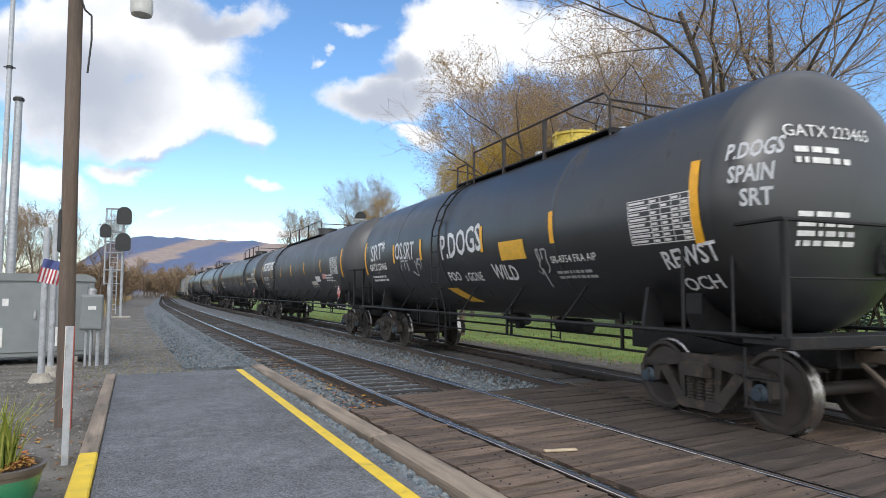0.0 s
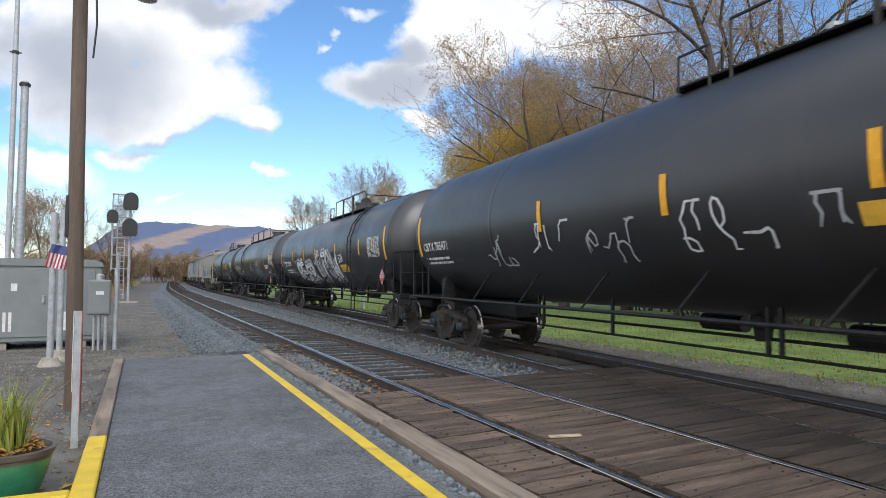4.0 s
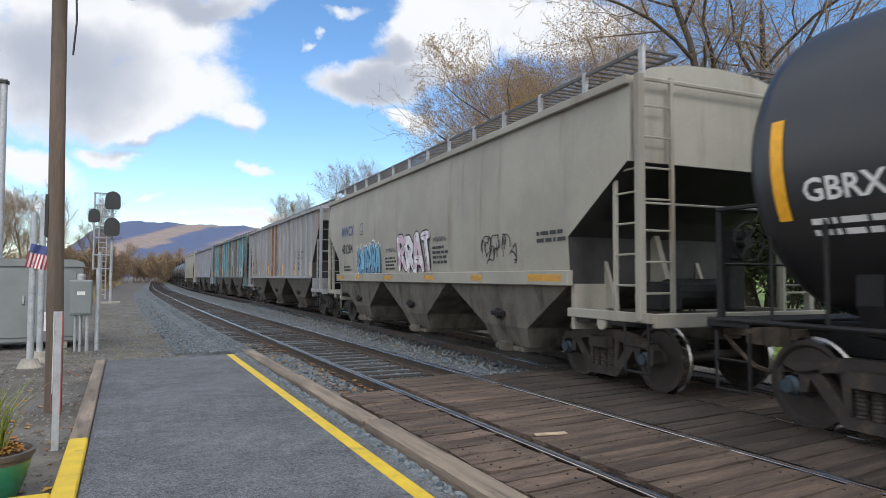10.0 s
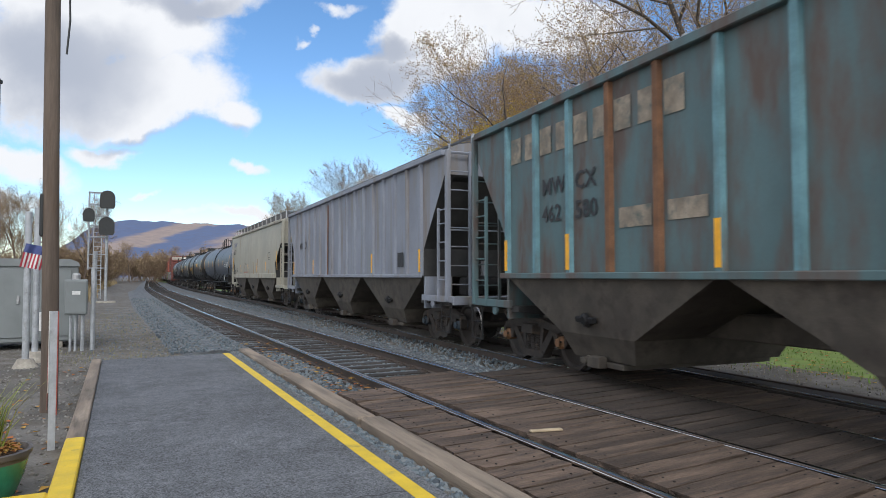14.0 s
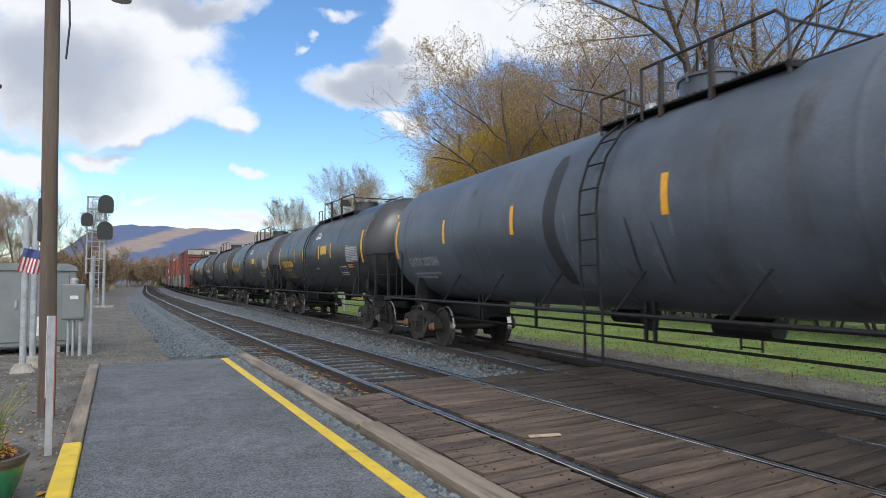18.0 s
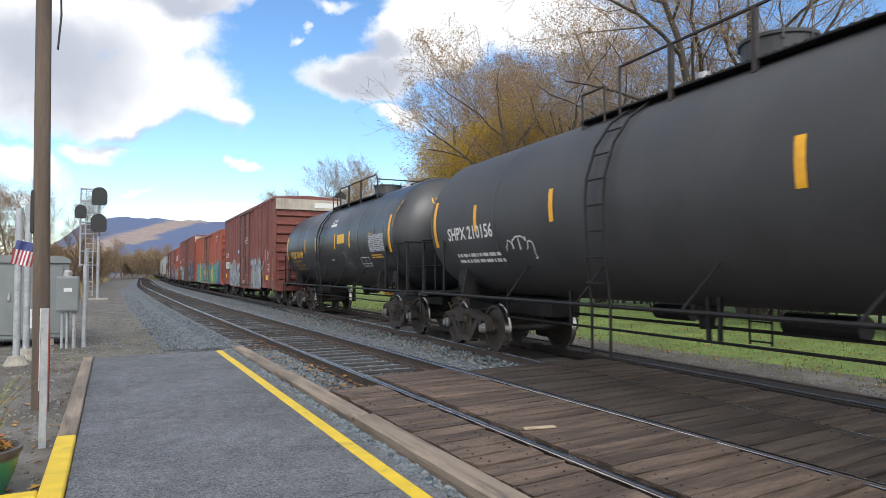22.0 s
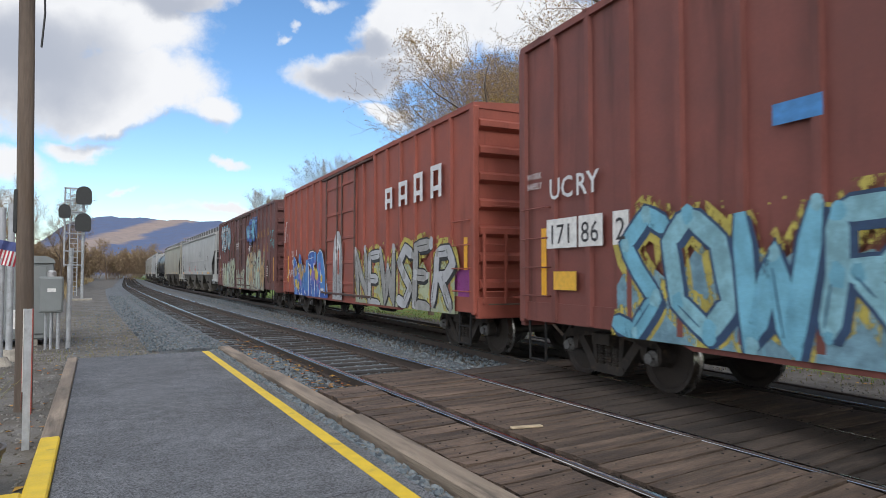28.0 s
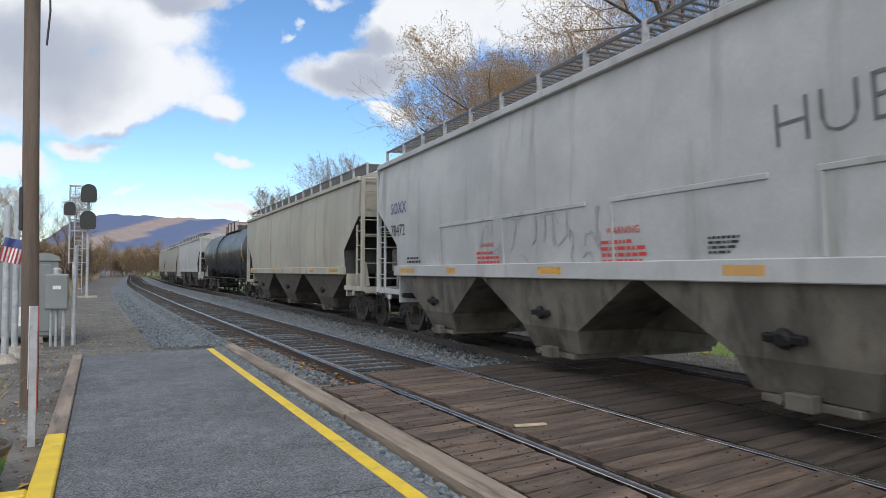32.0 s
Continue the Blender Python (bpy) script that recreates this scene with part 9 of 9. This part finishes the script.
far = tree("far_tree", 33, "distant bare grey-brown tree in the valley", 12, 0.2, (11, 8, 6), wood=(M_BARK2, M_TWIG), ratio=(0.42, 0.62), angle=(25, 58), lift=0.12, wander=0.2, least=0.018, group="distant trees", leaves=[(9000, 0.07, M_RUSSET, 3, None, 0.25)])
rng_ = random.Random(91)
spots = [(31.5, 137, 1.25, 0), (37.0, 138, 1.25, 90), (43, 132, 1.35, 200), (-8.2, 69, 0.62, 30), (-5.6, 72, 0.66, 140), (-3.2, 74, 0.62, 220), (-11.5, 75, 0.65, 300), (-14, 66, 0.62, 10), (38, 112, 1.4, 75), (40, 104, 1.4, 15)]
for i in range(26):
    hd, dd = radians(rng_.uniform(-9, 19)), rng_.uniform(190, 420)
    spots.append((dd * math.sin(hd) + 8, dd * math.cos(hd), rng_.uniform(0.4, 0.75), rng_.uniform(0, 360)))
plant(far, spots, -0.22)
shrub = tree("shrub", 44, "leafless reddish-brown trackside shrub", 2.4, 0.035, (7, 6, 5), stems=6, fork=0.45, wood=(M_TWIG, M_TWIG), category="shrub", angle=(18, 45), least=0.012, group="trackside shrubs", leaves=[(1100, 0.09, M_RUSSET, 0.3, None, 0.25)])
spots = []
for i in range(64):
    y = rng_.uniform(80, 190)
    x = rng_.choice((rng_.uniform(-14, -3.0), rng_.uniform(-9, -2.5)))
    spots.append((x, y, rng_.uniform(0.8, 1.7), rng_.uniform(0, 360)))
for i in range(110):
    hd, dd = radians(rng_.uniform(-4, 13)), rng_.uniform(150, 270)
    spots.append((dd * math.sin(hd), dd * math.cos(hd), rng_.uniform(1.5, 2.6), rng_.uniform(0, 360)))
plant(shrub, spots, -0.22)
under = tree("evergreen_shrub", 52, "dense dark evergreen shrub under the trees", 2.6, 0.05, (7, 6, 5), stems=5, fork=0.4, wood=(M_BARK, M_BARK), category="shrub", angle=(20, 50), least=0.006, group="evergreen shrubs", leaves=[(5200, 0.085, M_IVY, 0.0, None, 0.28)])
plant(under, [(19.5 + 0.55 * i + rng_.uniform(-0.6, 0.6), 6.0 + 1.9 * i + rng_.uniform(-0.7, 0.7), rng_.uniform(1.1, 1.8), rng_.uniform(0, 360)) for i in range(13)], -0.22)


def conifer(seed, H, R):
    rng = random.Random(seed)
    top = tagged(new("conifer"), "dark blue-green conifer behind the lawn", "tree")
    bm = bmesh.new()
    rod(bm, (0, 0, -0.2), (0, 0, H), 0.16, 8, 0, 0.02)
    part("trunk", bm, M_BARK, top)
    vs, fs = [], []
    z = 0.6
    while z < H - 0.1:
        n = rng.randint(7, 10)
        for i in range(n):
            a = rng.uniform(0, 6.28)
            L = R * (1 - z / H) ** 0.8 * rng.uniform(0.7, 1.12) + 0.12
            d = Vector((math.cos(a), math.sin(a), -0.12))
            s = Vector((-math.sin(a), math.cos(a), 0))
            m_ = max(4, int(L / 0.07))
            for j in range(m_):
                f = (j + rng.random()) / m_
                p = Vector((0, 0, z)) + d * L * f + Vector((0, 0, -0.35 * L * f * (1 - f) * 1.3))
                for sg in (-1, 1):
                    w = (0.10 + 0.30 * (1 - f) * min(1, L)) * rng.uniform(0.6, 1.2)
                    q = p + s * sg * w + d * 0.10 + Vector((0, 0, rng.uniform(-0.14, 0.08)))
                    k = len(vs)
                    vs += [p - d * 0.035, q, p + d * 0.045 + Vector((0, 0, 0.03))]
                    fs.append((k, k + 1, k + 2))
        z += rng.uniform(0.13, 0.22)
    me = bpy.data.meshes.new("needles")
    me.from_pydata(vs, [], fs)
    me.materials.append(M_NEEDLE)
    hang("needles", me, top)
    return top


cf = conifer(3, 9.2, 2.1)
plant(cf, [(27.4, 17.6, 1.0, 0), (31.5, 21.5, 1.05, 100)], -0.22)

# wooden pole among the trees
wp = tagged(new("wooden_pole"), "slim wooden utility pole among the autumn trees", "pole")
wp.matrix_basis = pose(21.2, 40.0, -0.22)
bm = bmesh.new()
rod(bm, (0, 0, -0.1), (0.12, 0, 12.0), 0.15, 12, 0, 0.11)
part("shaft", bm, M_WOODPOLE, wp)
bm = bmesh.new()
box(bm, 0.0, -0.14, 9.6, 0.3, 0.14, 10.1, 0.03)
part("junction_box", bm, M_BLK, wp)
bm = bmesh.new()
pipe(bm, [(-0.05, 0, 9.3), (-0.8, 0, 9.9), (-1.6, 0, 10.0)], 0.03, 6)
part("lamp_arm", bm, M_GALV, wp)

# second signal beyond the train
s2 = tagged(new("railway_signal"), "distant white signal frame with a round black target", "signal")
s2.matrix_basis = pose(11.4, 35.2, 0.22)
bm = bmesh.new()
rod(bm, (0, 0, -0.5), (0, 0, 5.4), 0.07, 10)
part("mast", bm, M_GALV, s2)
for x in (-0.3, -0.1, 0.1, 0.3):
    bm = bmesh.new()
    rod(bm, (x, -0.15, 4.5), (x, -0.15, 5.35), 0.025, 6)
    part("post", bm, M_GALV, s2)
bm = bmesh.new()
pipe(bm, [(-0.34, -0.15, 5.35), (0.34, -0.15, 5.35)], 0.04, 6)
pipe(bm, [(-0.34, -0.15, 4.5), (0.34, -0.15, 4.5)], 0.04, 6)
part("rail", bm, M_GALV, s2)
bm = bmesh.new()
prism(bm, [(0.33 * math.cos(math.pi * i / 8), 5.45 + 0.38 * math.sin(math.pi * i / 8)) for i in range(9)], "y", -0.22, -0.17)
part("target", bm, M_BLK, s2)


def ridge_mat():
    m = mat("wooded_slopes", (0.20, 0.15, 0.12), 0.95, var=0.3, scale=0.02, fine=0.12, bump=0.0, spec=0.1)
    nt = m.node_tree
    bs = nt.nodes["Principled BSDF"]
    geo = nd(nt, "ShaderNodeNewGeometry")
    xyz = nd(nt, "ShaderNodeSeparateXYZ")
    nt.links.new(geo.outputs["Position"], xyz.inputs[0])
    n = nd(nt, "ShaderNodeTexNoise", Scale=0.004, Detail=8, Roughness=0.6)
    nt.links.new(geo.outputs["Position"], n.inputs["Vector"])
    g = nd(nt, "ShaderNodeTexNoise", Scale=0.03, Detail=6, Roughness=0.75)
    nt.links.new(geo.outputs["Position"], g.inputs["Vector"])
    # aslant bands painted in: tan for sunlit woods, blue for cloud shade and haze
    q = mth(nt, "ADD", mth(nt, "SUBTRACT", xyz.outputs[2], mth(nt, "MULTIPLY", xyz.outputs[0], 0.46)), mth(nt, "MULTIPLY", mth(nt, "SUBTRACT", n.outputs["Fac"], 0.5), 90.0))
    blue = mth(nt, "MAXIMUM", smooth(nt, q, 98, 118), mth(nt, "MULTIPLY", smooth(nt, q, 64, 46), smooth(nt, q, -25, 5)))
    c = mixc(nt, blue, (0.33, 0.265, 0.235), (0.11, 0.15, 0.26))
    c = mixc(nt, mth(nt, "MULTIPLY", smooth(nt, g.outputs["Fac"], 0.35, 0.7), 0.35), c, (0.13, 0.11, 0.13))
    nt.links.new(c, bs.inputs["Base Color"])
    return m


def ridge(h):
    """The crest's height over the valley by heading in degrees."""
    k = 230 * (1 / (1 + math.exp(-(h + 3.4) / 1.1))) * (1 - 0.42 / (1 + math.exp(-(h - 16) / 3.0)))
    return k + 60 / (1 + math.exp((h + 3.4) / 1.5)) + 3 * math.sin(h * 0.7 + 1) + 3 * math.sin(h * 2.3) + 1.5 * math.sin(h * 7.1)


def build_ridge():
    rng = random.Random(6)
    hs = [-70 + 0.5 * i for i in range(361)]
    rows = [(900, 0.0), (1300, 0.10), (1700, 0.28), (2100, 0.50), (2450, 0.72), (2700, 0.88), (2900, 0.98), (3000, 1.0), (3150, 0.93), (3600, 0.3)]
    vs, fs = [], []
    for d, k in rows:
        for h in hs:
            a = radians(h)
            z = -0.6 + ridge(h) * k + (rng.uniform(-3, 3) if 0 < k < 0.98 else rng.uniform(-0.8, 0.8) if k else 0) + 14 * k * (1 - k) * 4 * math.sin(h * 0.45 + d * 0.002) * (k > 0)
            vs.append((d * math.sin(a), d * math.cos(a), z))
    n = len(hs)
    for i in range(len(rows) - 1):
        for j in range(n - 1):
            fs.append((i * n + j, i * n + j + 1, (i + 1) * n + j + 1, (i + 1) * n + j))
    me = bpy.data.meshes.new("backdrop_ridge")
    me.from_pydata(vs, [], fs)
    me.shade_smooth()
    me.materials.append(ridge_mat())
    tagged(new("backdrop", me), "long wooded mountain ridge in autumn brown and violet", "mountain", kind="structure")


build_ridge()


def motions():
    for i, (car, half) in enumerate(TRAIN):
        mid = (COUPLERS[i] + COUPLERS[i + 1]) / 2
        walk(car, [(t, car_pose(mid - travelled(t), half)) for t in range(33)])
        # wheels turn while the car is near; far off nobody sees it
        near = [k for k in range(0, 961) if -14 < mid - travelled(k / 30) < 40]
        if not near:
            continue
        for tk in [c for c in car.children if c.name.startswith("truck")]:
            for w in [c for c in tk.children if c.name.startswith("wheelset")]:
                x, y, z = w.matrix_basis.translation
                d0 = travelled(near[0] / 30)
                rows = [(k / 30, pose(x, y, z, math.degrees((travelled(k / 30) - d0) / 0.455) % 360)) for k in near]
                first, last = rows[0][1], rows[-1][1]
                walk(w, ([(0, first)] if near[0] > 0 else []) + rows + ([(32, last)] if near[-1] < 960 else []))


motions()
